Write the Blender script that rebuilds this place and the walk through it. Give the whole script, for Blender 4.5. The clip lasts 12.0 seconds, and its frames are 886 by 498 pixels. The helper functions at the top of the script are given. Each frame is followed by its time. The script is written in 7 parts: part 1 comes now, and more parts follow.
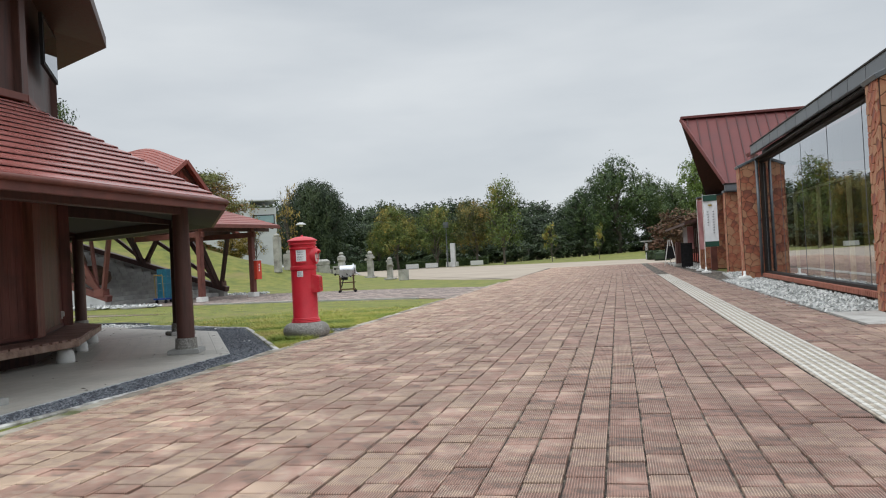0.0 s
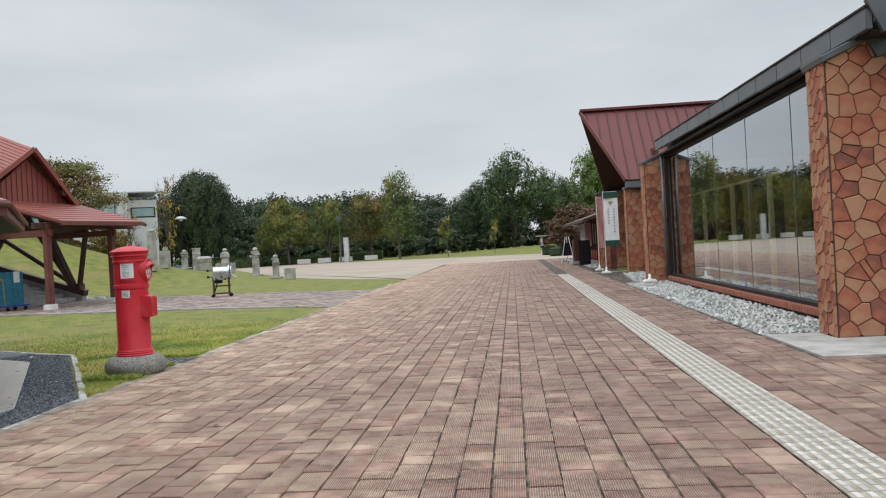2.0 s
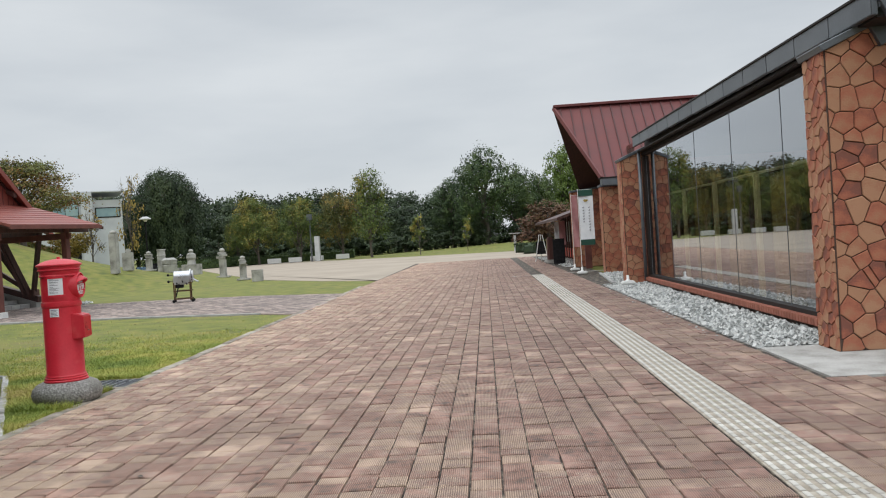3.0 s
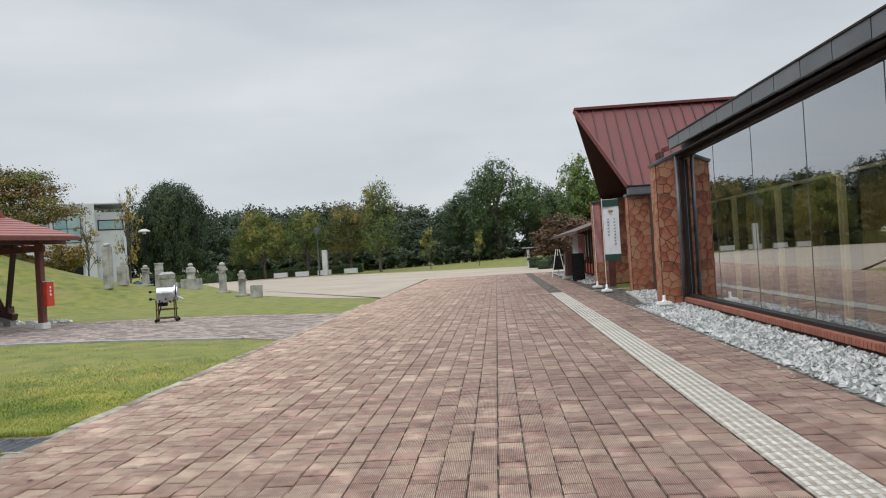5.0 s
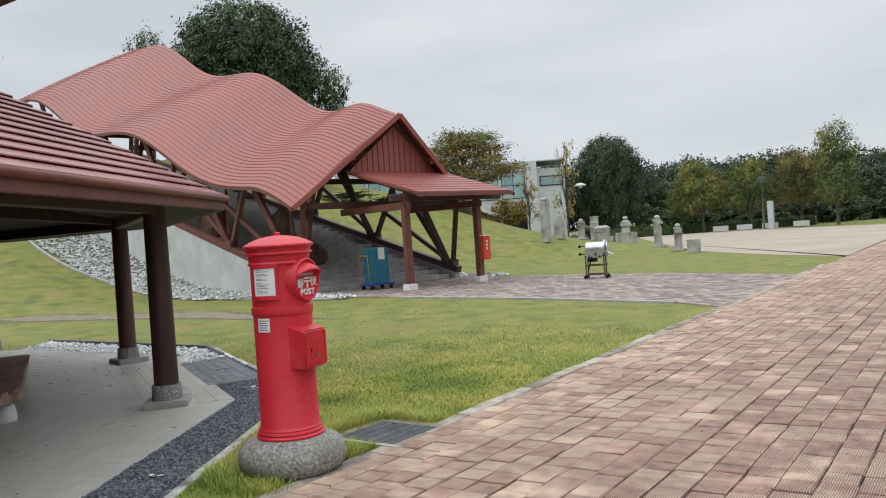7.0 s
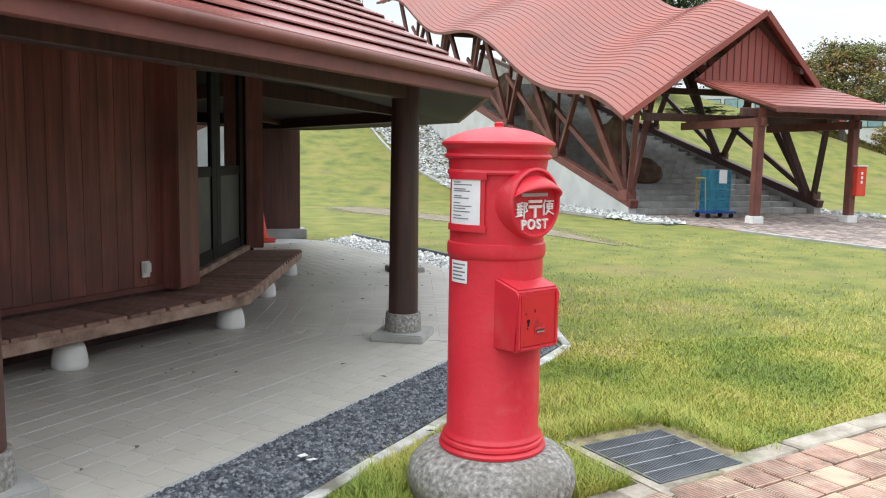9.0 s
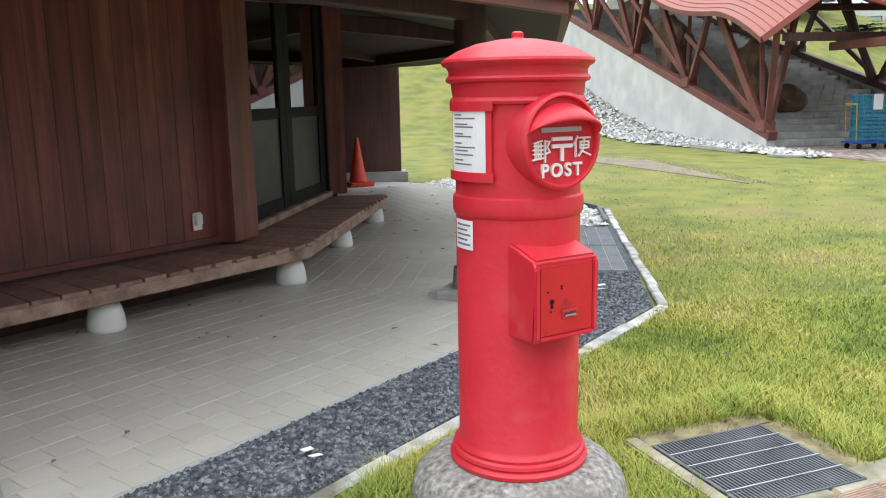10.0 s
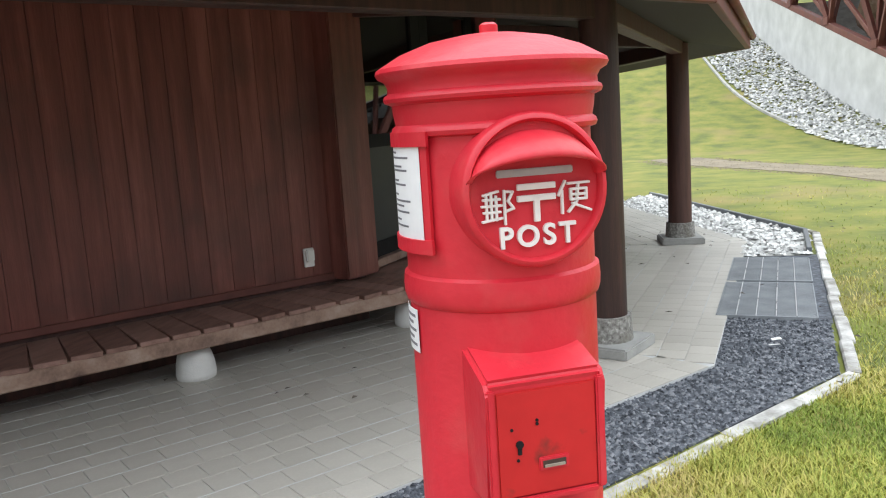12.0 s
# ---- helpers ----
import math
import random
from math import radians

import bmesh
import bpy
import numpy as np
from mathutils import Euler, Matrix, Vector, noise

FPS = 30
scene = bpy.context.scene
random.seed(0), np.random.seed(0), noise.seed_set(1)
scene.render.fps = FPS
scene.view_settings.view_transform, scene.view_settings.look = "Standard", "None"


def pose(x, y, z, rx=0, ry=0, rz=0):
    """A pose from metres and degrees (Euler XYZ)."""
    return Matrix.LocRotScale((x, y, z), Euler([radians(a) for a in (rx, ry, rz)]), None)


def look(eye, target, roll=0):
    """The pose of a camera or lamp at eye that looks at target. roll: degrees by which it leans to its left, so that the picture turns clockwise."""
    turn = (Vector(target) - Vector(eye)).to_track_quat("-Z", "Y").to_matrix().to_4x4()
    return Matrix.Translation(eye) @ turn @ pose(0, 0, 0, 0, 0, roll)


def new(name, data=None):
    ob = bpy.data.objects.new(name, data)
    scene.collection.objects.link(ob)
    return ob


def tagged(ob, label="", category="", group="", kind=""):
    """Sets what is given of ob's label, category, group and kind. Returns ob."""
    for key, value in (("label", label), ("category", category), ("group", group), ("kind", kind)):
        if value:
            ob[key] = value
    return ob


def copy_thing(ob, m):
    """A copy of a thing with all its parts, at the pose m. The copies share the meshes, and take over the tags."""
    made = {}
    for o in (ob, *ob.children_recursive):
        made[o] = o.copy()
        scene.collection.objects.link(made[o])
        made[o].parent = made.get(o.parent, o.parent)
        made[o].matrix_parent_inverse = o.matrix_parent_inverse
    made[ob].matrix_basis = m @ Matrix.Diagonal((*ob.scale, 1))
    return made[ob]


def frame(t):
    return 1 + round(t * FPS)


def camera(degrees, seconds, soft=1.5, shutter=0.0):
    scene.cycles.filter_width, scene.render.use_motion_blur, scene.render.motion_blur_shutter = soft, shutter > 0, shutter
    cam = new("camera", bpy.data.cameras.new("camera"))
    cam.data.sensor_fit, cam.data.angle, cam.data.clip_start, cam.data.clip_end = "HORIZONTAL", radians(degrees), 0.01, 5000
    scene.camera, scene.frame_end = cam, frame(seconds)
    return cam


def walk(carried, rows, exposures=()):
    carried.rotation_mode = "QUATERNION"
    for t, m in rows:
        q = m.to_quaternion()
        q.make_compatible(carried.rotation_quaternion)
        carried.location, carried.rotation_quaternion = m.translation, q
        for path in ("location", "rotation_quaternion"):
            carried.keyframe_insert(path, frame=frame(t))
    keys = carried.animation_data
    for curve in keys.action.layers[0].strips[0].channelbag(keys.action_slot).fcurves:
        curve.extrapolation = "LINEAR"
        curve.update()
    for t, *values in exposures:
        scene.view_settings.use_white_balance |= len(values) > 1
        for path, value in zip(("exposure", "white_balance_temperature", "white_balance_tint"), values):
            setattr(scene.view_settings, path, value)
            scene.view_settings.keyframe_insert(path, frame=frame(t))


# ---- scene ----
cam = camera(57.2, 12.0, soft=1.1)
PATH = [
    (0, (0.993, 1.569, 1.107), (-0.071, 3.262, 1.13), -3.1),
    (0.5, (0.737, 2.182, 1.109), (-0.196, 3.951, 1.126), -2.9),
    (1, (0.464, 2.78, 1.109), (-0.407, 4.58, 1.123), -2.9),
    (1.5, (0.264, 3.362, 1.223), (-0.588, 5.171, 1.23), -2.8),
    (2, (0.071, 3.73, 1.37), (-0.771, 5.544, 1.36), -3.2),
    (2.5, (-0.088, 4.183, 1.445), (-0.902, 6.01, 1.425), -3.6),
    (3, (-0.254, 4.614, 1.504), (-1.036, 6.455, 1.482), -3.7),
    (3.2, (-0.346, 4.836, 1.512), (-1.116, 6.682, 1.491), -3.7),
    (4.8, (-1.112, 6.724, 1.517), (-1.892, 8.565, 1.533), -3.3),
    (5, (-1.241, 7.005, 1.5), (-2.046, 8.836, 1.515), -3.5),
    (5.5, (-1.507, 7.571, 1.507), (-2.412, 9.354, 1.519), -4.1),
    (6, (-1.792, 8.096, 1.513), (-2.864, 9.785, 1.527), -4.4),
    (6.5, (-2.18, 8.553, 1.473), (-3.516, 10.041, 1.474), -4.3),
    (7, (-2.604, 8.912, 1.49), (-4.222, 10.087, 1.459), -3.85),
    (7.5, (-3.08, 9.259, 1.485), (-4.841, 10.205, 1.411), -3.2),
    (7.7, (-3.245, 9.407, 1.462), (-5.047, 10.271, 1.371), -3.2),
    (9.3, (-4.681, 10.48, 1.42), (-6.634, 10.816, 1.146), 1.0),
    (9.5, (-4.826, 10.587, 1.405), (-6.782, 10.866, 1.092), 0.5),
    (10, (-5.156, 10.878, 1.401), (-7.12, 10.972, 1.033), -1.1),
    (10.5, (-5.485, 11.132, 1.367), (-7.435, 11.064, 0.928), -0.5),
    (11, (-5.746, 11.314, 1.37), (-7.678, 11.098, 0.897), -1.2),
    (11.5, (-5.936, 11.469, 1.385), (-7.835, 11.001, 0.964), -3.3),
    (12, (-6.026, 11.508, 1.406), (-7.95, 11.058, 1.092), -3.7),
]
EXPOSURES = [(0, 0.0), (6, 0.0), (7.5, 0.2), (9.3, 0.75), (12, 0.85)]
walk(cam, [(t, look(eye, target, roll)) for t, eye, target, roll in PATH], EXPOSURES)
SKY_LOW, SKY_HIGH = 0.72, 2.6
cam.data.clip_start = 0.01

# ---- sky and light ----
world = bpy.data.worlds.new("overcast")
scene.world = world
world.use_nodes = True
wn, wl = world.node_tree.nodes, world.node_tree.links
sky = wn.new("ShaderNodeTexSky")
sky.sky_type = "NISHITA"
sky.sun_disc = False
sky.sun_elevation, sky.sun_rotation = radians(48), radians(150)
dim = wn.new("ShaderNodeMixRGB")
dim.blend_type = "MULTIPLY"
dim.inputs[0].default_value = 1
dim.inputs[2].default_value = (0.08, 0.08, 0.08, 1)
wl.new(sky.outputs[0], dim.inputs[1])
wtc = wn.new("ShaderNodeTexCoord")
wsep = wn.new("ShaderNodeSeparateXYZ")
wl.new(wtc.outputs["Generated"], wsep.inputs[0])
lift = wn.new("ShaderNodeMapRange")
lift.inputs[1].default_value, lift.inputs[2].default_value = 0.32, 1.0
lift.inputs[3].default_value, lift.inputs[4].default_value = SKY_LOW, SKY_HIGH
wl.new(wsep.outputs[2], lift.inputs[0])
wmap = wn.new("ShaderNodeMapping")
wmap.inputs["Scale"].default_value = (1.2, 1.2, 5)
wl.new(wtc.outputs["Generated"], wmap.inputs["Vector"])
cloud = wn.new("ShaderNodeTexNoise")
cloud.inputs["Scale"].default_value, cloud.inputs["Detail"].default_value = 2.2, 5
wl.new(wmap.outputs[0], cloud.inputs["Vector"])
tone = wn.new("ShaderNodeValToRGB")
tone.color_ramp.elements[0].position, tone.color_ramp.elements[1].position = 0.3, 0.7
tone.color_ramp.elements[0].color, tone.color_ramp.elements[1].color = (0.80, 0.86, 0.92, 1), (1.0, 1.05, 1.09, 1)
wl.new(cloud.outputs["Fac"], tone.inputs[0])
grey = wn.new("ShaderNodeMixRGB")
grey.blend_type = "MULTIPLY"
grey.inputs[0].default_value = 1
wl.new(tone.outputs[0], grey.inputs[1])
wl.new(lift.outputs[0], grey.inputs[2])
over = wn.new("ShaderNodeMixRGB")
over.inputs[0].default_value = 0.93
wl.new(dim.outputs[0], over.inputs[1])
wl.new(grey.outputs[0], over.inputs[2])
wl.new(over.outputs[0], wn["Background"].inputs[0])
wn["Background"].inputs[1].default_value = 1.0
sun = new("sun", bpy.data.lights.new("sun", "SUN"))
sun.data.energy, sun.data.angle, sun.data.color = 0.8, radians(25), (1, 0.97, 0.93)
sun.matrix_world = look((0, 0, 0), (0.35, 0.6, -0.9))


# the plaza's axes: u runs along the paving joints, v to the side of the glazed building
U_DIR, V_DIR = Vector((-0.342, 0.9397, 0)), Vector((0.9397, 0.342, 0))
U_ANGLE = math.atan2(U_DIR.y, U_DIR.x)


def P(u, v, z=0.0):
    """A place from plaza axes."""
    return Vector((0, 15, z)) + U_DIR * u + V_DIR * v


def smooth(a, b, x):
    k = min(1, max(0, (x - a) / (b - a)))
    return k * k * (3 - 2 * k)


def H(x, y):
    """Height of the ground."""
    hill = 7.5 * smooth(-28, -64, x) * (1 - smooth(24, 62, y)) * smooth(-60, -10, y)
    hill += 2.2 * smooth(-31, -50, x) * smooth(24, 31, y) * (1 - smooth(36, 50, y))
    hill -= 1.4 * math.exp(-(((x + 46) / 12) ** 2 + ((y - 34) / 5) ** 2))
    hill *= smooth(1.2, 4.5, -0.646 * (x + 15.6) - 0.763 * (y - 34.5)) if y > 34 else 1
    far = 0.9 * math.exp(-(((x + 22) / 22) ** 2 + ((y - 108) / 14) ** 2))
    return hill + far


# ---- mesh helpers ----
def empty(name, place=(0, 0, 0), label="", category="", group="", turn=0.0):
    ob = new(name)
    ob.empty_display_size = 0.2
    ob.location = place
    ob.rotation_euler = (0, 0, turn)
    return tagged(ob, label, category, group)


def part(name, bm, material, parent=None, label="", kind="", flat=True):
    """One mesh object from a bmesh, given in its parent's own space."""
    me = bpy.data.meshes.new(name)
    bm.to_mesh(me)
    bm.free()
    me.materials.append(material)
    if not flat:
        me.polygons.foreach_set("use_smooth", [True] * len(me.polygons))
    ob = new(name, me)
    if parent:
        ob.parent = parent
    return tagged(ob, label, "", "", kind)


def raw(name, verts, faces, material, parent=None, label="", kind="", flat=True):
    me = bpy.data.meshes.new(name)
    me.from_pydata(verts, [], faces)
    me.materials.append(material)
    if not flat:
        me.polygons.foreach_set("use_smooth", [True] * len(me.polygons))
    ob = new(name, me)
    if parent:
        ob.parent = parent
    return tagged(ob, label, "", "", kind)


def box(bm, centre, size, turn=0.0, bevel=0.0, m=None):
    made = bmesh.ops.create_cube(bm, size=1)["verts"]
    t = Matrix.Translation(centre) @ Matrix.Rotation(turn, 4, "Z") @ Matrix.Diagonal((*size, 1))
    if m is not None:
        t = m @ Matrix.Diagonal((*size, 1))
    bmesh.ops.transform(bm, matrix=t, verts=made)
    if bevel:
        edges = list({e for v in made for e in v.link_edges})
        bmesh.ops.bevel(bm, geom=edges, offset=bevel, segments=2, affect="EDGES")
    return bm


def beam(bm, p, q, w, h, bevel=0.0):
    """A bar from p to q, w wide and h deep."""
    p, q = Vector(p), Vector(q)
    d = q - p
    m = Matrix.Translation((p + q) / 2) @ d.to_track_quat("X", "Z").to_matrix().to_4x4()
    return _bar(bm, m, (d.length, w, h), bevel)


def _bar(bm, m, size, bevel):
    made = bmesh.ops.create_cube(bm, size=1)["verts"]
    bmesh.ops.transform(bm, matrix=m @ Matrix.Diagonal((*size, 1)), verts=made)
    if bevel:
        bmesh.ops.bevel(bm, geom=list({e for v in made for e in v.link_edges}), offset=bevel, segments=1, affect="EDGES")
    return bm


def tube(bm, p, q, r1, r2, seg=12):
    p, q = Vector(p), Vector(q)
    d = q - p
    m = Matrix.Translation((p + q) / 2) @ d.to_track_quat("Z", "Y").to_matrix().to_4x4()
    bmesh.ops.create_cone(bm, cap_ends=True, segments=seg, radius1=r1, radius2=r2, depth=d.length, matrix=m)
    return bm


def lathe(bm, profile, seg=32, centre=(0, 0, 0), closed=True):
    """A turned body from (radius, height) pairs."""
    cx, cy, cz = centre
    rings = []
    for r, z in profile:
        rings.append([bm.verts.new((cx + r * math.cos(2 * math.pi * i / seg), cy + r * math.sin(2 * math.pi * i / seg), cz + z)) for i in range(seg)])
    for a, b in zip(rings, rings[1:]):
        for i in range(seg):
            j = (i + 1) % seg
            bm.faces.new((a[i], a[j], b[j], b[i]))
    if closed:
        bm.faces.new(rings[0][::-1])
        bm.faces.new(rings[-1])
    return bm


def prism(bm, points, z0, z1):
    """A slab over a plan outline (counter-clockwise)."""
    a = [bm.verts.new((p[0], p[1], z0)) for p in points]
    b = [bm.verts.new((p[0], p[1], z1)) for p in points]
    n = len(points)
    bm.faces.new(a[::-1])
    bm.faces.new(b)
    for i in range(n):
        j = (i + 1) % n
        bm.faces.new((a[i], a[j], b[j], b[i]))
    return bm


def smooth_angle(ob, degrees=40):
    me = ob.data
    me.polygons.foreach_set("use_smooth", [True] * len(me.polygons))
    bm = bmesh.new()
    bm.from_mesh(me)
    for e in bm.edges:
        if len(e.link_faces) == 2 and e.calc_face_angle(0) > radians(degrees):
            e.smooth = False
    bm.to_mesh(me)
    bm.free()
    return ob


def sweep(bm, pts, w, h):
    """One bar bent along points."""
    rings = []
    for i, p in enumerate(pts):
        d = (pts[min(i + 1, len(pts) - 1)] - pts[max(0, i - 1)]).normalized()
        x = d.cross(Vector((0, 0, 1))).normalized() * w / 2
        y = Vector((0, 0, h / 2))
        rings.append([bm.verts.new(p + a) for a in (x + y, -x + y, -x - y, x - y)])
    for a, b in zip(rings, rings[1:]):
        for i in range(4):
            j = (i + 1) % 4
            bm.faces.new((a[i], a[j], b[j], b[i]))
    bm.faces.new(rings[0][::-1])
    bm.faces.new(rings[-1])
    bmesh.ops.recalc_face_normals(bm, faces=bm.faces)
    return bm


# ---- materials ----
def material(name, colours, rough=0.7, metal=0.0, scale=8.0, fine=80.0, bump=0.2, per_object=0.0, per_island=0.0, stretch=(1, 1, 1), coat=0.0, spec=0.5, rough_vary=0.15, stain=None):
    """A surface whose colour wanders between colours at a broad and a fine scale."""
    m = bpy.data.materials.new(name)
    m.use_nodes = True
    nt = m.node_tree
    N, L = nt.nodes, nt.links
    b = N["Principled BSDF"]
    tc = N.new("ShaderNodeTexCoord")
    mp = N.new("ShaderNodeMapping")
    mp.inputs["Scale"].default_value = stretch
    L.new(tc.outputs["Object"], mp.inputs["Vector"])
    broad = N.new("ShaderNodeTexNoise")
    broad.inputs["Scale"].default_value, broad.inputs["Detail"].default_value = scale, 5
    grain = N.new("ShaderNodeTexNoise")
    grain.inputs["Scale"].default_value, grain.inputs["Detail"].default_value = fine, 4
    for n in (broad, grain):
        L.new(mp.outputs[0], n.inputs["Vector"])
    mix = N.new("ShaderNodeMath")
    mix.operation = "MULTIPLY_ADD"
    mix.inputs[1].default_value = 0.35
    L.new(grain.outputs["Fac"], mix.inputs[0])
    half = N.new("ShaderNodeMath")
    half.operation = "MULTIPLY_ADD"
    half.inputs[1].default_value, half.inputs[2].default_value = 1.5, -0.425
    L.new(broad.outputs["Fac"], half.inputs[0])
    L.new(half.outputs[0], mix.inputs[2])
    last = mix
    for amount, node, out in ((per_object, "ShaderNodeObjectInfo", "Random"), (per_island, "ShaderNodeNewGeometry", "Random Per Island")):
        if amount:
            info = N.new(node)
            add = N.new("ShaderNodeMath")
            add.operation = "MULTIPLY_ADD"
            add.inputs[1].default_value = amount
            L.new(info.outputs[out], add.inputs[0])
            sub = N.new("ShaderNodeMath")
            sub.operation = "SUBTRACT"
            sub.inputs[1].default_value = amount / 2
            L.new(last.outputs[0], sub.inputs[0])
            L.new(sub.outputs[0], add.inputs[2])
            last = add
    ramp = N.new("ShaderNodeValToRGB")
    L.new(last.outputs[0], ramp.inputs[0])
    els = ramp.color_ramp.elements
    n = len(colours)
    els[0].position, els[0].color = 0.15, (*colours[0], 1)
    els[1].position, els[1].color = 0.85, (*colours[-1], 1)
    for i in range(1, n - 1):
        els.new(0.15 + 0.7 * i / (n - 1)).color = (*colours[i], 1)
    colour = ramp.outputs[0]
    if stain:
        col, sc, lo, hi = stain
        big = N.new("ShaderNodeTexNoise")
        big.inputs["Scale"].default_value, big.inputs["Detail"].default_value = sc, 6
        L.new(tc.outputs["Object"], big.inputs["Vector"])
        mr = N.new("ShaderNodeMapRange")
        mr.inputs[1].default_value, mr.inputs[2].default_value = lo, hi
        L.new(big.outputs["Fac"], mr.inputs[0])
        mx = N.new("ShaderNodeMixRGB")
        mx.inputs[2].default_value = (*col, 1)
        L.new(mr.outputs[0], mx.inputs[0])
        L.new(colour, mx.inputs[1])
        colour = mx.outputs[0]
    L.new(colour, b.inputs["Base Color"])
    rr = N.new("ShaderNodeMapRange")
    rr.inputs[3].default_value, rr.inputs[4].default_value = max(0.02, rough - rough_vary), min(1, rough + rough_vary)
    L.new(broad.outputs["Fac"], rr.inputs[0])
    L.new(rr.outputs[0], b.inputs["Roughness"])
    b.inputs["Metallic"].default_value = metal
    b.inputs["Specular IOR Level"].default_value = spec
    b.inputs["Coat Weight"].default_value = coat
    if bump:
        bp = N.new("ShaderNodeBump")
        bp.inputs["Strength"].default_value, bp.inputs["Distance"].default_value = bump, 0.01
        L.new(mix.outputs[0], bp.inputs["Height"])
        L.new(bp.outputs[0], b.inputs["Normal"])
    return m


def glass(name, tint, alpha):
    """Dark glazing: mirrors the outside, lets some of the inside through."""
    m = bpy.data.materials.new(name)
    m.use_nodes = True
    N, L = m.node_tree.nodes, m.node_tree.links
    N.remove(N["Principled BSDF"])
    out = N["Material Output"]
    t = N.new("ShaderNodeBsdfTransparent")
    t.inputs[0].default_value = (*tint, 1)
    g = N.new("ShaderNodeBsdfGlossy")
    g.inputs["Roughness"].default_value = 0.015
    g.inputs[0].default_value = (0.95, 0.97, 1, 1)
    fr = N.new("ShaderNodeFresnel")
    fr.inputs[0].default_value = 1.6
    k = N.new("ShaderNodeMath")
    k.operation = "MULTIPLY_ADD"
    k.inputs[1].default_value, k.inputs[2].default_value = 1.0, alpha
    L.new(fr.outputs[0], k.inputs[0])
    mix = N.new("ShaderNodeMixShader")
    L.new(k.outputs[0], mix.inputs[0])
    L.new(t.outputs[0], mix.inputs[1])
    L.new(g.outputs[0], mix.inputs[2])
    L.new(mix.outputs[0], out.inputs[0])
    return m


RED_ROOF = material("red shingle roof", [(0.26, 0.075, 0.064), (0.38, 0.12, 0.1)], 0.27, 0, 1.5, 40, 0.15, per_island=0.35, spec=0.8, rough_vary=0.1)
BIG_ROOF = material("red curved roof", [(0.21, 0.054, 0.04), (0.3, 0.082, 0.062)], 0.5, 0, 0.5, 60, 0.1, per_island=0.2)
METAL_ROOF = material("painted sheet roof", [(0.115, 0.03, 0.03), (0.165, 0.046, 0.043)], 0.68, 0, 1, 50, 0.05)
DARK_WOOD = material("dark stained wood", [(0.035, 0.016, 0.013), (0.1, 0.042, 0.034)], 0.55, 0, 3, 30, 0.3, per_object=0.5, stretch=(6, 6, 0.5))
WALL_WOOD = material("reddish weathered wall boards", [(0.11, 0.032, 0.025), (0.175, 0.054, 0.042), (0.25, 0.09, 0.072)], 0.5, 0, 2.2, 22, 0.5, per_object=0.22, stretch=(7, 7, 0.45), stain=((0.075, 0.035, 0.03), 1.6, 0.5, 0.75))
# the shading along the roof seams is put into this darker red
SEAM = material("shade-dark roof seam", [(0.05, 0.015, 0.015), (0.09, 0.026, 0.025)], 0.6)
RED_WOOD = material("reddish stained wood", [(0.095, 0.03, 0.024), (0.19, 0.065, 0.05)], 0.6, 0, 3, 25, 0.3, per_object=0.4, per_island=0.3)
DECK_WOOD = material("worn deck wood", [(0.17, 0.09, 0.07), (0.36, 0.215, 0.175)], 0.6, 0, 5, 60, 0.4, per_object=0.4, stretch=(1, 4, 4))
EDGE_WOOD = material("worn bench edge wood", [(0.13, 0.075, 0.058), (0.32, 0.21, 0.16), (0.44, 0.33, 0.27)], 0.7, 0, 6, 60, 0.5)
WHITE_STONE = material("white granite", [(0.62, 0.62, 0.6), (0.8, 0.8, 0.78)], 0.8, 0, 5, 120, 0.4)
KERB_STONE = material("weathered brownish kerb", [(0.13, 0.11, 0.085), (0.29, 0.25, 0.2), (0.42, 0.38, 0.32)], 0.9, 0, 5, 40, 0.8, per_island=0.5, stain=((0.1, 0.11, 0.04), 2.0, 0.55, 0.7))
LICHEN_STONE = material("lichened pale kerb", [(0.22, 0.21, 0.19), (0.46, 0.45, 0.43), (0.66, 0.65, 0.63)], 0.9, 0, 7, 50, 0.8, per_island=0.4, stain=((0.16, 0.15, 0.12), 3.0, 0.52, 0.66))
CONCRETE = material("grey concrete", [(0.25, 0.25, 0.24), (0.42, 0.42, 0.4)], 0.85, 0, 3, 60, 0.4)
PALE_CONCRETE = material("pale concrete wall", [(0.42, 0.43, 0.43), (0.58, 0.59, 0.59)], 0.85, 0, 1.5, 50, 0.3)
GRANITE = material("grey granite", [(0.09, 0.085, 0.078), (0.2, 0.19, 0.175), (0.3, 0.29, 0.27), (0.48, 0.47, 0.44)], 0.85, 0, 45, 160, 0.6, stain=((0.15, 0.14, 0.11), 4.0, 0.55, 0.8))
RED_PAINT = material("red post box paint", [(0.5, 0.015, 0.03), (0.66, 0.03, 0.048)], 0.42, 0, 3, 40, 0.5, spec=0.45, rough_vary=0.12, stain=((0.58, 0.06, 0.065), 9.0, 0.56, 0.8))
WHITE_PAINT = material("white paint", [(0.72, 0.72, 0.7), (0.82, 0.82, 0.8)], 0.5, 0, 8, 60, 0.1)
PAPER = material("paper", [(0.68, 0.7, 0.72), (0.78, 0.8, 0.82)], 0.6, 0, 8, 60, 0.02)
INK = material("ink", [(0.1, 0.1, 0.12), (0.2, 0.2, 0.22)], 0.7, 0, 8, 60, 0)
BLACK = material("black metal", [(0.01, 0.01, 0.011), (0.025, 0.025, 0.027)], 0.6, 0, 8, 60, 0.1, spec=0.08)
# near-black: the darkness of room and eave is put into the colour
DARK_INTERIOR = material("dim room and eave", [(0.03, 0.022, 0.018), (0.06, 0.045, 0.035)], 0.8, 0, 2, 40, 0.1)
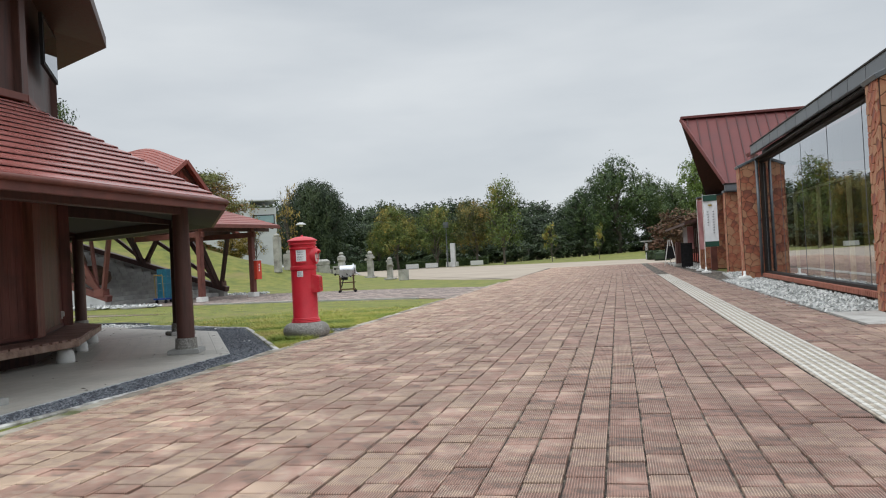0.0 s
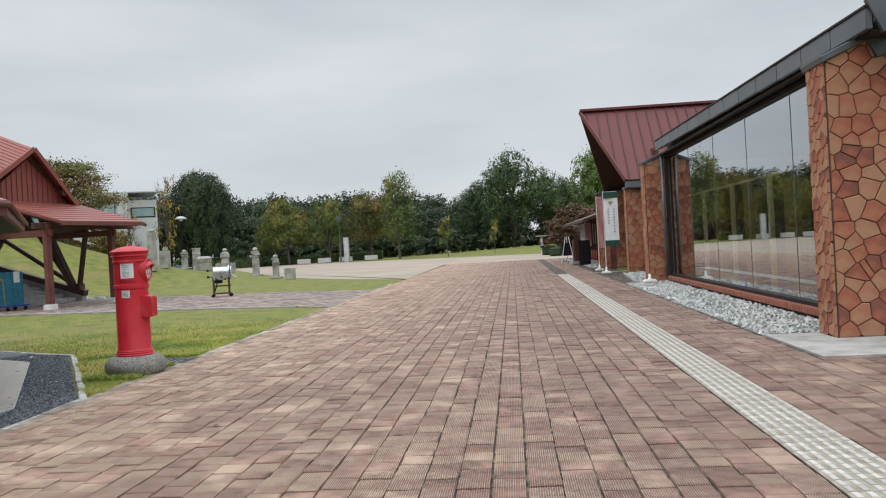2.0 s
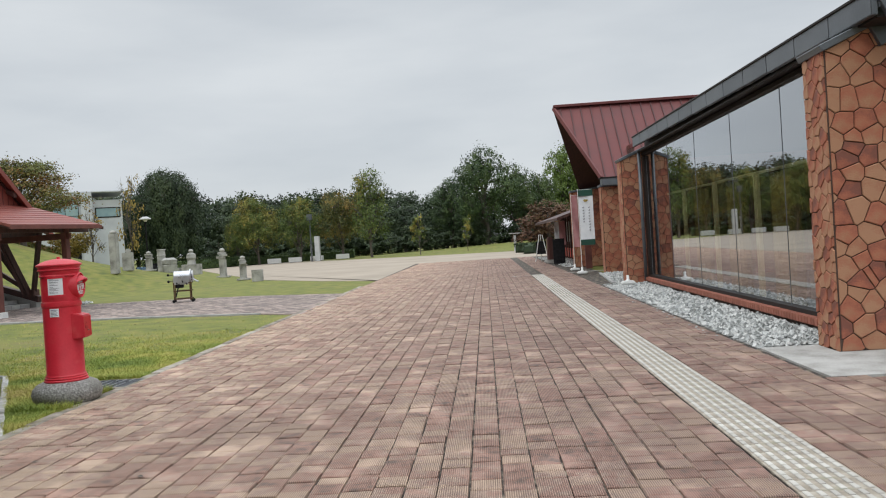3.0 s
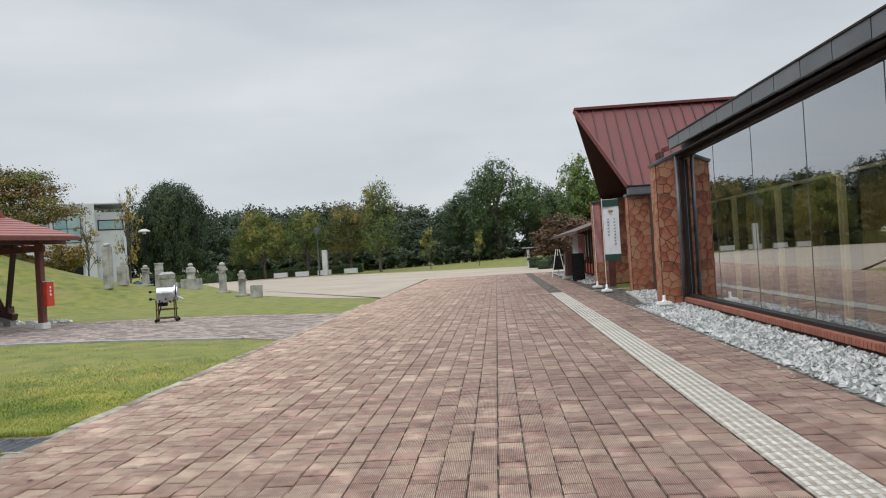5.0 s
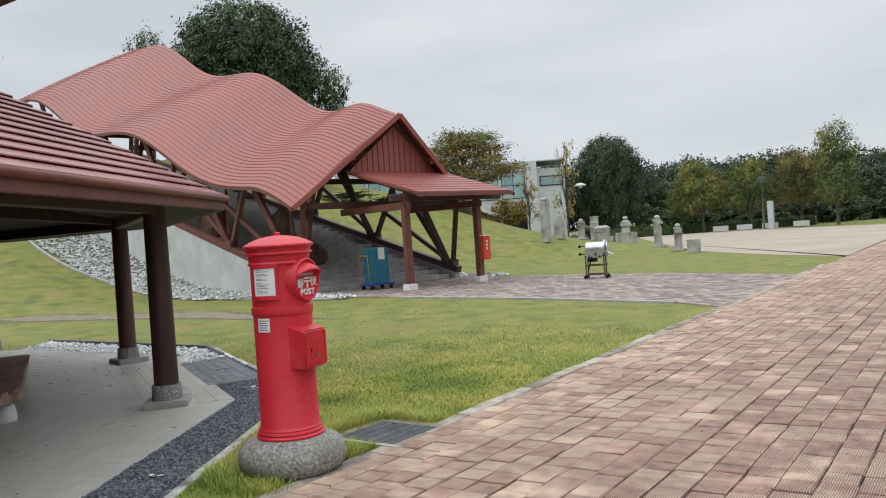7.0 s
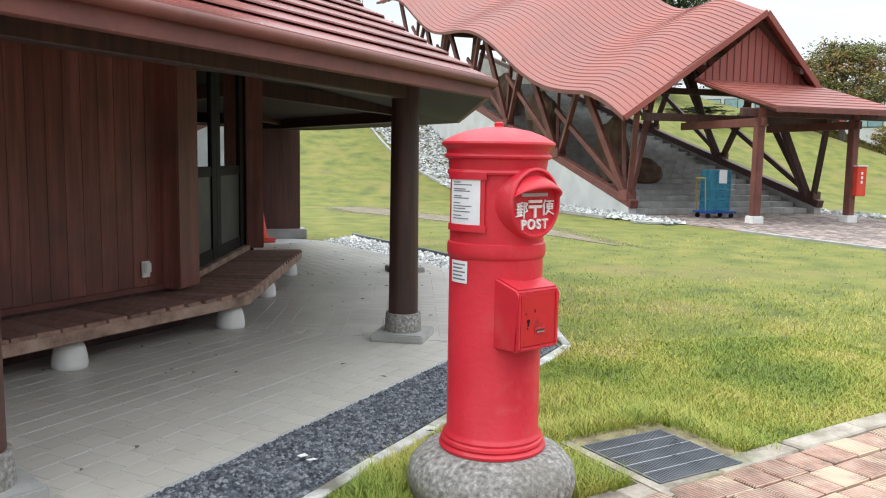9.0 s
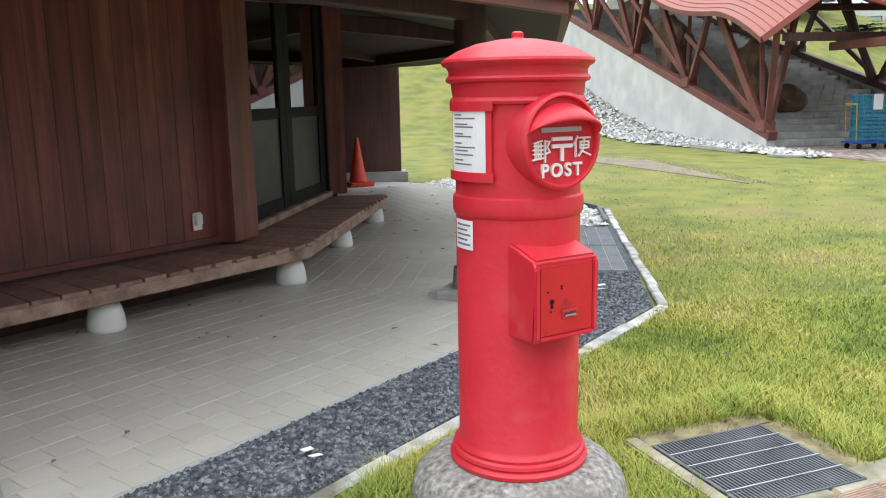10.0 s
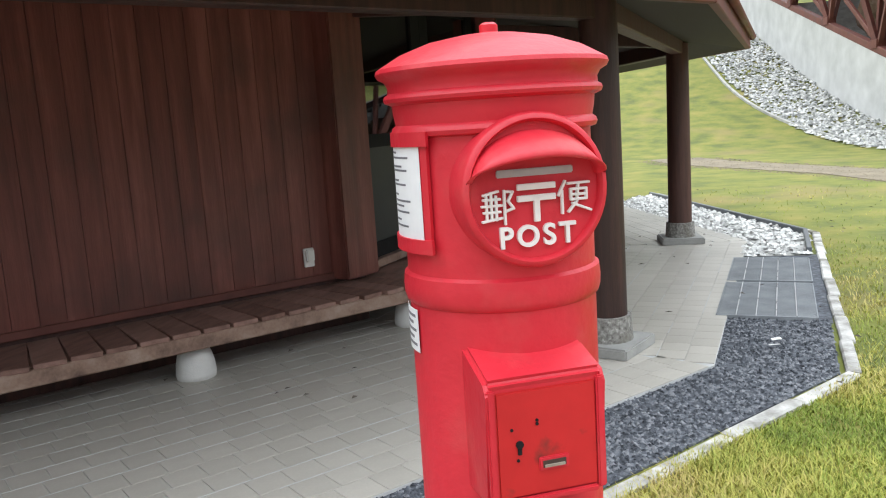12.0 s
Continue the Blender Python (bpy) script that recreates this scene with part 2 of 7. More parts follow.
DOOR_PANEL = material("dark blue-grey door panel", [(0.01, 0.012, 0.015), (0.022, 0.026, 0.031)], 0.5, 0, 3, 40, 0.1)
CLAY = material("clay crazy paving stone", [(0.19, 0.07, 0.048), (0.28, 0.092, 0.055), (0.36, 0.125, 0.07), (0.35, 0.155, 0.088), (0.38, 0.2, 0.115)], 0.8, 0, 5, 60, 0.5, per_island=0.8, per_object=0.8)
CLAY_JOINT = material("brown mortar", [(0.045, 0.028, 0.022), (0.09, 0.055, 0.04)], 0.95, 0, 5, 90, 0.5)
BRICK = material("red brick sill", [(0.24, 0.08, 0.05), (0.36, 0.13, 0.085)], 0.8, 0, 4, 70, 0.4, per_object=0.5, per_island=0.5)
GREY_METAL = material("weathered blue-grey metal", [(0.075, 0.085, 0.095), (0.15, 0.165, 0.18)], 0.45, 0.3, 1.5, 40, 0.1, per_object=0.25, per_island=0.3)
DARK_FRAME = material("dark bronze frame", [(0.014, 0.012, 0.011), (0.028, 0.022, 0.02)], 0.6, 0, 5, 60, 0.05, spec=0.25)
MORTAR = material("dark sandy joint", [(0.018, 0.014, 0.011), (0.045, 0.034, 0.027), (0.3, 0.26, 0.2)], 0.95, 0, 7, 60, 0.5)
SAND_PAVING = material("pale sandy plaza", [(0.27, 0.225, 0.175), (0.38, 0.32, 0.255)], 0.9, 0, 0.25, 6, 0.2)
PATH_PAVING = material("grey-brown brick path", [(0.13, 0.105, 0.095), (0.22, 0.175, 0.155), (0.34, 0.27, 0.235)], 0.85, 0, 1.2, 20, 0.3, per_island=0.9)
TACTILE = material("pale tactile block", [(0.36, 0.34, 0.31), (0.52, 0.5, 0.46)], 0.8, 0, 4, 80, 0.3, per_object=0.4, per_island=0.4)
FLOOR_TILE = material("grey veranda tile", [(0.37, 0.35, 0.31), (0.53, 0.5, 0.45)], 0.42, 0, 0.9, 60, 0.15, per_object=0.22, per_island=0.22, stain=((0.3, 0.285, 0.25), 0.7, 0.5, 0.75))
DARK_GRAVEL = material("dark blue-grey gravel", [(0.04, 0.045, 0.055), (0.1, 0.11, 0.13), (0.24, 0.25, 0.27)], 0.85, 0, 30, 200, 0.5, per_island=0.9)
WHITE_GRAVEL = material("white gravel", [(0.24, 0.25, 0.24), (0.45, 0.46, 0.45), (0.62, 0.62, 0.6)], 0.85, 0, 6, 90, 0.4, per_island=0.9)
STRAW = material("bare soil and straw", [(0.1, 0.08, 0.045), (0.24, 0.2, 0.11), (0.36, 0.31, 0.18)], 0.95, 0, 9, 50, 1.0)
DIRT = material("grey-brown gravel track", [(0.13, 0.11, 0.075), (0.24, 0.2, 0.14)], 0.95, 0, 2, 30, 0.5)
COVER_GRATE = material("pale galvanised cover", [(0.2, 0.22, 0.235), (0.34, 0.36, 0.38)], 0.6, 0.1, 5, 80, 0.1)
LAWN_GRATE = material("galvanised grating", [(0.075, 0.085, 0.095), (0.16, 0.175, 0.19)], 0.6, 0.2, 5, 80, 0.1)
GRASS = material("lawn", [(0.07, 0.09, 0.014), (0.14, 0.155, 0.024), (0.215, 0.19, 0.045)], 0.95, 0, 1.6, 14, 1.0, stain=((0.2, 0.155, 0.06), 0.45, 0.56, 0.78))
BLADES = material("grass blades", [(0.12, 0.185, 0.024), (0.25, 0.32, 0.045), (0.45, 0.42, 0.09), (0.56, 0.43, 0.2)], 0.7, 0, 0.9, 4, 0, per_island=0.28)
BARK = material("bark", [(0.06, 0.05, 0.04), (0.14, 0.12, 0.1)], 0.95, 0, 6, 40, 0.6)
LEAF_DARK = material("dark green foliage", [(0.01, 0.024, 0.009), (0.026, 0.048, 0.015), (0.055, 0.08, 0.024)], 0.7, 0, 5, 9, 0, per_object=0.35, per_island=0.25)
LEAF_MID = material("green foliage", [(0.012, 0.03, 0.008), (0.04, 0.075, 0.018), (0.1, 0.14, 0.035)], 0.7, 0, 5, 9, 0, per_object=0.2, per_island=0.25)
LEAF_OLIVE = material("olive foliage", [(0.045, 0.08, 0.015), (0.11, 0.15, 0.028), (0.34, 0.25, 0.05)], 0.75, 0, 3, 9, 0, per_object=0.2, per_island=0.3)
LEAF_GOLD = material("autumn yellow foliage", [(0.16, 0.14, 0.035), (0.34, 0.25, 0.06), (0.46, 0.32, 0.07)], 0.75, 0, 0.6, 3, 0, per_island=0.6)
LEAF_RUST = material("rusty autumn foliage", [(0.09, 0.12, 0.025), (0.16, 0.15, 0.035), (0.3, 0.1, 0.04)], 0.75, 0, 3, 9, 0, per_island=0.35)
BLUE_PLASTIC = material("blue plastic", [(0.02, 0.16, 0.25), (0.035, 0.24, 0.35)], 0.45, 0, 4, 60, 0.1, per_object=0.3)
GREY_STONE = material("grey carved stone", [(0.16, 0.155, 0.14), (0.36, 0.355, 0.33), (0.5, 0.49, 0.45)], 0.85, 0, 2, 30, 0.5)
WHITE_WALL = material("white building", [(0.5, 0.52, 0.54), (0.6, 0.62, 0.64)], 0.7, 0, 1, 20, 0.05)
STEEL = material("brushed steel", [(0.45, 0.46, 0.48), (0.65, 0.66, 0.68)], 0.3, 0.9, 3, 60, 0.05)
CONE_RED = material("faded red traffic cone", [(0.55, 0.04, 0.02), (0.68, 0.07, 0.035)], 0.5, 0, 4, 60, 0.1)
GLASS = glass("dark window glass", (0.85, 0.87, 0.8), 0.34)
CLEAR = bpy.data.materials.new("clear inner face of glass")
CLEAR.use_nodes = True
clear_bsdf = CLEAR.node_tree.nodes.new("ShaderNodeBsdfTransparent")
CLEAR.node_tree.links.new(clear_bsdf.outputs[0], CLEAR.node_tree.nodes["Material Output"].inputs[0])


def coat_outside(pane, outward):
    """Only the outward face of a pane mirrors; its other faces are clear."""
    pane.data.materials.append(CLEAR)
    for f in pane.data.polygons:
        f.material_index = 0 if f.normal.dot(outward) > 0.5 else 1


HUT_GLASS = glass("dark door glass", (0.2, 0.21, 0.21), 0.12)

# ---- ground ----
def ground_sheet():
    xs = sorted(set([-2500, -1200, -600, -300, -200, -150, -120] + list(range(-100, 21, 1)) + [30, 45, 70, 110, 200, 400, 900, 2500]))
    ys = sorted(set([-2500, -900, -300, -120, -60, -30] + list(range(-20, 130, 1)) + [140, 160, 200, 300, 600, 1200, 2500]))
    verts = [(x, y, H(x, y) - 0.03) for y in ys for x in xs]
    n = len(xs)
    faces = [(j * n + i, j * n + i + 1, (j + 1) * n + i + 1, (j + 1) * n + i) for j in range(len(ys) - 1) for i in range(n - 1)]
    return raw("ground", verts, faces, GRASS, kind="structure", label="mown lawn and mounds, green with yellowed patches", flat=False)


ground_sheet()
LAWN_V = -8.34


def lawn_v(u):
    """Where the paving meets the lawn."""
    return -8.13 - 0.011 * (u + 4.5)


rng = random.Random(4)


def slab(name, outline, z0, z1, mat, label, kind="structure"):
    return part(name, prism(bmesh.new(), outline, z0, z1), mat, None, label, kind)


plaza = slab("plaza_bed", [P(-15.1, lawn_v(-15.1)), P(-15.1, 6.45), P(-1.6, 6.45), P(-1.6, -0.0), P(18.5, 0.3), P(46.2, 0.5), P(46.2, lawn_v(46.2))], -0.05, -0.02, MORTAR, "sandy bed under red-brown paving blocks")
slab("pavement_far", [(-15.6, 34.5), (-20, 36.7), (-26, 40.8), (-34, 48.8), (-41, 56), (-60, 76), (-66, 90), (-56, 98), (-38, 101), (-26, 92), (-17.5, 71.5), tuple(P(46.2, 0.5))[:2], tuple(P(46.2, -8.66))[:2], (-16.1, 34.6)], -0.05, -0.014, SAND_PAVING, "pale sandy plaza paving, far off")
slab("pavement_path", [(-10.75, 20.65), (-12.2, 21.1), (-16, 21.05), (-20.3, 20.4), (-22.6, 19.9), (-25.2, 19.6), (-26.2, 27.0), (-24.2, 26.6), (-21, 27.5), (-17.5, 27.9), (-14.5, 27.5), (-13.3, 27.35)][::-1], -0.05, -0.002, PATH_PAVING, "brown brick path crossing the lawn")
slab("path_dirt", [(-17.6, 16.3), (-22.2, 15.0), (-26.5, 12.6), (-31, 11.4), (-40, 11.2), (-40, 12.5), (-31, 12.6), (-26.6, 14.0), (-22.4, 16.2)][::-1], -0.05, -0.018, DIRT, "worn grey gravel track in the lawn")
slab("path_edge", [(-20.3, 20.25), (-20.3, 20.4), (-16, 21.05), (-12.2, 21.12), (-12.2, 21.02), (-16, 20.92)], -0.05, 0.012, CONCRETE, "concrete edging of the path", "structure")


def tile_mesh(name, w, l, h, chamfer=0.006):
    """A paving block, its top chamfered, centred on its own origin."""
    verts, faces = tile_data(0, 0, 0, w, l, h, chamfer)
    me = bpy.data.meshes.new(name)
    me.from_pydata(verts, [], faces)
    return me


def tile_data(x, y, z, w, l, h, c, start=0, turn=None, tilt=0.0, tilt2=0.0):
    a, b = w / 2, l / 2
    pts = [(-a, -b, -h), (a, -b, -h), (a, b, -h), (-a, b, -h), (-a, -b, -c * 0.6), (a, -b, -c * 0.6), (a, b, -c * 0.6), (-a, b, -c * 0.6),
           (-a + c, -b + c, 0), (a - c, -b + c, 0), (a - c, b - c, 0), (-a + c, b - c, 0)]
    out = []
    for px, py, pz in pts:
        pz = pz + px * tilt + py * tilt2
        if turn:
            px, py = px * turn[0] - py * turn[1], px * turn[1] + py * turn[0]
        out.append((x + px, y + py, z + pz))
    s = start
    faces = [(s + 8, s + 9, s + 10, s + 11)]
    for i in range(4):
        j = (i + 1) % 4
        faces.append((s + i, s + j, s + 4 + j, s + 4 + i))
        faces.append((s + 4 + i, s + 4 + j, s + 8 + j, s + 8 + i))
    return out, faces


def paving_material():
    """Fired paving blocks with fine ribs along u."""
    m = material("ribbed red-brown paving", [(0.15, 0.11, 0.097), (0.23, 0.155, 0.13), (0.31, 0.19, 0.158), (0.34, 0.225, 0.188), (0.34, 0.255, 0.22), (0.42, 0.32, 0.255)], 0.68, 0, 8.5, 60, 0.0, per_object=0.6, per_island=0.6, stain=((0.17, 0.115, 0.095), 0.35, 0.5, 0.95))
    N, L = m.node_tree.nodes, m.node_tree.links
    b = N["Principled BSDF"]
    tc = N.new("ShaderNodeNewGeometry")
    dot = N.new("ShaderNodeVectorMath")
    dot.operation = "DOT_PRODUCT"
    dot.inputs[1].default_value = tuple(V_DIR)
    L.new(tc.outputs["Position"], dot.inputs[0])
    s = N.new("ShaderNodeMath")
    s.operation = "MULTIPLY"
    s.inputs[1].default_value = 2 * math.pi / 0.0135
    L.new(dot.outputs["Value"], s.inputs[0])
    w = N.new("ShaderNodeMath")
    w.operation = "SINE"
    L.new(s.outputs[0], w.inputs[0])
    patch = N.new("ShaderNodeTexNoise")
    patch.inputs["Scale"].default_value = 2.2
    L.new(tc.outputs["Position"], patch.inputs["Vector"])
    pr = N.new("ShaderNodeMapRange")
    pr.inputs[1].default_value, pr.inputs[2].default_value = 0.3, 0.5
    L.new(patch.outputs["Fac"], pr.inputs[0])
    amp = N.new("ShaderNodeMath")
    amp.operation = "MULTIPLY"
    L.new(w.outputs[0], amp.inputs[0])
    L.new(pr.outputs[0], amp.inputs[1])
    bp = N.new("ShaderNodeBump")
    bp.inputs["Strength"].default_value, bp.inputs["Distance"].default_value = 1.0, 0.004
    L.new(amp.outputs[0], bp.inputs["Height"])
    L.new(bp.outputs[0], b.inputs["Normal"])
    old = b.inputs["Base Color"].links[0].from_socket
    # groove darkness is put into the colour too, on the bump's wave
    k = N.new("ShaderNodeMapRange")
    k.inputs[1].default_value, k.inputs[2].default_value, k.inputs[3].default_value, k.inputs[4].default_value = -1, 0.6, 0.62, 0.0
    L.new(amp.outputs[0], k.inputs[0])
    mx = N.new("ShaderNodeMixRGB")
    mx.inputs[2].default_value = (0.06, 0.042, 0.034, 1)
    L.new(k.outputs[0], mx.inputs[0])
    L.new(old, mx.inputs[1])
    # the paving gets paler towards the lawn and stays darker by the building
    paler = N.new("ShaderNodeMapRange")
    paler.inputs[1].default_value, paler.inputs[2].default_value = 5.13 - 1.6, 5.13 - 7.5
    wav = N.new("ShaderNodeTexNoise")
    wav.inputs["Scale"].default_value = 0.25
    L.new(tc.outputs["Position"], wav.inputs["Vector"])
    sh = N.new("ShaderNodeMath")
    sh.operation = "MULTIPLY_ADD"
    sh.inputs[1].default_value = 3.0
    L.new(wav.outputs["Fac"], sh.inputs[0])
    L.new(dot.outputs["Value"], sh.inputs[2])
    L.new(sh.outputs[0], paler.inputs[0])
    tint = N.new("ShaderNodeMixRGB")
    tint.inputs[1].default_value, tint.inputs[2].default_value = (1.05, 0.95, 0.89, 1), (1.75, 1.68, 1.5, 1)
    L.new(paler.outputs[0], tint.inputs[0])
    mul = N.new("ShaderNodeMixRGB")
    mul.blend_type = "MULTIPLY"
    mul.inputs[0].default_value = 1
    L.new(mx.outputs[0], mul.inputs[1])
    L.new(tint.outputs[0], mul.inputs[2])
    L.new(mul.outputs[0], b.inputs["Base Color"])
    return m


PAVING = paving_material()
TACT = (-2.18, -1.73)


def lay_plaza():
    W = 0.2
    cu, su = math.cos(U_ANGLE - math.pi / 2), math.sin(U_ANGLE - math.pi / 2)
    verts, faces, near = [], [], []
    col = 0
    v = -8.28
    while v < 6.5:
        r = random.Random(col)
        u = -15.0 + r.random() * 0.2
        top = 46 if v < 0 else (-1.7 if v > 0.1 else -1.7)
        while u < top:
            l = r.choice((0.2, 0.2, 0.2, 0.15))
            mid = u + l / 2
            bad = (TACT[0] < v < TACT[1] and mid < 20.2) or (v > -0.72 and mid > -2.0)
            cut = max(0.0, lawn_v(mid) + 0.004 - (v - W / 2))
            bad = bad or cut > W - 0.03
            if not bad:
                p = P(mid, v + cut / 2)
                p = p + V_DIR * r.uniform(-0.003, 0.003)
                z = r.uniform(-0.008, 0.002)
                if -9.6 < mid < -5.7 and -4.6 < v < -1.6 and len(near) < 300:
                    near.append((p.x, p.y, z, l, r.uniform(-0.02, 0.02), r.uniform(-0.012, 0.012)))
                else:
                    c = 0.009 if mid < 12 else 0.013
                    vs, fs = tile_data(p.x, p.y, z, W - r.uniform(0.009, 0.014) - cut, l - r.uniform(0.009, 0.013), 0.03, c, len(verts), (cu, su), r.uniform(-0.016, 0.016), r.uniform(-0.016, 0.016))
                    verts += vs
                    faces += fs
            u += l
        v += W
        if TACT[0] < v < TACT[1]:
            v = TACT[1] + W / 2 + 0.005
        col += 1
    return verts, faces, near


def bar_ring(bm, pts, w, z0, z1):
    """A low kerb along points."""
    for a, b in zip(pts, pts[1:]):
        a, b = Vector((*a, 0)), Vector((*b, 0))
        n = max(1, round((b - a).length / 0.6))
        for i in range(n):
            p, q = a.lerp(b, i / n), a.lerp(b, (i + 1) / n)
            d = (q - p).normalized() * 0.004
            across = Vector((-d.y, d.x, 0)).normalized()
            s = across * rng.uniform(-0.008, 0.008) + Vector((0, 0, rng.uniform(-0.01, 0.002) + (z0 + z1) / 2))
            e = across * rng.uniform(-0.005, 0.005)
            beam(bm, p + d + s + e, q - d + s - e, w * rng.uniform(0.86, 1.0), z1 - z0, 0.01)
    return bm


lawn_kerb = part("kerb", bar_ring(bmesh.new(), [tuple(P(-16, lawn_v(-16) - 0.06))[:2], tuple(P(20, lawn_v(20) - 0.06))[:2]], 0.15, -0.05, 0.003), KERB_STONE, None, "chipped grey concrete kerb between lawn and paving", "structure")


def inside(p, poly):
    x, y = p
    hit = False
    for (x1, y1), (x2, y2) in zip(poly, poly[1:] + poly[:1]):
        if (y1 > y) != (y2 > y) and x < (x2 - x1) * (y - y1) / (y2 - y1) + x1:
            hit = not hit
    return hit


def stones(name, area, count, size, mat, label, z=-0.02, flat=0.6, seed=1, height=None):
    """Loose stones over an outline, each a dented lump of its own."""
    r = random.Random(seed)
    x0, x1 = min(p[0] for p in area), max(p[0] for p in area)
    y0, y1 = min(p[1] for p in area), max(p[1] for p in area)
    verts, faces = [], []
    made = 0
    while made < count:
        x, y = r.uniform(x0, x1), r.uniform(y0, y1)
        if not inside((x, y), area):
            continue
        s = size * r.uniform(0.55, 1.35)
        zz = (height(x, y) if height else z) + s * 0.25 * r.random()
        k = len(verts)
        t = r.random() * 6.28
        ax = s * r.uniform(0.4, 0.6)
        for i in range(4):
            ang = t + i * 1.5708 + r.uniform(-0.3, 0.3)
            verts.append((x + ax * math.cos(ang) * r.uniform(0.7, 1.1), y + ax * math.sin(ang) * r.uniform(0.7, 1.1), zz + s * flat * 0.2 * r.random()))
        verts.append((x + r.uniform(-0.15, 0.15) * s, y + r.uniform(-0.15, 0.15) * s, zz + s * flat * r.uniform(0.5, 0.8)))
        verts.append((x + r.uniform(-0.3, 0.3) * s, y + r.uniform(-0.3, 0.3) * s, zz + s * flat * r.uniform(0.4, 0.7)))
        faces += [(k, k + 1, k + 5, k + 4), (k + 1, k + 2, k + 5), (k + 2, k + 3, k + 4, k + 5), (k + 3, k, k + 4)]
        made += 1
    return raw(name, verts, faces, mat, None, label, "stuff")

# ---- veranda hut ----
HUT = Vector((-13.95, 4.53, 0))


def ring(r, a, z=0.0):
    return Vector((HUT.x + r * math.cos(radians(a)), HUT.y + r * math.sin(radians(a)), z))


CORNERS = [5 + 30 * k for k in range(12)]
hut = empty("timber_hut", HUT, "twelve-sided dark-stained timber hut with red shingle roof and tiled veranda", "building")


def hp(name, bm, mat, parent=None, label="", flat=True):
    """A part of the hut, drawn in world places."""
    bmesh.ops.translate(bm, verts=bm.verts, vec=-HUT)
    return part(name, bm, mat, parent or hut, label, flat=flat)


floor = slab("floor_veranda", [ring(8.17, a)[:2] for a in CORNERS], -0.06, -0.006, PALE_CONCRETE, "grey veranda floor bed")


def veranda_tiles():
    """Grey tiles in rows along each side of the polygon; returns places."""
    made = []
    for k, a in enumerate(CORNERS):
        if a not in (5, 35, 65, 95, 335):
            continue
        p, q = ring(8.2, a), ring(8.2, a + 30)
        side = (q - p).normalized()
        inn = Vector((-side.y, side.x, 0))
        ang = math.atan2(side.y, side.x)
        row = 0
        d = 0.06
        while d < 3.0:
            half = (q - p).length / 2 - (d + 0.05) * math.tan(radians(15))
            mid = (p + q) / 2 + inn * (d + 0.05)
            x = -half
            off = (row % 2) * 0.2
            first = True
            while x < half - 0.03:
                l = 0.16
                l = min(l, half - x)
                c = mid + side * (x + l / 2)
                made.append((c.x, c.y, l, ang))
                x += l
                first = False
            d += 0.16
            row += 1
    return made


OFF = {35: 2.6, 65: 0.3, 95: 0.6}
WALL_R, TOWER_R, E_R, E_Z, T_Z = 5.62, 5.6, 8.2, 2.02, 3.46
for k, a in enumerate(CORNERS):
    if a == 65:
        continue
    near_side = a in (5, 35, 95)
    w = hp("wall", prism(bmesh.new(), [ring(WALL_R, a), ring(WALL_R, a + 30), ring(WALL_R - 0.2, a + 30), ring(WALL_R - 0.2, a)], 0.0, 3.4), DARK_WOOD)
    if near_side:
        p, q = ring(WALL_R + 0.012, a), ring(WALL_R + 0.012, a + 30)
        n = 20
        for i in range(n):
            u0, u1 = p.lerp(q, (i + 0.007) / n), p.lerp(q, (i + 0.993) / n)
            hp("plank", box(bmesh.new(), ((u0 + u1) / 2) + Vector((0, 0, 1.68)), ((u1 - u0).length, 0.024, 2.6), math.atan2((q - p).y, (q - p).x), 0.002), WALL_WOOD, w)
        hp("skirting", beam(bmesh.new(), p + Vector((0, 0, 0.37)), q + Vector((0, 0, 0.37)), 0.06, 0.05, 0.004), RED_WOOD, w)
# corner posts of the walls
for a in (35, 65, 95):
    hp("corner_post", box(bmesh.new(), ring(WALL_R + 0.01, a - (1.3 if a == 65 else 0), 1.85), (0.2, 0.32 if a == 65 else 0.24, 3.0), radians(a), 0.01), WALL_WOOD)

# glazed sliding doors between two corner posts
p, q = ring(WALL_R - 0.1, 65), ring(WALL_R - 0.1, 95)
side = (q - p).normalized()
ang = math.atan2(side.y, side.x)
hp("wall_above_door", box(bmesh.new(), (p + q) / 2 + Vector((0, 0, 2.95)), ((q - p).length, 0.16, 0.9), ang), DARK_WOOD)
hp("door_sill", box(bmesh.new(), (p + q) / 2 + Vector((0, 0, 0.36)), ((q - p).length - 0.2, 0.16, 0.06), ang, 0.005), EDGE_WOOD)
L = (q - p).length
for i in range(2):
    c = p + side * (0.08 + (L - 0.26) * (i + 0.5) / 2)
    w = (L - 0.26) / 2
    d = empty("sliding_door", (0, 0, 0))
    d.parent = hut
    for k in (-1, 1):
        hp("stile", box(bmesh.new(), c + side * k * (w / 2 - 0.09) + Vector((0, 0, 1.42)), (0.18, 0.05, 2.05), ang, 0.004), BLACK, d)
    for z, h in ((0.45, 0.12), (1.28, 0.1), (2.4, 0.1)):
        hp("rail", box(bmesh.new(), c + Vector((0, 0, z)), (w - 0.36, 0.04, h), ang, 0.003), BLACK, d)
    hp("door_panel", box(bmesh.new(), c + Vector((0, 0, 0.87)), (w - 0.36, 0.018, 0.76), ang), DOOR_PANEL, d, "dark blue-grey door panel")
    hp("pane", box(bmesh.new(), c + Vector((0, 0, 1.85)), (w - 0.36, 0.008, 1.04), ang), HUT_GLASS, d)

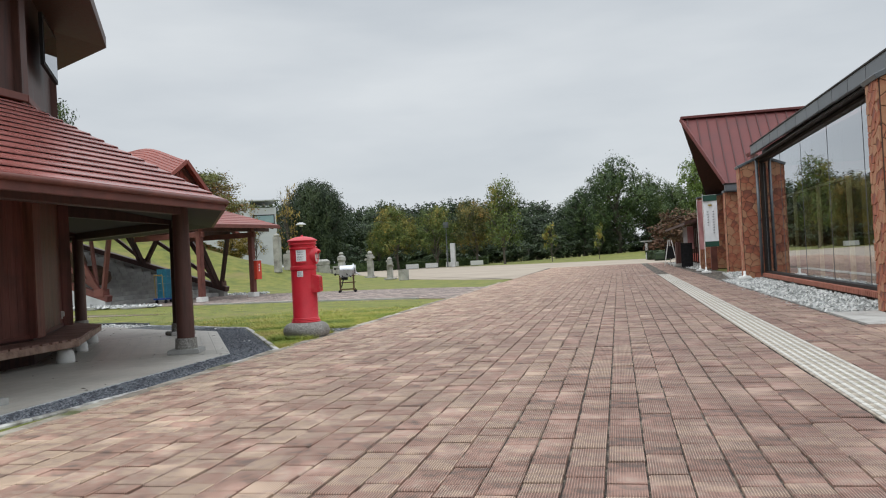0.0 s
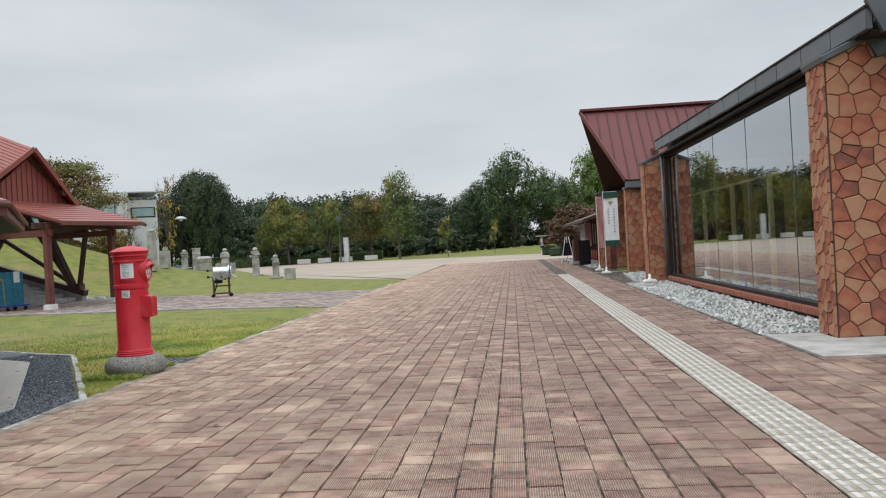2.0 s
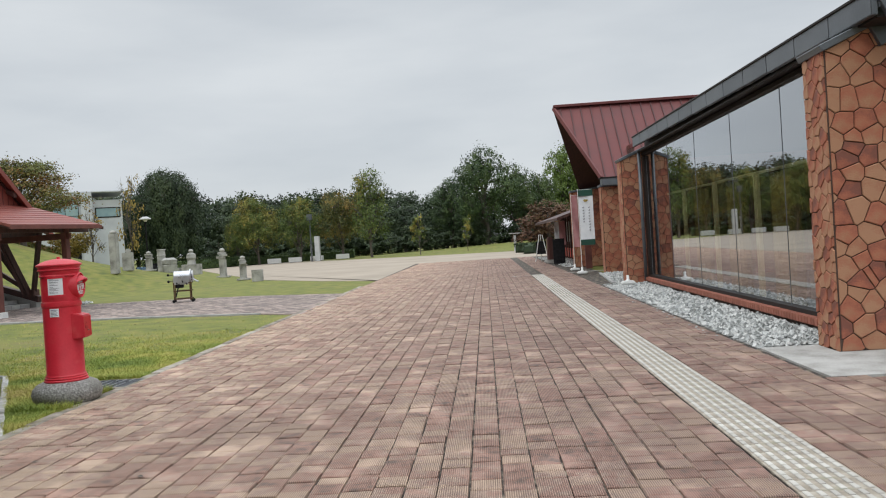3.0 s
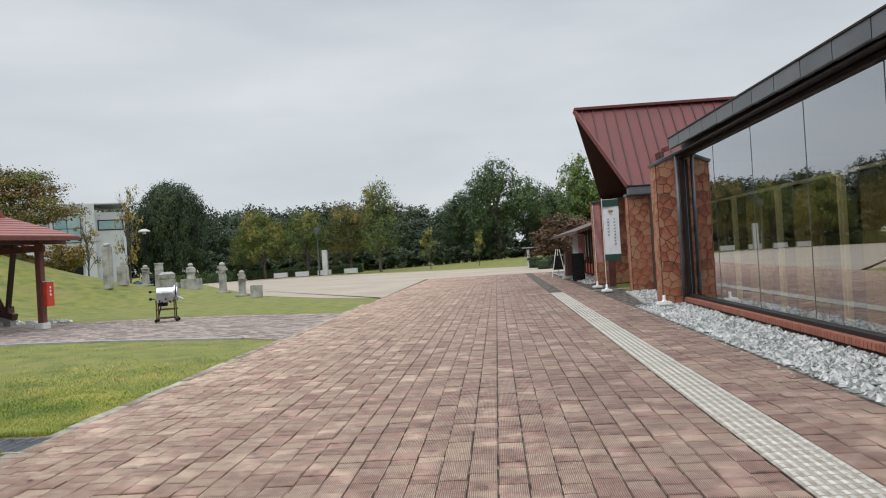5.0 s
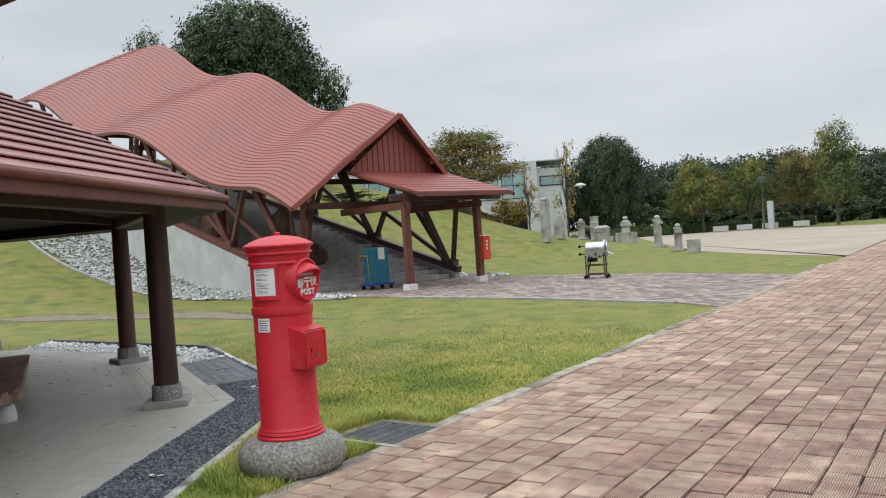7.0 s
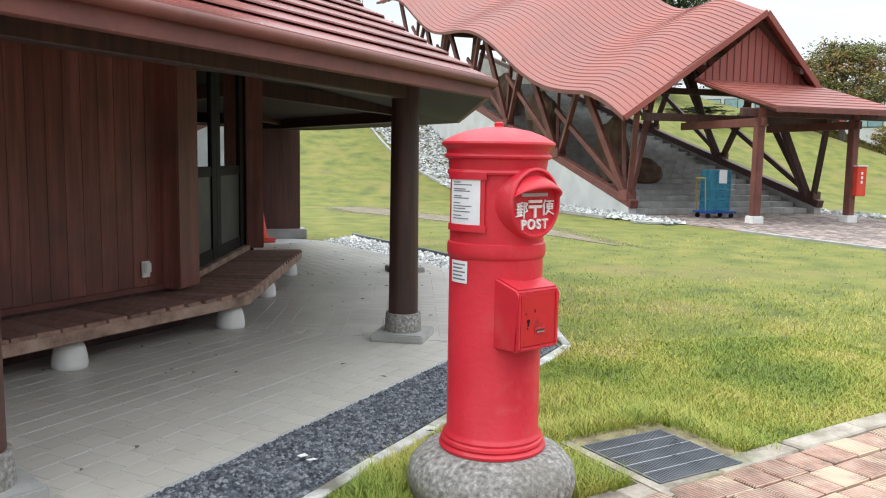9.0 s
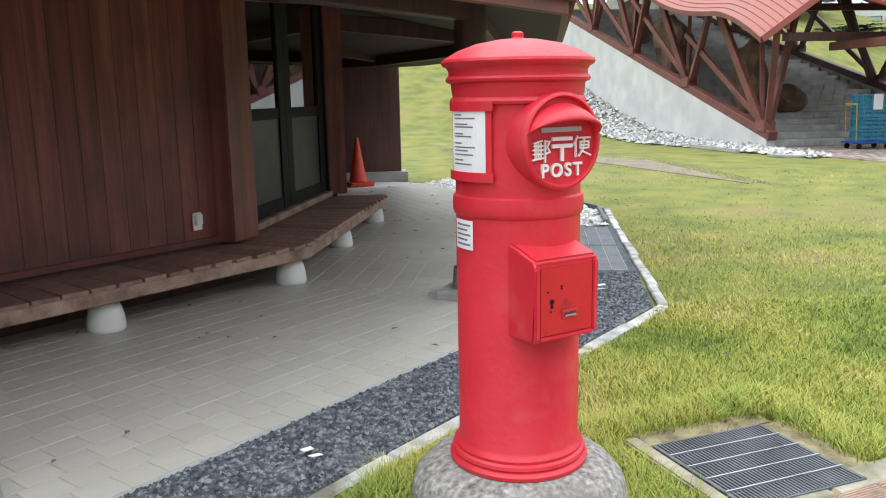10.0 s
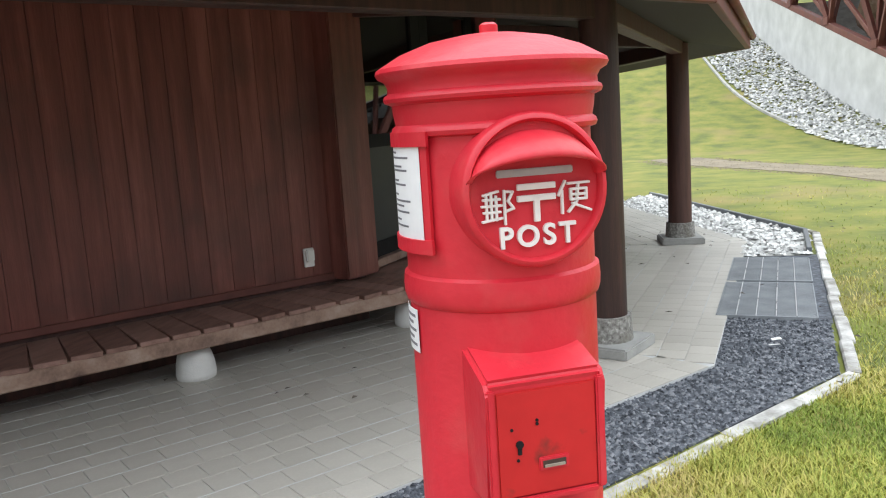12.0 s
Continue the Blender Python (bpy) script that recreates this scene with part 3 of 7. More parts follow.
# wing wall at the far end of the veranda
w0, w1 = Vector((-18.95, 7.0, 0)), Vector((-19.3, 10.85, 0))
ang = math.atan2((w1 - w0).y, (w1 - w0).x)
wing = hp("wing_wall", box(bmesh.new(), (w0 + w1) / 2 + Vector((0, 0, 1.6)), ((w1 - w0).length, 0.25, 2.9), ang, 0.01), DARK_WOOD)
n = 10
for i in range(n):
    c = w0.lerp(w1, (i + 0.5) / n) + Vector((math.sin(ang), -math.cos(ang), 0)) * -0.135
    hp("plank", box(bmesh.new(), c + Vector((0, 0, 1.6)), ((w1 - w0).length / n - 0.012, 0.024, 2.85), ang, 0.004), WALL_WOOD, wing)
hp("wing_base", box(bmesh.new(), (w0 + w1) / 2 + Vector((0, 0, 0.075)), ((w1 - w0).length + 0.2, 0.5, 0.17), ang, 0.01), CONCRETE)

# roof: courses of shingles, each course lapping the one below
COURSES = 15
bm = bmesh.new()
under = []
for a in CORNERS:
    v = [bm.verts.new(p) for p in (ring(E_R - 0.03, a, E_Z), ring(E_R - 0.03, a + 30, E_Z), ring(TOWER_R - 0.1, a + 30, T_Z), ring(TOWER_R - 0.1, a, T_Z))]
    bm.faces.new(v)
roof = hp("roof", bm, RED_ROOF)
for k in range(COURSES):
    f0, f1 = k / COURSES, (k + 1) / COURSES
    r0, r1 = E_R + (TOWER_R - E_R) * f0, E_R + (TOWER_R - E_R) * f1
    z0, z1 = E_Z + (T_Z - E_Z) * f0, E_Z + (T_Z - E_Z) * f1
    for a in CORNERS:
        bm = bmesh.new()
        v = [bm.verts.new(x) for x in (ring(r0 + 0.02, a, z0 + 0.036), ring(r0 + 0.02, a + 30, z0 + 0.036), ring(r1, a + 30, z1 + 0.02), ring(r1, a, z1 + 0.02), ring(r0 + 0.02, a, z0 + 0.026), ring(r0 + 0.02, a + 30, z0 + 0.026), ring(r0 - 0.04, a, z0 + 0.034), ring(r0 - 0.04, a + 30, z0 + 0.034))]
        bm.faces.new((v[0], v[1], v[2], v[3]))
        bm.faces.new((v[4], v[5], v[1], v[0]))
        bm.faces.new((v[6], v[7], v[5], v[4]))
        hp("shingle_course", bm, RED_ROOF, roof)
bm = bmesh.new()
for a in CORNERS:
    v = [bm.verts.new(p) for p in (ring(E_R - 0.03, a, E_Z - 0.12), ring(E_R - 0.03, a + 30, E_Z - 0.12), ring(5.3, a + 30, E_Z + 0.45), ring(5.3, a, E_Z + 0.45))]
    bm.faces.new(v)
# near-black instead of wood: the eave's darkness is put into the colour
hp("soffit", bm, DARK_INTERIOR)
for a in CORNERS:
    hp("fascia", beam(bmesh.new(), ring(E_R - 0.02, a, E_Z - 0.045), ring(E_R - 0.02, a + 30, E_Z - 0.045), 0.05, 0.15, 0.006), RED_WOOD)
    hp("gutter", tube(bmesh.new(), ring(E_R + 0.03, a, E_Z - 0.005), ring(E_R + 0.03, a + 30, E_Z - 0.005), 0.032, 0.032, 8), RED_WOOD, flat=False)
    if a in (335, 5, 35, 65, 95, 125):
        hp("ring_beam", beam(bmesh.new(), ring(7.52, a + OFF.get(a, 2), 2.02), ring(7.52, a + 30 + OFF.get(a + 30, 2), 2.02), 0.12, 0.24, 0.008), DARK_WOOD)
        hp("tie_beam", beam(bmesh.new(), ring(7.6, a + OFF.get(a, 2), 2.04), ring(5.5, a, 2.25), 0.1, 0.18, 0.008), DARK_WOOD)
# lantern storey
for a in CORNERS:
    hp("tower_wall", prism(bmesh.new(), [ring(TOWER_R, a), ring(TOWER_R, a + 30), ring(TOWER_R - 0.2, a + 30), ring(TOWER_R - 0.2, a)], 3.3, 6.0), DARK_WOOD)
    hp("corner_board", box(bmesh.new(), ring(TOWER_R, a, 4.5), (0.14, 0.2, 2.4), radians(a), 0.01), DARK_WOOD)
    hp("sill_board", beam(bmesh.new(), ring(TOWER_R + 0.06, a, T_Z + 0.06), ring(TOWER_R + 0.06, a + 30, T_Z + 0.06), 0.1, 0.1, 0.006), RED_WOOD)
    p, q = ring(TOWER_R + 0.03, a + 8), ring(TOWER_R + 0.03, a + 22)
    w = hp("tower_window", beam(bmesh.new(), p + Vector((0, 0, 4.55)), q + Vector((0, 0, 4.55)), 0.05, 0.75, 0.004), BLACK)
    hp("pane", beam(bmesh.new(), p.lerp(q, 0.05) + Vector((0, 0, 4.55)), p.lerp(q, 0.95) + Vector((0, 0, 4.55)), 0.065, 0.65), HUT_GLASS, w)
bm = bmesh.new()
U_R, U_Z = 6.5, 5.05
top = bm.verts.new(HUT + Vector((0, 0, 8.6)))
ro = [bm.verts.new(ring(U_R, a, U_Z + 0.18)) for a in CORNERS]
ri = [bm.verts.new(ring(U_R, a, U_Z)) for a in CORNERS]
rc = bm.verts.new(HUT + Vector((0, 0, 6.6)))
for i in range(12):
    j = (i + 1) % 12
    bm.faces.new((ro[i], ro[j], top))
    bm.faces.new((ri[i], ri[j], ro[j], ro[i]))
    bm.faces.new((ri[j], ri[i], rc))
hp("upper_roof", bm, DARK_WOOD)
# columns on granite drums and square plinths
for a in CORNERS:
    if a == 125:
        continue
    c = hp("column", tube(bmesh.new(), ring(7.52, a + OFF.get(a, 2), 0.2), ring(7.52, a + OFF.get(a, 2), 2.0), 0.118, 0.108, 24), DARK_WOOD)
    smooth_angle(c)
    c = hp("column_drum", tube(bmesh.new(), ring(7.52, a + OFF.get(a, 2), 0.055), ring(7.52, a + OFF.get(a, 2), 0.21), 0.15, 0.14, 24), GRANITE)
    smooth_angle(c)
    hp("plinth", box(bmesh.new(), ring(7.52, a + OFF.get(a, 2), 0.028), (0.42, 0.42, 0.07), radians(a + 1), 0.01), CONCRETE)
# bench round the wall
BR, BZ = 6.2, 0.3
for a in (335, 5, 35, 65):
    p, q = ring(BR, a), ring(BR, a + 30)
    bench = empty("veranda_bench", ((p + q) / 2).to_tuple(), "low slatted dark timber bench on white stone feet", "bench", "benches round the hut")
    o = bench.location.copy()
    side = (q - p).normalized()
    ang = math.atan2(side.y, side.x)
    inn = Vector((-side.y, side.x, 0))

    def bp(name, bm, mat, flat=True):
        bmesh.ops.translate(bm, verts=bm.verts, vec=-o)
        return part(name, bm, mat, bench, flat=flat)

    L = (q - p).length
    bp("edge_beam", beam(bmesh.new(), p + inn * 0.03 + Vector((0, 0, BZ - 0.055)), q + inn * 0.03 + Vector((0, 0, BZ - 0.055)), 0.06, 0.09, 0.008), EDGE_WOOD)
    bp("back_beam", beam(bmesh.new(), p + inn * 0.5 + side * 0.13 + Vector((0, 0, BZ - 0.08)), q + inn * 0.5 - side * 0.13 + Vector((0, 0, BZ - 0.08)), 0.08, 0.08), DECK_WOOD)
    n = 18
    for i in range(n):
        t = (i + 0.5) / n
        s = (t - 0.5) * L
        depth = 0.62
        skew = -math.tan(radians(15)) * (t - 0.5) * 2
        c0 = (p + q) / 2 + side * s * 1.0
        c1 = (p + q) / 2 + side * s * (1 - depth * math.tan(radians(15)) * 2 / L) + inn * depth
        bp("slat", beam(bmesh.new(), c0 + Vector((0, 0, BZ)), c1 + Vector((0, 0, BZ)), L / n - 0.018, 0.028, 0.004), DECK_WOOD)
    for t in (0.5, 0.985):
        c = p.lerp(q, t) + inn * 0.17
        f = bp("stone_foot", lathe(bmesh.new(), [(0.112, -0.01), (0.118, 0.03), (0.112, 0.09), (0.1, 0.14), (0.085, 0.17), (0.05, 0.2)], 20, c), WHITE_STONE, flat=False)

# socket box on the wall
sock = empty("wall_socket", (-11.19, 9.35, 0.53), "small cream weatherproof socket box on the dark wall", "socket", turn=radians(140))
part("back_plate", box(bmesh.new(), (0, 0, 0), (0.075, 0.02, 0.13), 0, 0.004), WHITE_PAINT, sock)
part("hood", box(bmesh.new(), (0, 0.0, 0.015), (0.06, 0.075, 0.085), 0, 0.008), WHITE_PAINT, sock, "cream plastic hood")

# traffic cone by the wing wall
cone = empty("traffic_cone", (-18.45, 10.15, 0), "faded red traffic cone standing by the dark wing wall", "traffic cone")
part("cone", lathe(bmesh.new(), [(0.15, 0.06), (0.142, 0.09), (0.03, 0.76), (0.02, 0.78)], 24), CONE_RED, cone, flat=False)
for z, t in ((0.017, 0.4), (0.05, 0.5)):
    part("base", box(bmesh.new(), (0, 0, z), (0.42, 0.42, 0.03), t, 0.01), CONE_RED, cone)

# ---- border of gravel round the veranda ----
KERB_PTS = [(-4.3, 1.0), (-5.42, 5.35), (-5.85, 7.1), (-6.88, 9.72), (-10.4, 12.62), (-15.1, 13.4), (-17.0, 12.78), (-19.7, 11.95)]
part("kerb", bar_ring(bmesh.new(), KERB_PTS, 0.08, -0.05, 0.0), LICHEN_STONE, None, "pale stone kerb round the gravel border", "structure")
bm = bmesh.new()
for a, b in (((-13.9, 13.1), (-15.05, 13.29)), ((-15.05, 13.29), (-17.0, 12.66)), ((-17.0, 12.66), (-19.5, 11.84))):
    beam(bm, (*a, 0.0), (*b, 0.0), 0.045, 0.09, 0.006)
part("border_edging", bm, GREY_METAL, None, "dark grey edging board behind the white pebbles", "structure")
DARK_AREA = [(-4.9, 1.0), (-5.5, 5.3), (-5.93, 7.1), (-6.93, 9.68), (-10.42, 12.55), (-11.5, 12.74), (-11.6, 12.05)] + [tuple(ring(8.16, a)[:2]) for a in (65, 35, 5)]
PALE_AREA = [(-13.85, 13.1), (-15.1, 13.33), (-17.0, 12.7), (-19.6, 11.9), tuple(ring(8.16, 125)[:2]), tuple(ring(8.16, 95)[:2]), (-13.85, 12.5)]
slab("gravel_bed_dark", DARK_AREA, -0.06, -0.02, DARK_GRAVEL, "dark gravel border bed")
slab("gravel_bed_pale", PALE_AREA, -0.06, -0.02, CONCRETE, "pale pebble border bed")
slab("gravel_bed_middle", [(-11.55, 12.0), (-11.45, 12.75), (-13.9, 13.2), (-13.9, 12.4)], -0.06, -0.024, DARK_GRAVEL, "dark drain channel bed")
stones("dark_gravel", DARK_AREA, 30000, 0.025, DARK_GRAVEL, "dark blue-grey crushed gravel beside the veranda", -0.026, 0.6, 3)
PEBBLE = material("white pebble", [(0.4, 0.4, 0.39), (0.66, 0.66, 0.64), (0.8, 0.8, 0.78)], 0.8, 0, 6, 90, 0.4, per_island=0.7)
stones("white_pebbles", PALE_AREA, 1900, 0.08, PEBBLE, "white and grey pebbles beside the veranda", -0.024, 0.45, 5)


r = random.Random(77)
for x, y in ((-8.21, 10.5), (-8.27, 10.46), (-10.85, 12.3), (-10.97, 12.33)):
    sc = part("paper_scrap", box(bmesh.new(), (0, 0, 0), (0.06, 0.025, 0.004), r.random() * 3, 0.001), WHITE_PAINT)
    sc.location = (x, y, 0.008)
    sc.rotation_euler = (r.uniform(-0.3, 0.3), r.uniform(-0.3, 0.3), 0)
    tagged(sc, "small white paper scrap lying on the dark gravel", "litter", "scraps on the gravel")


stones("track_gravel", [(-17.0, 16.7), (-22.2, 14.6), (-26.5, 12.2), (-31, 11.0), (-40, 10.8), (-40, 12.9), (-31, 13.0), (-26.6, 14.4), (-22.2, 16.6)], 12000, 0.04, DIRT, "loose grey grit of the worn track", -0.035, 0.45, 41)


def grating(name, c, w, l, turn, bars, label, z):
    """A drain cover: bearing bars and fine cross bars in a frame."""
    GRATE = LAWN_GRATE if name == "lawn_grating" else COVER_GRATE
    g = empty(name, (*c, z), label, "drain grating", turn=turn)
    part("pit", box(bmesh.new(), (0, 0, -0.03), (w, l, 0.01)), DARK_GRAVEL, g)
    bm = bmesh.new()
    for s in (-1, 1):
        box(bm, (s * w / 2, 0, -0.014), (0.008, l + 0.008, 0.028))
        box(bm, (0, s * l / 2, -0.014), (w, 0.008, 0.028))
    part("frame", bm, GRATE, g)
    verts, faces = [], []
    n = int(l / 0.016)
    for i in range(n):
        y = -l / 2 + (i + 0.5) * l / n
        k = len(verts)
        for yy in (y - 0.0035, y + 0.0035):
            for xx in (-w / 2, w / 2):
                verts += [(xx, yy, -0.02), (xx, yy, 0.0)]
        faces += [(k + 1, k + 3, k + 7, k + 5), (k, k + 2, k + 3, k + 1), (k + 4, k + 5, k + 7, k + 6)]
    raw("fine_bar", verts, faces, GRATE, g, kind="stuff")
    for i in range(bars):
        x = -w / 2 + (i + 1) * w / (bars + 1)
        part("cross_bar", box(bmesh.new(), (x, 0, -0.004), (0.006, l, 0.018)), STEEL, g)
    return g


grating("drain_grating", (-13.14, 12.64), 0.62, 1.0, radians(-99.8), 4, "grey steel drain grating over the border channel", 0.005)
grating("drain_grating", (-12.05, 12.45), 0.62, 1.06, radians(-99.8), 4, "grey steel drain grating over the border channel with leaf bits", 0.005)
grating("lawn_grating", (-8.02, 12.2), 0.54, 0.54, radians(18), 4, "grey steel drain grating set in the lawn by the post box", 0.0)

gr = Vector((-8.02, 12.2, 0))
for du, dv, lu, lv, mat, nm in ((0.02, -0.315, 0.78, 0.07, KERB_STONE, "edge_strip"), (0.335, 0.03, 0.12, 0.66, STRAW, "bare_soil"), (0.0, 0.345, 0.6, 0.14, STRAW, "bare_soil"), (-0.345, 0.03, 0.14, 0.66, STRAW, "bare_soil")):
    c = gr + Matrix.Rotation(radians(18), 3, "Z") @ Vector((du, dv, 0)) - Vector((0, 0, 0.022))
    part(nm, box(bmesh.new(), c, (lu, lv, 0.026 if mat is STRAW else 0.044), radians(18), 0.008), mat, None, "narrow concrete strip by the lawn grating" if nm == "edge_strip" else "bare soil and straw round the lawn grating", "structure")
# ---- post box ----
POST = Vector((-7.7, 11.24, 0))
FACE = math.atan2(11.45 - 11.23, -5.7 + 7.7) + radians(22)
pb = empty("post_box", POST, "old round cast-iron post box, glossy red, on a grey granite base", "post box", turn=FACE - math.pi / 2)
s = part("stone_base", lathe(bmesh.new(), [(0.29, -0.03), (0.35, 0.03), (0.365, 0.09), (0.35, 0.15), (0.31, 0.195), (0.25, 0.222), (0.1, 0.228)], 40), GRANITE, pb, "grey rounded granite base", flat=False)
body = [(0.222, 0.222), (0.231, 0.226), (0.233, 0.238), (0.224, 0.247), (0.219, 0.25), (0.225, 0.258), (0.222, 0.268), (0.213, 0.274), (0.215, 0.284), (0.208, 0.294), (0.2, 0.305), (0.2, 1.038), (0.206, 1.043), (0.2095, 1.055), (0.2105, 1.075), (0.208, 1.098), (0.2, 1.104), (0.2, 1.394), (0.212, 1.398), (0.215, 1.406), (0.212, 1.414), (0.205, 1.419), (0.209, 1.44), (0.222, 1.458), (0.237, 1.464), (0.24, 1.471), (0.237, 1.478), (0.23, 1.482), (0.229, 1.494), (0.236, 1.506), (0.25, 1.513), (0.254, 1.521), (0.251, 1.529), (0.24, 1.535), (0.2, 1.556), (0.14, 1.576), (0.07, 1.588), (0.022, 1.592), (0.02, 1.594), (0.02, 1.608), (0.013, 1.613)]
b = part("barrel", lathe(bmesh.new(), [(q[0] * (0.93 if q[1] > 1.45 else 0.98), q[1] - (0.02 if q[1] > 1.39 else 0)) for q in body], 64), RED_PAINT, pb, "glossy red iron barrel and cap")
smooth_angle(b, 38)
# round mouth plate; +y is the front
R = 0.143
mz = 1.268


def disc(bm, profile, y0, seg=48):
    """Rings about the y axis: (radius, y)."""
    rings = []
    for r, y in profile:
        rings.append([bm.verts.new((r * math.cos(2 * math.pi * i / seg), y0 + y, mz + r * math.sin(2 * math.pi * i / seg))) for i in range(seg)])
    for a, c in zip(rings, rings[1:]):
        for i in range(seg):
            j = (i + 1) % seg
            bm.faces.new((a[j], a[i], c[i], c[j]))
    bm.faces.new(rings[-1][::-1])
    return bm


mouth = part("mouth_plate", disc(bmesh.new(), [(R, 0.05), (R, 0.215), (R - 0.004, 0.223), (R - 0.012, 0.225), (R - 0.016, 0.22), (R - 0.018, 0.21)], 0.0), RED_PAINT, pb, "round red mouth plate with raised rim")
smooth_angle(mouth, 50)
# hood: a curved lip over the slot
bm = bmesh.new()
seg = 20
outer = []
for lvl, (dy, k, rad) in enumerate(((0.205, 1.1, 0.127), (0.225, 1.05, 0.125), (0.255, 0.88, 0.126), (0.276, 0.68, 0.129), (0.283, 0.55, 0.136), (0.281, 0.48, 0.136), (0.272, 0.48, 0.127), (0.25, 0.66, 0.119), (0.206, 0.95, 0.119))):
    rowv = []
    for i in range(seg + 1):
        t = math.pi * i / seg
        x = -rad * math.cos(t)
        z = 0.022 + math.sin(t) * 0.082 * k
        rowv.append(bm.verts.new((x, 0.205 + (dy - 0.205) * (0.25 + 0.75 * math.sin(t)), mz + z)))
    outer.append(rowv)
for a, c in zip(outer, outer[1:]):
    for i in range(seg):
        bm.faces.new((a[i], a[i + 1], c[i + 1], c[i]))
hood = part("hood", bm, RED_PAINT, mouth, "curved red hood over the slot", flat=False)
part("slot", box(bmesh.new(), (0.0, 0.213, mz + 0.034), (0.15, 0.006, 0.014), 0, 0.002), STEEL, mouth, "dull steel slot flap")


# raised white characters
def strokes(lines, ox, oz, s, w=0.0085):
    bm = bmesh.new()
    for x0, z0, x1, z1 in lines:
        p, q = Vector((ox - x0 * s, 0.216, mz + oz + z0 * s)), Vector((ox - x1 * s, 0.216, mz + oz + z1 * s))
        e = (q - p).normalized() * w * 0.4
        beam(bm, p - e, q + e, 0.008, w, 0.001)
    return bm


part("postal_mark", strokes([(-.5, .42, .5, .42), (-.5, .1, .5, .1), (0, .1, 0, -.5)], 0.0, -0.02, 0.066, 0.0115), WHITE_PAINT, mouth, "white raised postal mark")
yuu = [(-.5, .35, 0, .45), (-.5, .2, .05, .2), (-.55, -.0, .1, -.0), (-.5, -.2, .05, -.2), (-.55, -.48, .1, -.4), (-.4, .3, -.4, -.45), (-.08, .3, -.08, -.45), (-.24, .42, -.24, -.45),
       (.2, .45, .2, -.6), (.2, .42, .48, .4), (.48, .4, .32, .12), (.32, .12, .5, -.12), (.5, -.12, .24, -.2)]
ben = [(-.3, .5, -.55, .05), (-.42, .2, -.42, -.55), (-.2, .42, .55, .42), (-.1, .22, .45, .22), (-.1, .04, .45, .04), (-.1, -.12, .45, -.12), (-.1, .22, -.1, -.12), (.45, .22, .45, -.12), (.17, .42, .1, -.2), (.1, -.2, -.2, -.52), (-.05, -.25, .6, -.52)]
part("character", strokes(yuu, 0.074, -0.022, 0.058, 0.0046), WHITE_PAINT, mouth, "white raised character")
part("character", strokes(ben, -0.074, -0.016, 0.056, 0.0048), WHITE_PAINT, mouth, "white raised character")


def letters(text, size, place, mat, parent, depth=0.003, turn=math.pi, bold=0.0, label=""):
    cu = bpy.data.curves.new("letters", "FONT")
    cu.body, cu.size, cu.extrude, cu.align_x, cu.align_y, cu.offset = text, size, depth, "CENTER", "CENTER", bold
    cu.space_character = 1.25
    tmp = bpy.data.objects.new("letters", cu)
    me = bpy.data.meshes.new_from_object(tmp)
    me.transform(Matrix.Translation(place) @ Matrix.Rotation(turn, 4, "Z") @ Matrix.Rotation(math.pi / 2, 4, "X"))
    bpy.data.objects.remove(tmp)
    me.materials.clear()
    me.materials.append(mat)
    ob = new("letters", me)
    ob.parent = parent
    return tagged(ob, label)


letters("POST", 0.055, (0.0, 0.214, mz - 0.085), WHITE_PAINT, mouth, 0.004, bold=0.0012, label="white raised word POST")
# collection door, a box with a sloped top
dx = 0.02
bm = bmesh.new()
Z5 = 0.05
pts = [(0.12, 0.63), (0.255, 0.635), (0.262, 0.655), (0.262, 0.86), (0.27, 0.885), (0.12, 0.93)]
lft = [bm.verts.new((dx - 0.118, y, z)) for y, z in ((yy, zz + Z5) for yy, zz in pts)]
rgt = [bm.verts.new((dx + 0.118, y, z)) for y, z in ((yy, zz + Z5) for yy, zz in pts)]
bm.faces.new(lft)
bm.faces.new(rgt[::-1])
for i in range(len(pts)):
    j = (i + 1) % len(pts)
    bm.faces.new((lft[j], lft[i], rgt[i], rgt[j]))
bmesh.ops.bevel(bm, geom=list(bm.edges), offset=0.009, segments=3, affect="EDGES")
cab = part("collection_box", bm, RED_PAINT, pb, "projecting red collection box")
bm = bmesh.new()
for s in (-1, 1):
    box(bm, (dx + s * 0.108, 0.266, 0.76 + Z5), (0.016, 0.012, 0.22), 0, 0.003)
box(bm, (dx, 0.266, 0.65 + Z5), (0.2, 0.012, 0.012), 0, 0.003)
part("door_rim", bm, RED_PAINT, cab)
part("door", box(bmesh.new(), (dx, 0.264, 0.76 + Z5), (0.198, 0.008, 0.205), 0, 0.003), material("duller red door paint", [(0.42, 0.008, 0.01), (0.56, 0.014, 0.016)], 0.5, 0, 6, 40, 0.1, stain=((0.2, 0.02, 0.015), 14.0, 0.62, 0.72)), cab, "flat red door, slightly scuffed")
part("keyhole", box(bmesh.new(), (dx + 0.056, 0.269, 0.752 + Z5), (0.008, 0.004, 0.024), 0, 0.001), BLACK, cab)
bm = tube(bmesh.new(), (dx + 0.056, 0.262, 0.76 + Z5), (dx + 0.056, 0.2715, 0.76 + Z5), 0.0075, 0.0075, 12)
part("key_escutcheon", bm, BLACK, cab)
bm = bmesh.new()
box(bm, (dx - 0.01, 0.269, 0.716 + Z5), (0.06, 0.006, 0.026), 0, 0.002)
hh = part("pull", bm, RED_PAINT, cab)
part("pull_slot", box(bmesh.new(), (dx - 0.01, 0.2725, 0.716 + Z5), (0.046, 0.002, 0.013)), CLAY_JOINT, cab)
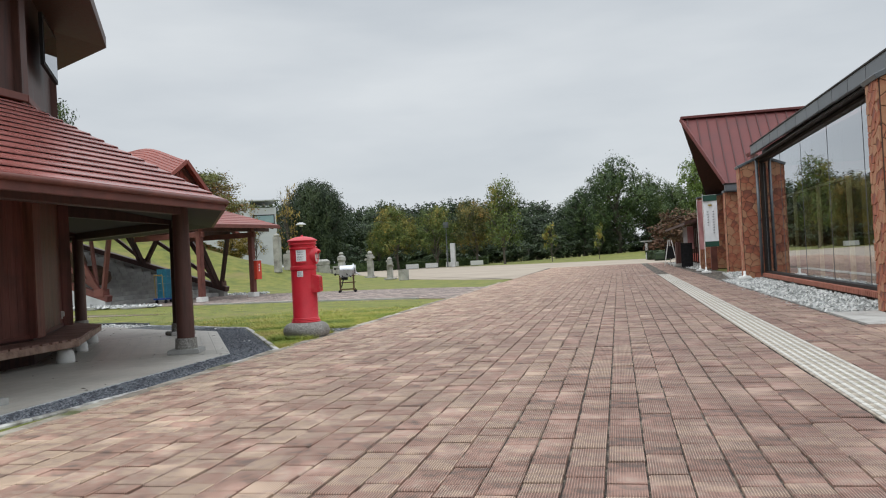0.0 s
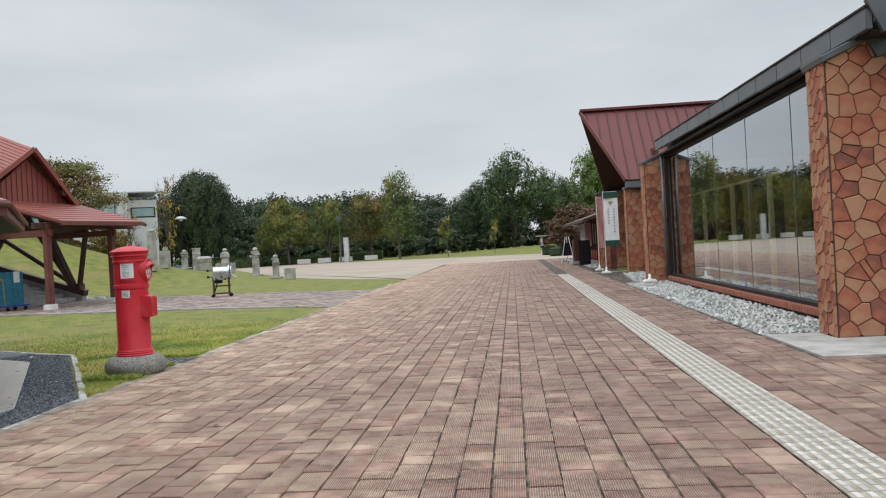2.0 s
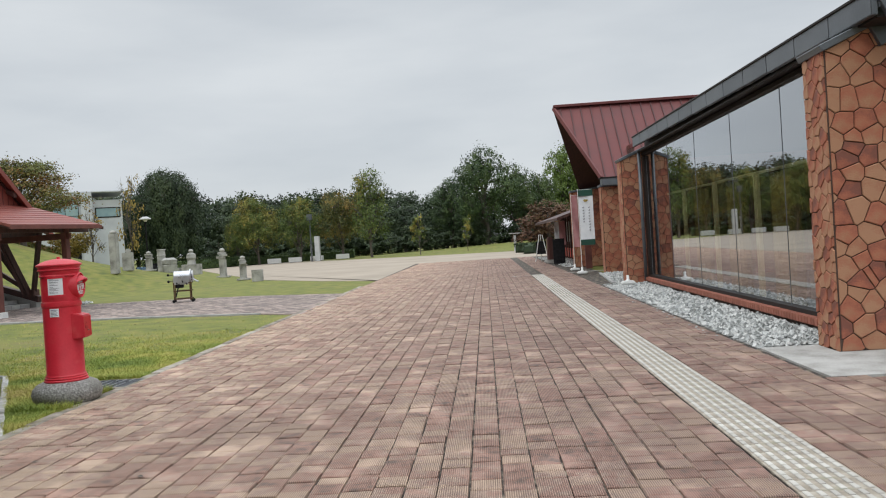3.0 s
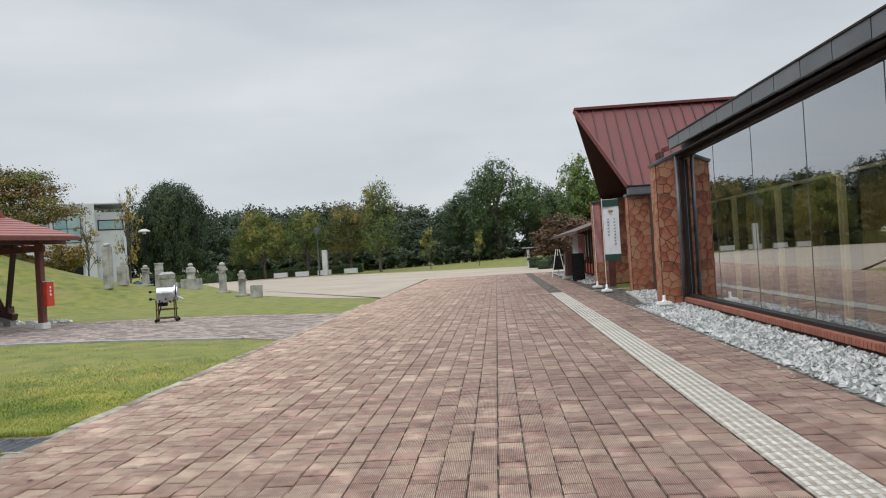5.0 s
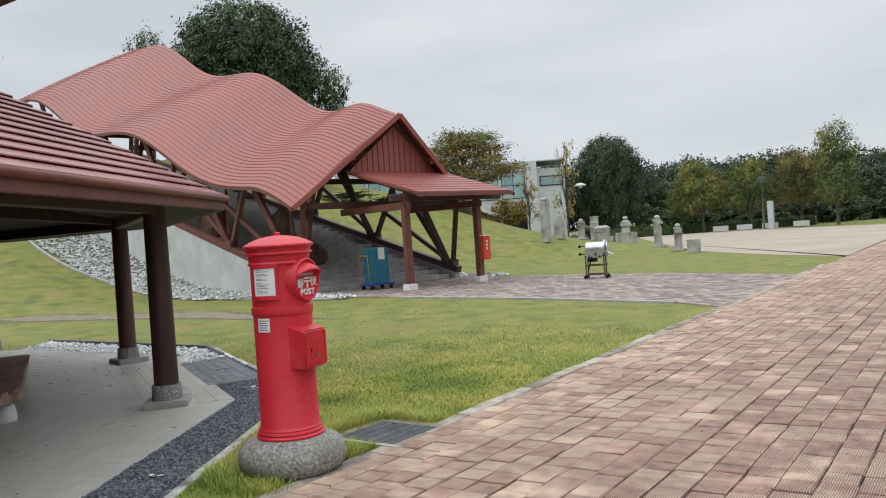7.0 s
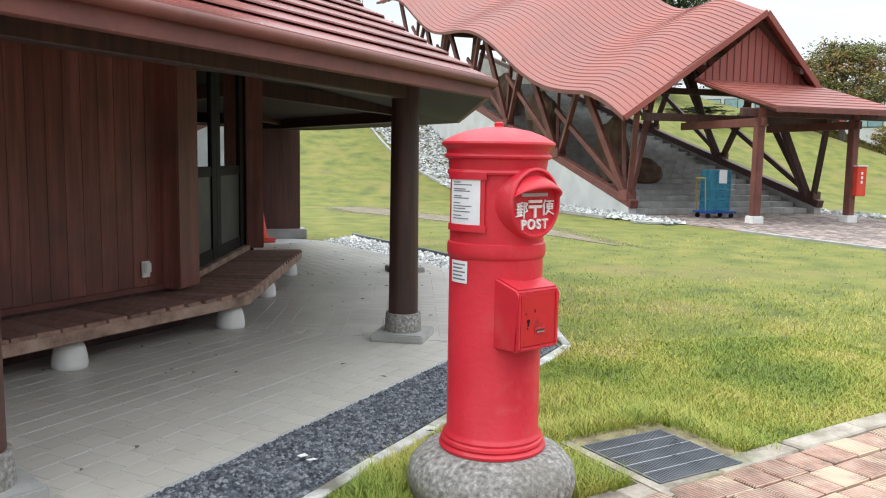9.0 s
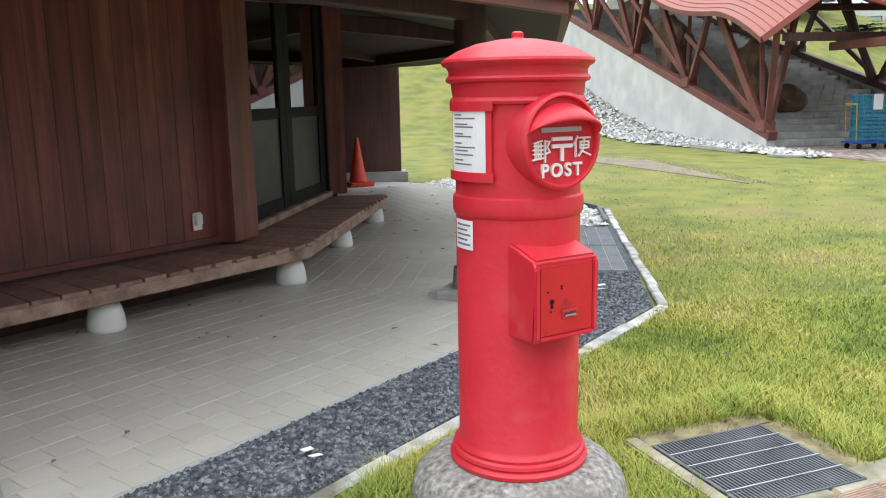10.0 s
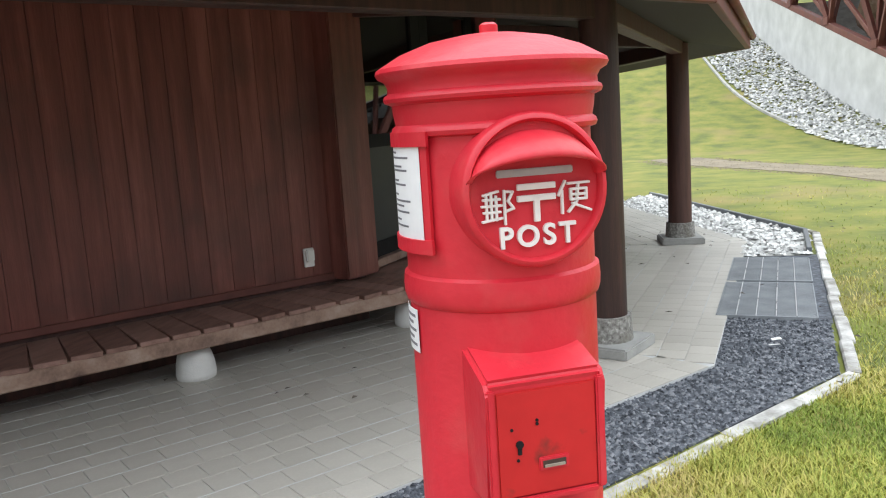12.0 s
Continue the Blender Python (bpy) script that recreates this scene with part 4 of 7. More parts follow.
part("pull_lip", box(bmesh.new(), (dx - 0.01, 0.274, 0.7125 + Z5), (0.04, 0.004, 0.005)), KERB_STONE, cab)
bm = bmesh.new()
for x, z in ((0.06, 0.73), (0.02, 0.752 + Z5), (0.07, 0.79), (0.02, 0.795)):
    tube(bm, (dx + x, 0.266, z + Z5), (dx + x, 0.2705, z + Z5), 0.003, 0.003, 8)
part("rivet", bm, BLACK, cab)


def curved_sheet(a0, a1, z0, z1, r, n=8, thick=0.004):
    bm = bmesh.new()
    vs = []
    for i in range(n + 1):
        t = math.radians(a0 + (a1 - a0) * i / n)
        vs.append([bm.verts.new((rr * math.sin(t) * -1, rr * math.cos(t), z)) for rr, z in ((r, z0), (r + thick, z0), (r + thick, z1), (r, z1))])
    for a, b in zip(vs, vs[1:]):
        for k in range(4):
            l = (k + 1) % 4
            bm.faces.new((a[k], a[l], b[l], b[k]))
    bm.faces.new(vs[0][::-1])
    bm.faces.new(vs[-1])
    bmesh.ops.recalc_face_normals(bm, faces=bm.faces)
    return bm


# notice frame and paper on the side of the barrel
LA0, LA1 = -107, -61
nf = part("notice_frame", curved_sheet(LA0 - 3, LA1 + 3, 1.155, 1.385, 0.199, 10, 0.008), RED_PAINT, pb, "red iron notice frame")
for z in (1.165, 1.372):
    part("frame_clip", curved_sheet(LA0 - 5, LA1 + 5, z - 0.014, z + 0.014, 0.206, 10, 0.008), RED_PAINT, nf)
paper = part("notice", curved_sheet(LA0 + 1, LA1 - 2, 1.174, 1.36, 0.2085, 10, 0.001), PAPER, nf, "white printed collection notice")
for i, z in enumerate((1.345, 1.335, 1.318, 1.31, 1.29, 1.282, 1.262, 1.25, 1.24, 1.228, 1.212, 1.2)):
    part("print_line", curved_sheet(LA0 + 6, LA0 + (18, 34, 26, 32, 20, 30)[i % 6], z, z + 0.004, 0.2098, 6, 0.0004), INK, paper)
st = part("sticker", curved_sheet(-107, -79, 0.94, 1.03, 0.2, 8, 0.001), PAPER, pb, "pale pink printed sticker")
for i in range(5):
    part("print_line", curved_sheet(-104, -82 - 4 * (i % 2), 0.952 + i * 0.015, 0.958 + i * 0.015, 0.2012, 6, 0.0004), INK, st)

# ---- lawn blades near the walk ----
def lawn_blades():
    r = random.Random(9)
    verts, faces = [], []
    kerb_poly = KERB_PTS + [(-25, 5), (-10, 0)]
    path = [(-10.75, 20.65), (-12.2, 21.1), (-20.3, 20.4), (-20, 30), (-10, 30)]
    post = (POST.x, POST.y)
    count = 0
    for _ in range(1300000):
        x, y = (r.uniform(-20, -6.2), r.uniform(9.0, 20.9)) if _ < 1000000 else (r.uniform(-10.5, -6.5), r.uniform(10.0, 15.0))
        d = math.hypot(x + 6.5, y - 12)
        if r.random() > max(0.03, 1 - d / 9) ** 1.5:
            continue
        v = (x * V_DIR.x + (y - 15) * V_DIR.y)
        uu = x * U_DIR.x + (y - 15) * U_DIR.y
        over = v > lawn_v(uu) - 0.13
        if over and r.random() > 0.4 * max(0.0, math.sin(x * 5.1 + 2 * math.sin(y * 3.7))) or v > lawn_v(uu) - 0.03:
            continue
        bare = math.hypot((x + 11.3) / 1.6, (y - 18.6) / 0.8) + 0.3 * math.sin(x * 4) * math.sin(y * 5)
        if bare < 1 and r.random() < 0.85:
            continue
        if inside((x, y), kerb_poly) or inside((x, y), path):
            continue
        gx, gy = (x + 8.02) * math.cos(-radians(18)) - (y - 12.2) * math.sin(-radians(18)), (x + 8.02) * math.sin(-radians(18)) + (y - 12.2) * math.cos(-radians(18))
        if max(abs(gx), abs(gy)) < 0.3 or max(abs(gx), abs(gy)) < 0.37 and r.random() < 0.75:
            continue
        dp = math.hypot(x - post[0], y - post[1])
        if dp < 0.36:
            continue
        wisp = 0.5 + 0.5 * math.sin(x * 3.1 + math.sin(y * 2.3) * 2) * math.sin(y * 2.7 + x)
        tall = 0.075 if dp < 0.6 or 0.37 < max(abs(gx), abs(gy)) < 0.6 else 0.03 * (1 - smooth(1.0, 3.2, dp)) * wisp
        h = 0.014 + 0.024 * r.random() * (0.4 + wisp) + tall * r.random()
        w = 0.0016 + 0.00028 * d
        t, lean = r.random() * 6.28, r.uniform(0.2, 1.7) * h
        k = len(verts)
        c, s = math.cos(t) * w, math.sin(t) * w
        verts += [(x - c, y - s, -0.032), (x + c, y + s, -0.032), (x + c * 0.7 + lean * s / w * 0.4, y + s * 0.7 - lean * c / w * 0.4, -0.03 + h * 0.6), (x - c * 0.7 + lean * s / w * 0.4, y - s * 0.7 - lean * c / w * 0.4, -0.03 + h * 0.6), (x + lean * s / w, y - lean * c / w, -0.03 + h)]
        faces += [(k, k + 1, k + 2, k + 3), (k + 3, k + 2, k + 4)]
    return raw("lawn_grass", verts, faces, BLADES, None, "short mown lawn grass, green and straw", "stuff")


lawn_blades()
# fallen leaves on the lawn and paving
r = random.Random(12)
verts, faces = [], []
for _ in range(650):
    x, y = r.uniform(-20, -2), r.uniform(6, 22)
    v = x * V_DIR.x + (y - 15) * V_DIR.y
    if v > LAWN_V and r.random() > 0.08 or math.hypot(x - POST.x, y - POST.y) < 0.5:
        continue
    s, t, k = r.uniform(0.012, 0.035), r.random() * 6.28, len(verts)
    z = 0.012 + r.random() * 0.01 if v < LAWN_V else 0.004
    verts += [(x + s * math.cos(t), y + s * math.sin(t), z), (x - s * 0.5 * math.sin(t), y + s * 0.5 * math.cos(t), z + 0.008), (x - s * math.cos(t), y - s * math.sin(t), z), (x + s * 0.5 * math.sin(t), y - s * 0.5 * math.cos(t), z + 0.004)]
    faces.append((k, k + 1, k + 2, k + 3))
raw("fallen_leaves", verts, faces, BARK, None, "small brown fallen leaves", "stuff")

TAN_PALE = material("pale yellow timber", [(0.6, 0.52, 0.3), (0.75, 0.66, 0.4)], 0.5, 0, 3, 30, 0.1)
TAN_WOOD = material("tan varnished wood", [(0.19, 0.125, 0.03), (0.3, 0.2, 0.055)], 0.5, 0, 3, 30, 0.2)
WORN_SLAB = material("weathered pale slab", [(0.22, 0.21, 0.19), (0.36, 0.35, 0.33), (0.46, 0.45, 0.43)], 0.85, 0, 2.5, 40, 0.6)
# ---- glazed building ----
def pbox(bm, u0, u1, v0, v1, z0, z1, bevel=0.0):
    c = P((u0 + u1) / 2, (v0 + v1) / 2, (z0 + z1) / 2)
    return box(bm, c, (abs(u1 - u0), abs(v1 - v0), z1 - z0), U_ANGLE, bevel)


def clip(poly, nx, ny, d):
    """The piece of a polygon where nx*x + ny*y <= d."""
    out = []
    for (x1, y1), (x2, y2) in zip(poly, poly[1:] + poly[:1]):
        s1, s2 = nx * x1 + ny * y1 - d, nx * x2 + ny * y2 - d
        if s1 <= 0:
            out.append((x1, y1))
        if s1 * s2 < 0:
            k = s1 / (s1 - s2)
            out.append((x1 + (x2 - x1) * k, y1 + (y2 - y1) * k))
    return out


def crazy(outline, size, seed, gap=0.011):
    """Cells of crazy paving inside a convex outline."""
    r = random.Random(seed)
    x0, x1 = min(p[0] for p in outline), max(p[0] for p in outline)
    y0, y1 = min(p[1] for p in outline), max(p[1] for p in outline)
    seeds = []
    row = 0
    y = y0 - size / 2
    while y < y1 + size:
        x = x0 - size + (row % 2) * size * 0.5
        while x < x1 + size:
            seeds.append((x + r.uniform(-0.3, 0.3) * size, y + r.uniform(-0.27, 0.27) * size))
            if r.random() < 0.12:
                seeds.append((x + size * 0.45, y + size * 0.45))
            x += size
        y += size * 0.82
        row += 1
    cells = []
    for sx, sy in seeds:
        poly = [(x0 - 9, y0 - 9), (x1 + 9, y0 - 9), (x1 + 9, y1 + 9), (x0 - 9, y1 + 9)]
        for tx, ty in seeds:
            dx, dy = tx - sx, ty - sy
            q = math.hypot(dx, dy)
            if 0 < q < size * 3:
                poly = clip(poly, dx / q, dy / q, (dx * (sx + tx) / 2 + dy * (sy + ty) / 2) / q - gap / 2)
                if len(poly) < 3:
                    break
        if len(poly) < 3:
            continue
        for (ax, ay), (bx, by) in zip(outline, outline[1:] + outline[:1]):
            ex, ey = bx - ax, by - ay
            q = math.hypot(ex, ey)
            poly = clip(poly, ey / q, -ex / q, (ey * ax - ex * ay) / q - 0.002)
            if len(poly) < 3:
                break
        if len(poly) >= 3:
            area = abs(sum(a[0] * b[1] - b[0] * a[1] for a, b in zip(poly, poly[1:] + poly[:1]))) / 2
            if area > 0.0012:
                cells.append(poly)
    return cells


def face_stones(wall, origin, across, outward, outline, size, seed):
    """Stones of a wall face, each proud of the mortar by its own depth."""
    r = random.Random(seed)
    for poly in crazy(outline, size, seed):
        cx, cy = sum(p[0] for p in poly) / len(poly), sum(p[1] for p in poly) / len(poly)
        o = origin + across * cx + Vector((0, 0, cy))
        h = r.uniform(0.012, 0.024)
        tx, ty = r.uniform(-0.02, 0.02), r.uniform(-0.02, 0.02)
        verts, n = [], len(poly)
        for k, (depth, shrink) in enumerate(((0.0, 1.0), (h * 0.7, 1.0), (h, 0.93))):
            for x, y in poly:
                dx, dy = (x - cx) * shrink, (y - cy) * shrink
                verts.append(tuple(across * dx + Vector((0, 0, dy)) + outward * (depth + dx * tx * (k > 0) + dy * ty * (k > 0))))
        faces = [tuple(2 * n + i for i in range(n))]
        for k in (0, 1):
            faces += [(k * n + i, k * n + (i + 1) % n, (k + 1) * n + (i + 1) % n, (k + 1) * n + i) for i in range(n)]
        s = raw("stone", verts, faces, CLAY, wall)
        s.location = o


def pier(name, u0, u1, v0, v1, height, slope, size, seed, label, back=3.0):
    """A stone-faced pier from u0 (near) to u1, its top rising with v."""
    bm = bmesh.new()
    e = 0.0
    ring_pts = [(u0, v0), (u1, v0), (u1, v1), (u0, v1)]
    lo = [bm.verts.new(P(u, v, -0.04)) for u, v in ring_pts]
    hi = [bm.verts.new(P(u, v, height + slope * (v - v0))) for u, v in ring_pts]
    bm.faces.new(lo)
    bm.faces.new(hi[::-1])
    for i in range(4):
        j = (i + 1) % 4
        bm.faces.new((lo[j], lo[i], hi[i], hi[j]))
    bmesh.ops.recalc_face_normals(bm, faces=bm.faces)
    wall = part(name, bm, CLAY_JOINT, None, label, "structure")
    L = min(v1 - v0, back)
    face_stones(wall, P(u0, v0), V_DIR, -U_DIR, [(0.015, 0), (L, 0), (L, height + slope * L), (0.015, height)], size, seed)
    face_stones(wall, P(u1, v0), -U_DIR, -V_DIR, [(0, 0), (abs(u1 - u0), 0), (abs(u1 - u0), height), (0, height)], size * 0.7, seed + 1)
    bm = bmesh.new()
    a, b = P((u0 + u1) / 2, v0 - 0.05, height + 0.04 - 0.05 * slope), P((u0 + u1) / 2, v1, height + 0.04 + slope * (v1 - v0))
    beam(bm, a, b, abs(u1 - u0) + 0.1, 0.08, 0.008)
    part("coping", bm, GREY_METAL, wall, "blue-grey metal coping")
    return wall


pier("wall_pier", -0.56, 0.0, 0.02, 4.0, 3.3, 0.44, 0.25, 11, "near pier faced with orange-brown crazy stone", 2.6)
pier("wall_pier", 12.6, 13.2, 0.0, 0.9, 3.33, 0.42, 0.25, 21, "far pier faced with orange-brown crazy stone")
pier("wall_pier", 19.0, 19.5, 0.35, 4.0, 3.0, 0.0, 0.3, 31, "stone-faced wall end under the red roof", 2.2)
pier("wall_pier", 25.0, 25.5, -0.05, 1.6, 3.15, 0.1, 0.3, 41, "stone-faced pier past the entrance", 1.6)
part("wall_side", pbox(bmesh.new(), 13.2, 19.0, 1.0, 1.2, 0, 3.0), CLAY_JOINT, None, "dark wall between stone piers", "structure")
part("wall_entrance", pbox(bmesh.new(), 19.5, 25.0, 1.6, 1.8, 0, 3.2), DARK_FRAME, None, "dark recessed entrance wall", "structure")
part("column_entrance", pbox(bmesh.new(), 22.9, 23.1, 0.15, 0.4, 0, 3.1, 0.01), RED_WOOD, None, "slim brown entrance post", "structure")

# window wall
win = tagged(part("window_1", pbox(bmesh.new(), 0.0, 12.6, 0.54, 0.72, 0.17, 0.23), DARK_FRAME), "wide frameless shop window with a dark bronze sill", "", "", "structure")
bm = pbox(bmesh.new(), 0.0, 12.6, 0.56, 0.74, 3.43, 3.5)
part("window_head", bm, DARK_FRAME, win)
part("window_frame", pbox(bmesh.new(), 12.28, 12.6, 0.55, 0.7, 0.2, 3.4, 0.006), DARK_FRAME, win)
edges = [0.0, 2.45, 4.9, 7.35, 9.8, 12.28]
for a, b in zip(edges, edges[1:]):
    pane = part("pane", pbox(bmesh.new(), a + 0.006, b - 0.006, 0.62, 0.632, 0.23, 3.43), GLASS, win)
    pane.visible_shadow = False
    coat_outside(pane, -V_DIR)
    fin = part("glass_fin", pbox(bmesh.new(), b - 0.012, b + 0.012, 0.636, 0.9, 0.23, 3.43), GLASS, win)
    coat_outside(fin, -U_DIR)
    part("glass_joint", pbox(bmesh.new(), b - 0.003, b + 0.003, 0.614, 0.62, 0.23, 3.43), GREY_METAL, win, "grey sealed joint between the panes")
inner = part("window_post", pbox(bmesh.new(), 11.6, 11.68, 0.75, 0.85, 0.2, 3.3), DARK_FRAME, win)
for u in (1.7, 4.17, 6.64, 9.12):
    for d in (0.0, 0.12):
        part("inner_post", pbox(bmesh.new(), u + d, u + d + 0.05, 0.78, 0.84, 0.08, 2.3, 0.005), TAN_PALE, win, "pale interior post")
part("inner_rail", pbox(bmesh.new(), 0.2, 11.3, 0.9, 0.96, 2.28, 2.33, 0.005), TAN_PALE, win, "pale interior top rail")
# brick sill course on edge
sill = part("sill_wall", pbox(bmesh.new(), 0.0, 12.6, 0.5, 0.9, -0.04, 0.15), CLAY_JOINT, None, "brick sill under the long window", "structure")
for i in range(118):
    u = 0.02 + i * 0.1065
    if i % 1 == 0:
        b = part("brick", box(bmesh.new(), (0, 0, 0), (0.098, 0.24, 0.1), 0, 0.006), BRICK, sill) if i == 0 else None
        if i == 0:
            brick_mesh = b.data
        else:
            b = new("brick", brick_mesh)
            b.parent = sill
        b.location = P(u + 0.05, 0.55, 0.12)
        b.rotation_euler = (0, 0, U_ANGLE)
# inside of the building
part("floor_inside", pbox(bmesh.new(), -0.5, 13, 0.75, 9, 0.02, 0.06), CONCRETE, None, "polished grey floor inside", "structure")
# these walls and the ceiling carry the room's dimness in their colour
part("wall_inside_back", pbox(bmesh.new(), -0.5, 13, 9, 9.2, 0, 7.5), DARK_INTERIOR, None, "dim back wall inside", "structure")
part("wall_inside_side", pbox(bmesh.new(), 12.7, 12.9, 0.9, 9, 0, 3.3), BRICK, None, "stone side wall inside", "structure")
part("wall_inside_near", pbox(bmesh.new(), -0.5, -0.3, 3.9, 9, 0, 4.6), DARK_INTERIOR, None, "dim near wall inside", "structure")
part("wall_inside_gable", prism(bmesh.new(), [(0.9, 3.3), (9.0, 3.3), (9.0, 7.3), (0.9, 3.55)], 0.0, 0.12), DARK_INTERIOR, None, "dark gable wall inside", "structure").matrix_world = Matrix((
    (V_DIR.x, 0, U_DIR.x, P(12.72, 0).x), (V_DIR.y, 0, U_DIR.y, P(12.72, 0).y), (0, 1, 0, 0), (0, 0, 0, 1)))
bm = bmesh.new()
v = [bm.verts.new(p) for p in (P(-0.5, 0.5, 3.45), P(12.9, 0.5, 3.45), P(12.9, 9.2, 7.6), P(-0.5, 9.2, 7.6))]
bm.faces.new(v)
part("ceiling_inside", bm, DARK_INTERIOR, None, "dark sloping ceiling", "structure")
for u in (0.4, 2.87, 5.34, 7.82):
    screen = empty("display_screen", P(u + 0.62, 1.0), "olive-brown timber display screen behind the shop window", "screen", "screens in the shop window", turn=U_ANGLE)
    for k in range(6):
        part("board", box(bmesh.new(), (-0.52 + 0.208 * k, 0, 1.17), (0.204, 0.03, 2.2), 0, 0.004), TAN_WOOD, screen)
    part("foot", box(bmesh.new(), (0, 0, 0.09), (1.2, 0.25, 0.05), 0, 0.01), DARK_FRAME, screen)

# lean-to roof over the window with its panelled metal fascia
bm = bmesh.new()
z0 = 3.72
lo = [P(-1.1, 0.38, z0), P(12.35, 0.38, z0 + 0.14), P(12.35, 9.2, z0 + 4.3), P(-1.1, 9.2, z0 + 4.2)]
v = [bm.verts.new(p) for p in lo] + [bm.verts.new(p - Vector((0, 0, 0.12))) for p in lo]
bm.faces.new(v[:4])
bm.faces.new(v[7:3:-1])
for i in range(4):
    j = (i + 1) % 4
    bm.faces.new((v[i], v[4 + i], v[4 + j], v[j]))
roof1 = part("roof_shop", bm, GREY_METAL, None, "blue-grey metal lean-to roof with panelled fascia", "structure")
n = 13
for i in range(n):
    u0, u1 = -1.1 + 13.45 * i / n, -1.1 + 13.45 * (i + 1) / n
    zt = z0 + 0.14 * (i + 0.5) / n
    part("fascia_panel", pbox(bmesh.new(), u0 + 0.006, u1 - 0.006, 0.30, 0.372, zt - 0.2, zt + 0.05, 0.008), GREY_METAL, roof1)
part("soffit", pbox(bmesh.new(), -1.05, 12.3, 0.38, 0.75, 3.505, 3.53), DARK_FRAME, roof1)
part("closing_board", beam(bmesh.new(), P(0, 0.7, 3.6), P(12.6, 0.7, 3.7), 0.08, 0.2), DARK_FRAME, roof1)
part("drip_edge", beam(bmesh.new(), P(-1.12, 0.36, z0 + 0.06), P(12.37, 0.36, z0 + 0.2), 0.16, 0.03, 0.004), DARK_FRAME, roof1)
bm = bmesh.new()
beam(bm, P(-1.1, 0.38, z0 - 0.06), P(-1.1, 6.0, z0 + 2.62), 0.07, 0.42, 0.006)
beam(bm, P(-0.6, 0.5, z0 - 0.2), P(-0.6, 6.0, z0 + 2.4), 0.07, 0.5, 0.006)
part("verge", bm, GREY_METAL, roof1)
gutter = part("downpipe", tube(bmesh.new(), P(12.32, 0.44, 0.1), P(12.32, 0.44, 3.5), 0.045, 0.045, 12), GREY_METAL, roof1, flat=False)
part("pipe_bracket", pbox(bmesh.new(), 12.28, 12.5, 0.42, 0.47, 1.7, 1.74), DARK_FRAME, roof1)

# red sheet roof behind, with standing seams
PEAK, LOW = P(21.9, -0.86, 6.3), P(19.05, 0.4, 3.3)
red2 = empty("entrance_roof", LOW, "dark red standing-seam gable roof on a stone-walled building", "roof")


def rp(name, bm, mat, label=""):
    bmesh.ops.translate(bm, verts=bm.verts, vec=-LOW)
    return part(name, bm, mat, red2, label)


def quad_slab(pts, thick):
    bm = bmesh.new()
    pts = [Vector(p) for p in pts]
    v = [bm.verts.new(p) for p in pts] + [bm.verts.new(p - Vector((0, 0, thick))) for p in pts]
    bm.faces.new(v[:4])
    bm.faces.new(v[7:3:-1])
    for i in range(4):
        j = (i + 1) % 4
        bm.faces.new((v[i], v[4 + i], v[4 + j], v[j]))
    bmesh.ops.recalc_face_normals(bm, faces=bm.faces)
    return bm


RL, RR, EL, ER = PEAK, P(21.9, 13, 6.3), LOW, P(19.05, 13, 3.3)
rp("front_slope", quad_slab([EL, RL, RR, ER], 0.1), METAL_ROOF)
# rear slope takes a darker colour than the front, for its underside
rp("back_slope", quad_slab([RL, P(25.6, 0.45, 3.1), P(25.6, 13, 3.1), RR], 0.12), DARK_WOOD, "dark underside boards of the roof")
rp("ridge_cap", beam(bmesh.new(), RL + Vector((0, 0, 0.05)), RR + Vector((0, 0, 0.05)), 0.3, 0.1, 0.01), METAL_ROOF)
v = -0.6
while v < 12.9:
    # seams run square to the eave, and start at the verge where it slants
    a = P(19.05, v, 3.3) if v > 0.4 else EL.lerp(RL, (0.4 - v) / 1.26)
    rp("seam", beam(bmesh.new(), a + Vector((0, 0, 0.02)), P(21.9, v, 6.32), 0.035, 0.07), SEAM)
    v += 0.38
rp("verge_board", beam(bmesh.new(), EL, RL, 0.08, 0.16, 0.01), METAL_ROOF)
rp("gutter_box", pbox(bmesh.new(), 18.72, 19.1, 0.35, 2.6, 3.02, 3.28, 0.02), GREY_METAL, "blue-grey metal box gutter")
rp("gutter_lid", pbox(bmesh.new(), 18.7, 19.1, 0.3, 2.6, 3.28, 3.32, 0.006), DARK_FRAME)
rp("gable_wall", pbox(bmesh.new(), 19.6, 24.8, 1.5, 1.7, 3.0, 4.4), DARK_WOOD)
rp("flashing", beam(bmesh.new(), P(13.3, 0.35, 3.75), P(13.3, 4.2, 5.3), 0.35, 0.12, 0.01), METAL_ROOF)

# low canopy wing past the entrance
can = empty("canopy_wing", P(33, 0.4), "low brown timber wing with a thin pitched canopy", "building")


def cp(name, bm, mat, label=""):
    bmesh.ops.translate(bm, verts=bm.verts, vec=-can.location)
    return part(name, bm, mat, can, label)


cp("canopy_roof", quad_slab([P(25.6, -0.65, 2.15), P(41, -0.65, 2.15), P(41, 3, 3.3), P(25.6, 3, 3.3)], 0.12), DARK_WOOD)
cp("wall", pbox(bmesh.new(), 25.6, 41, 0.95, 1.1, 0, 2.6), RED_WOOD)
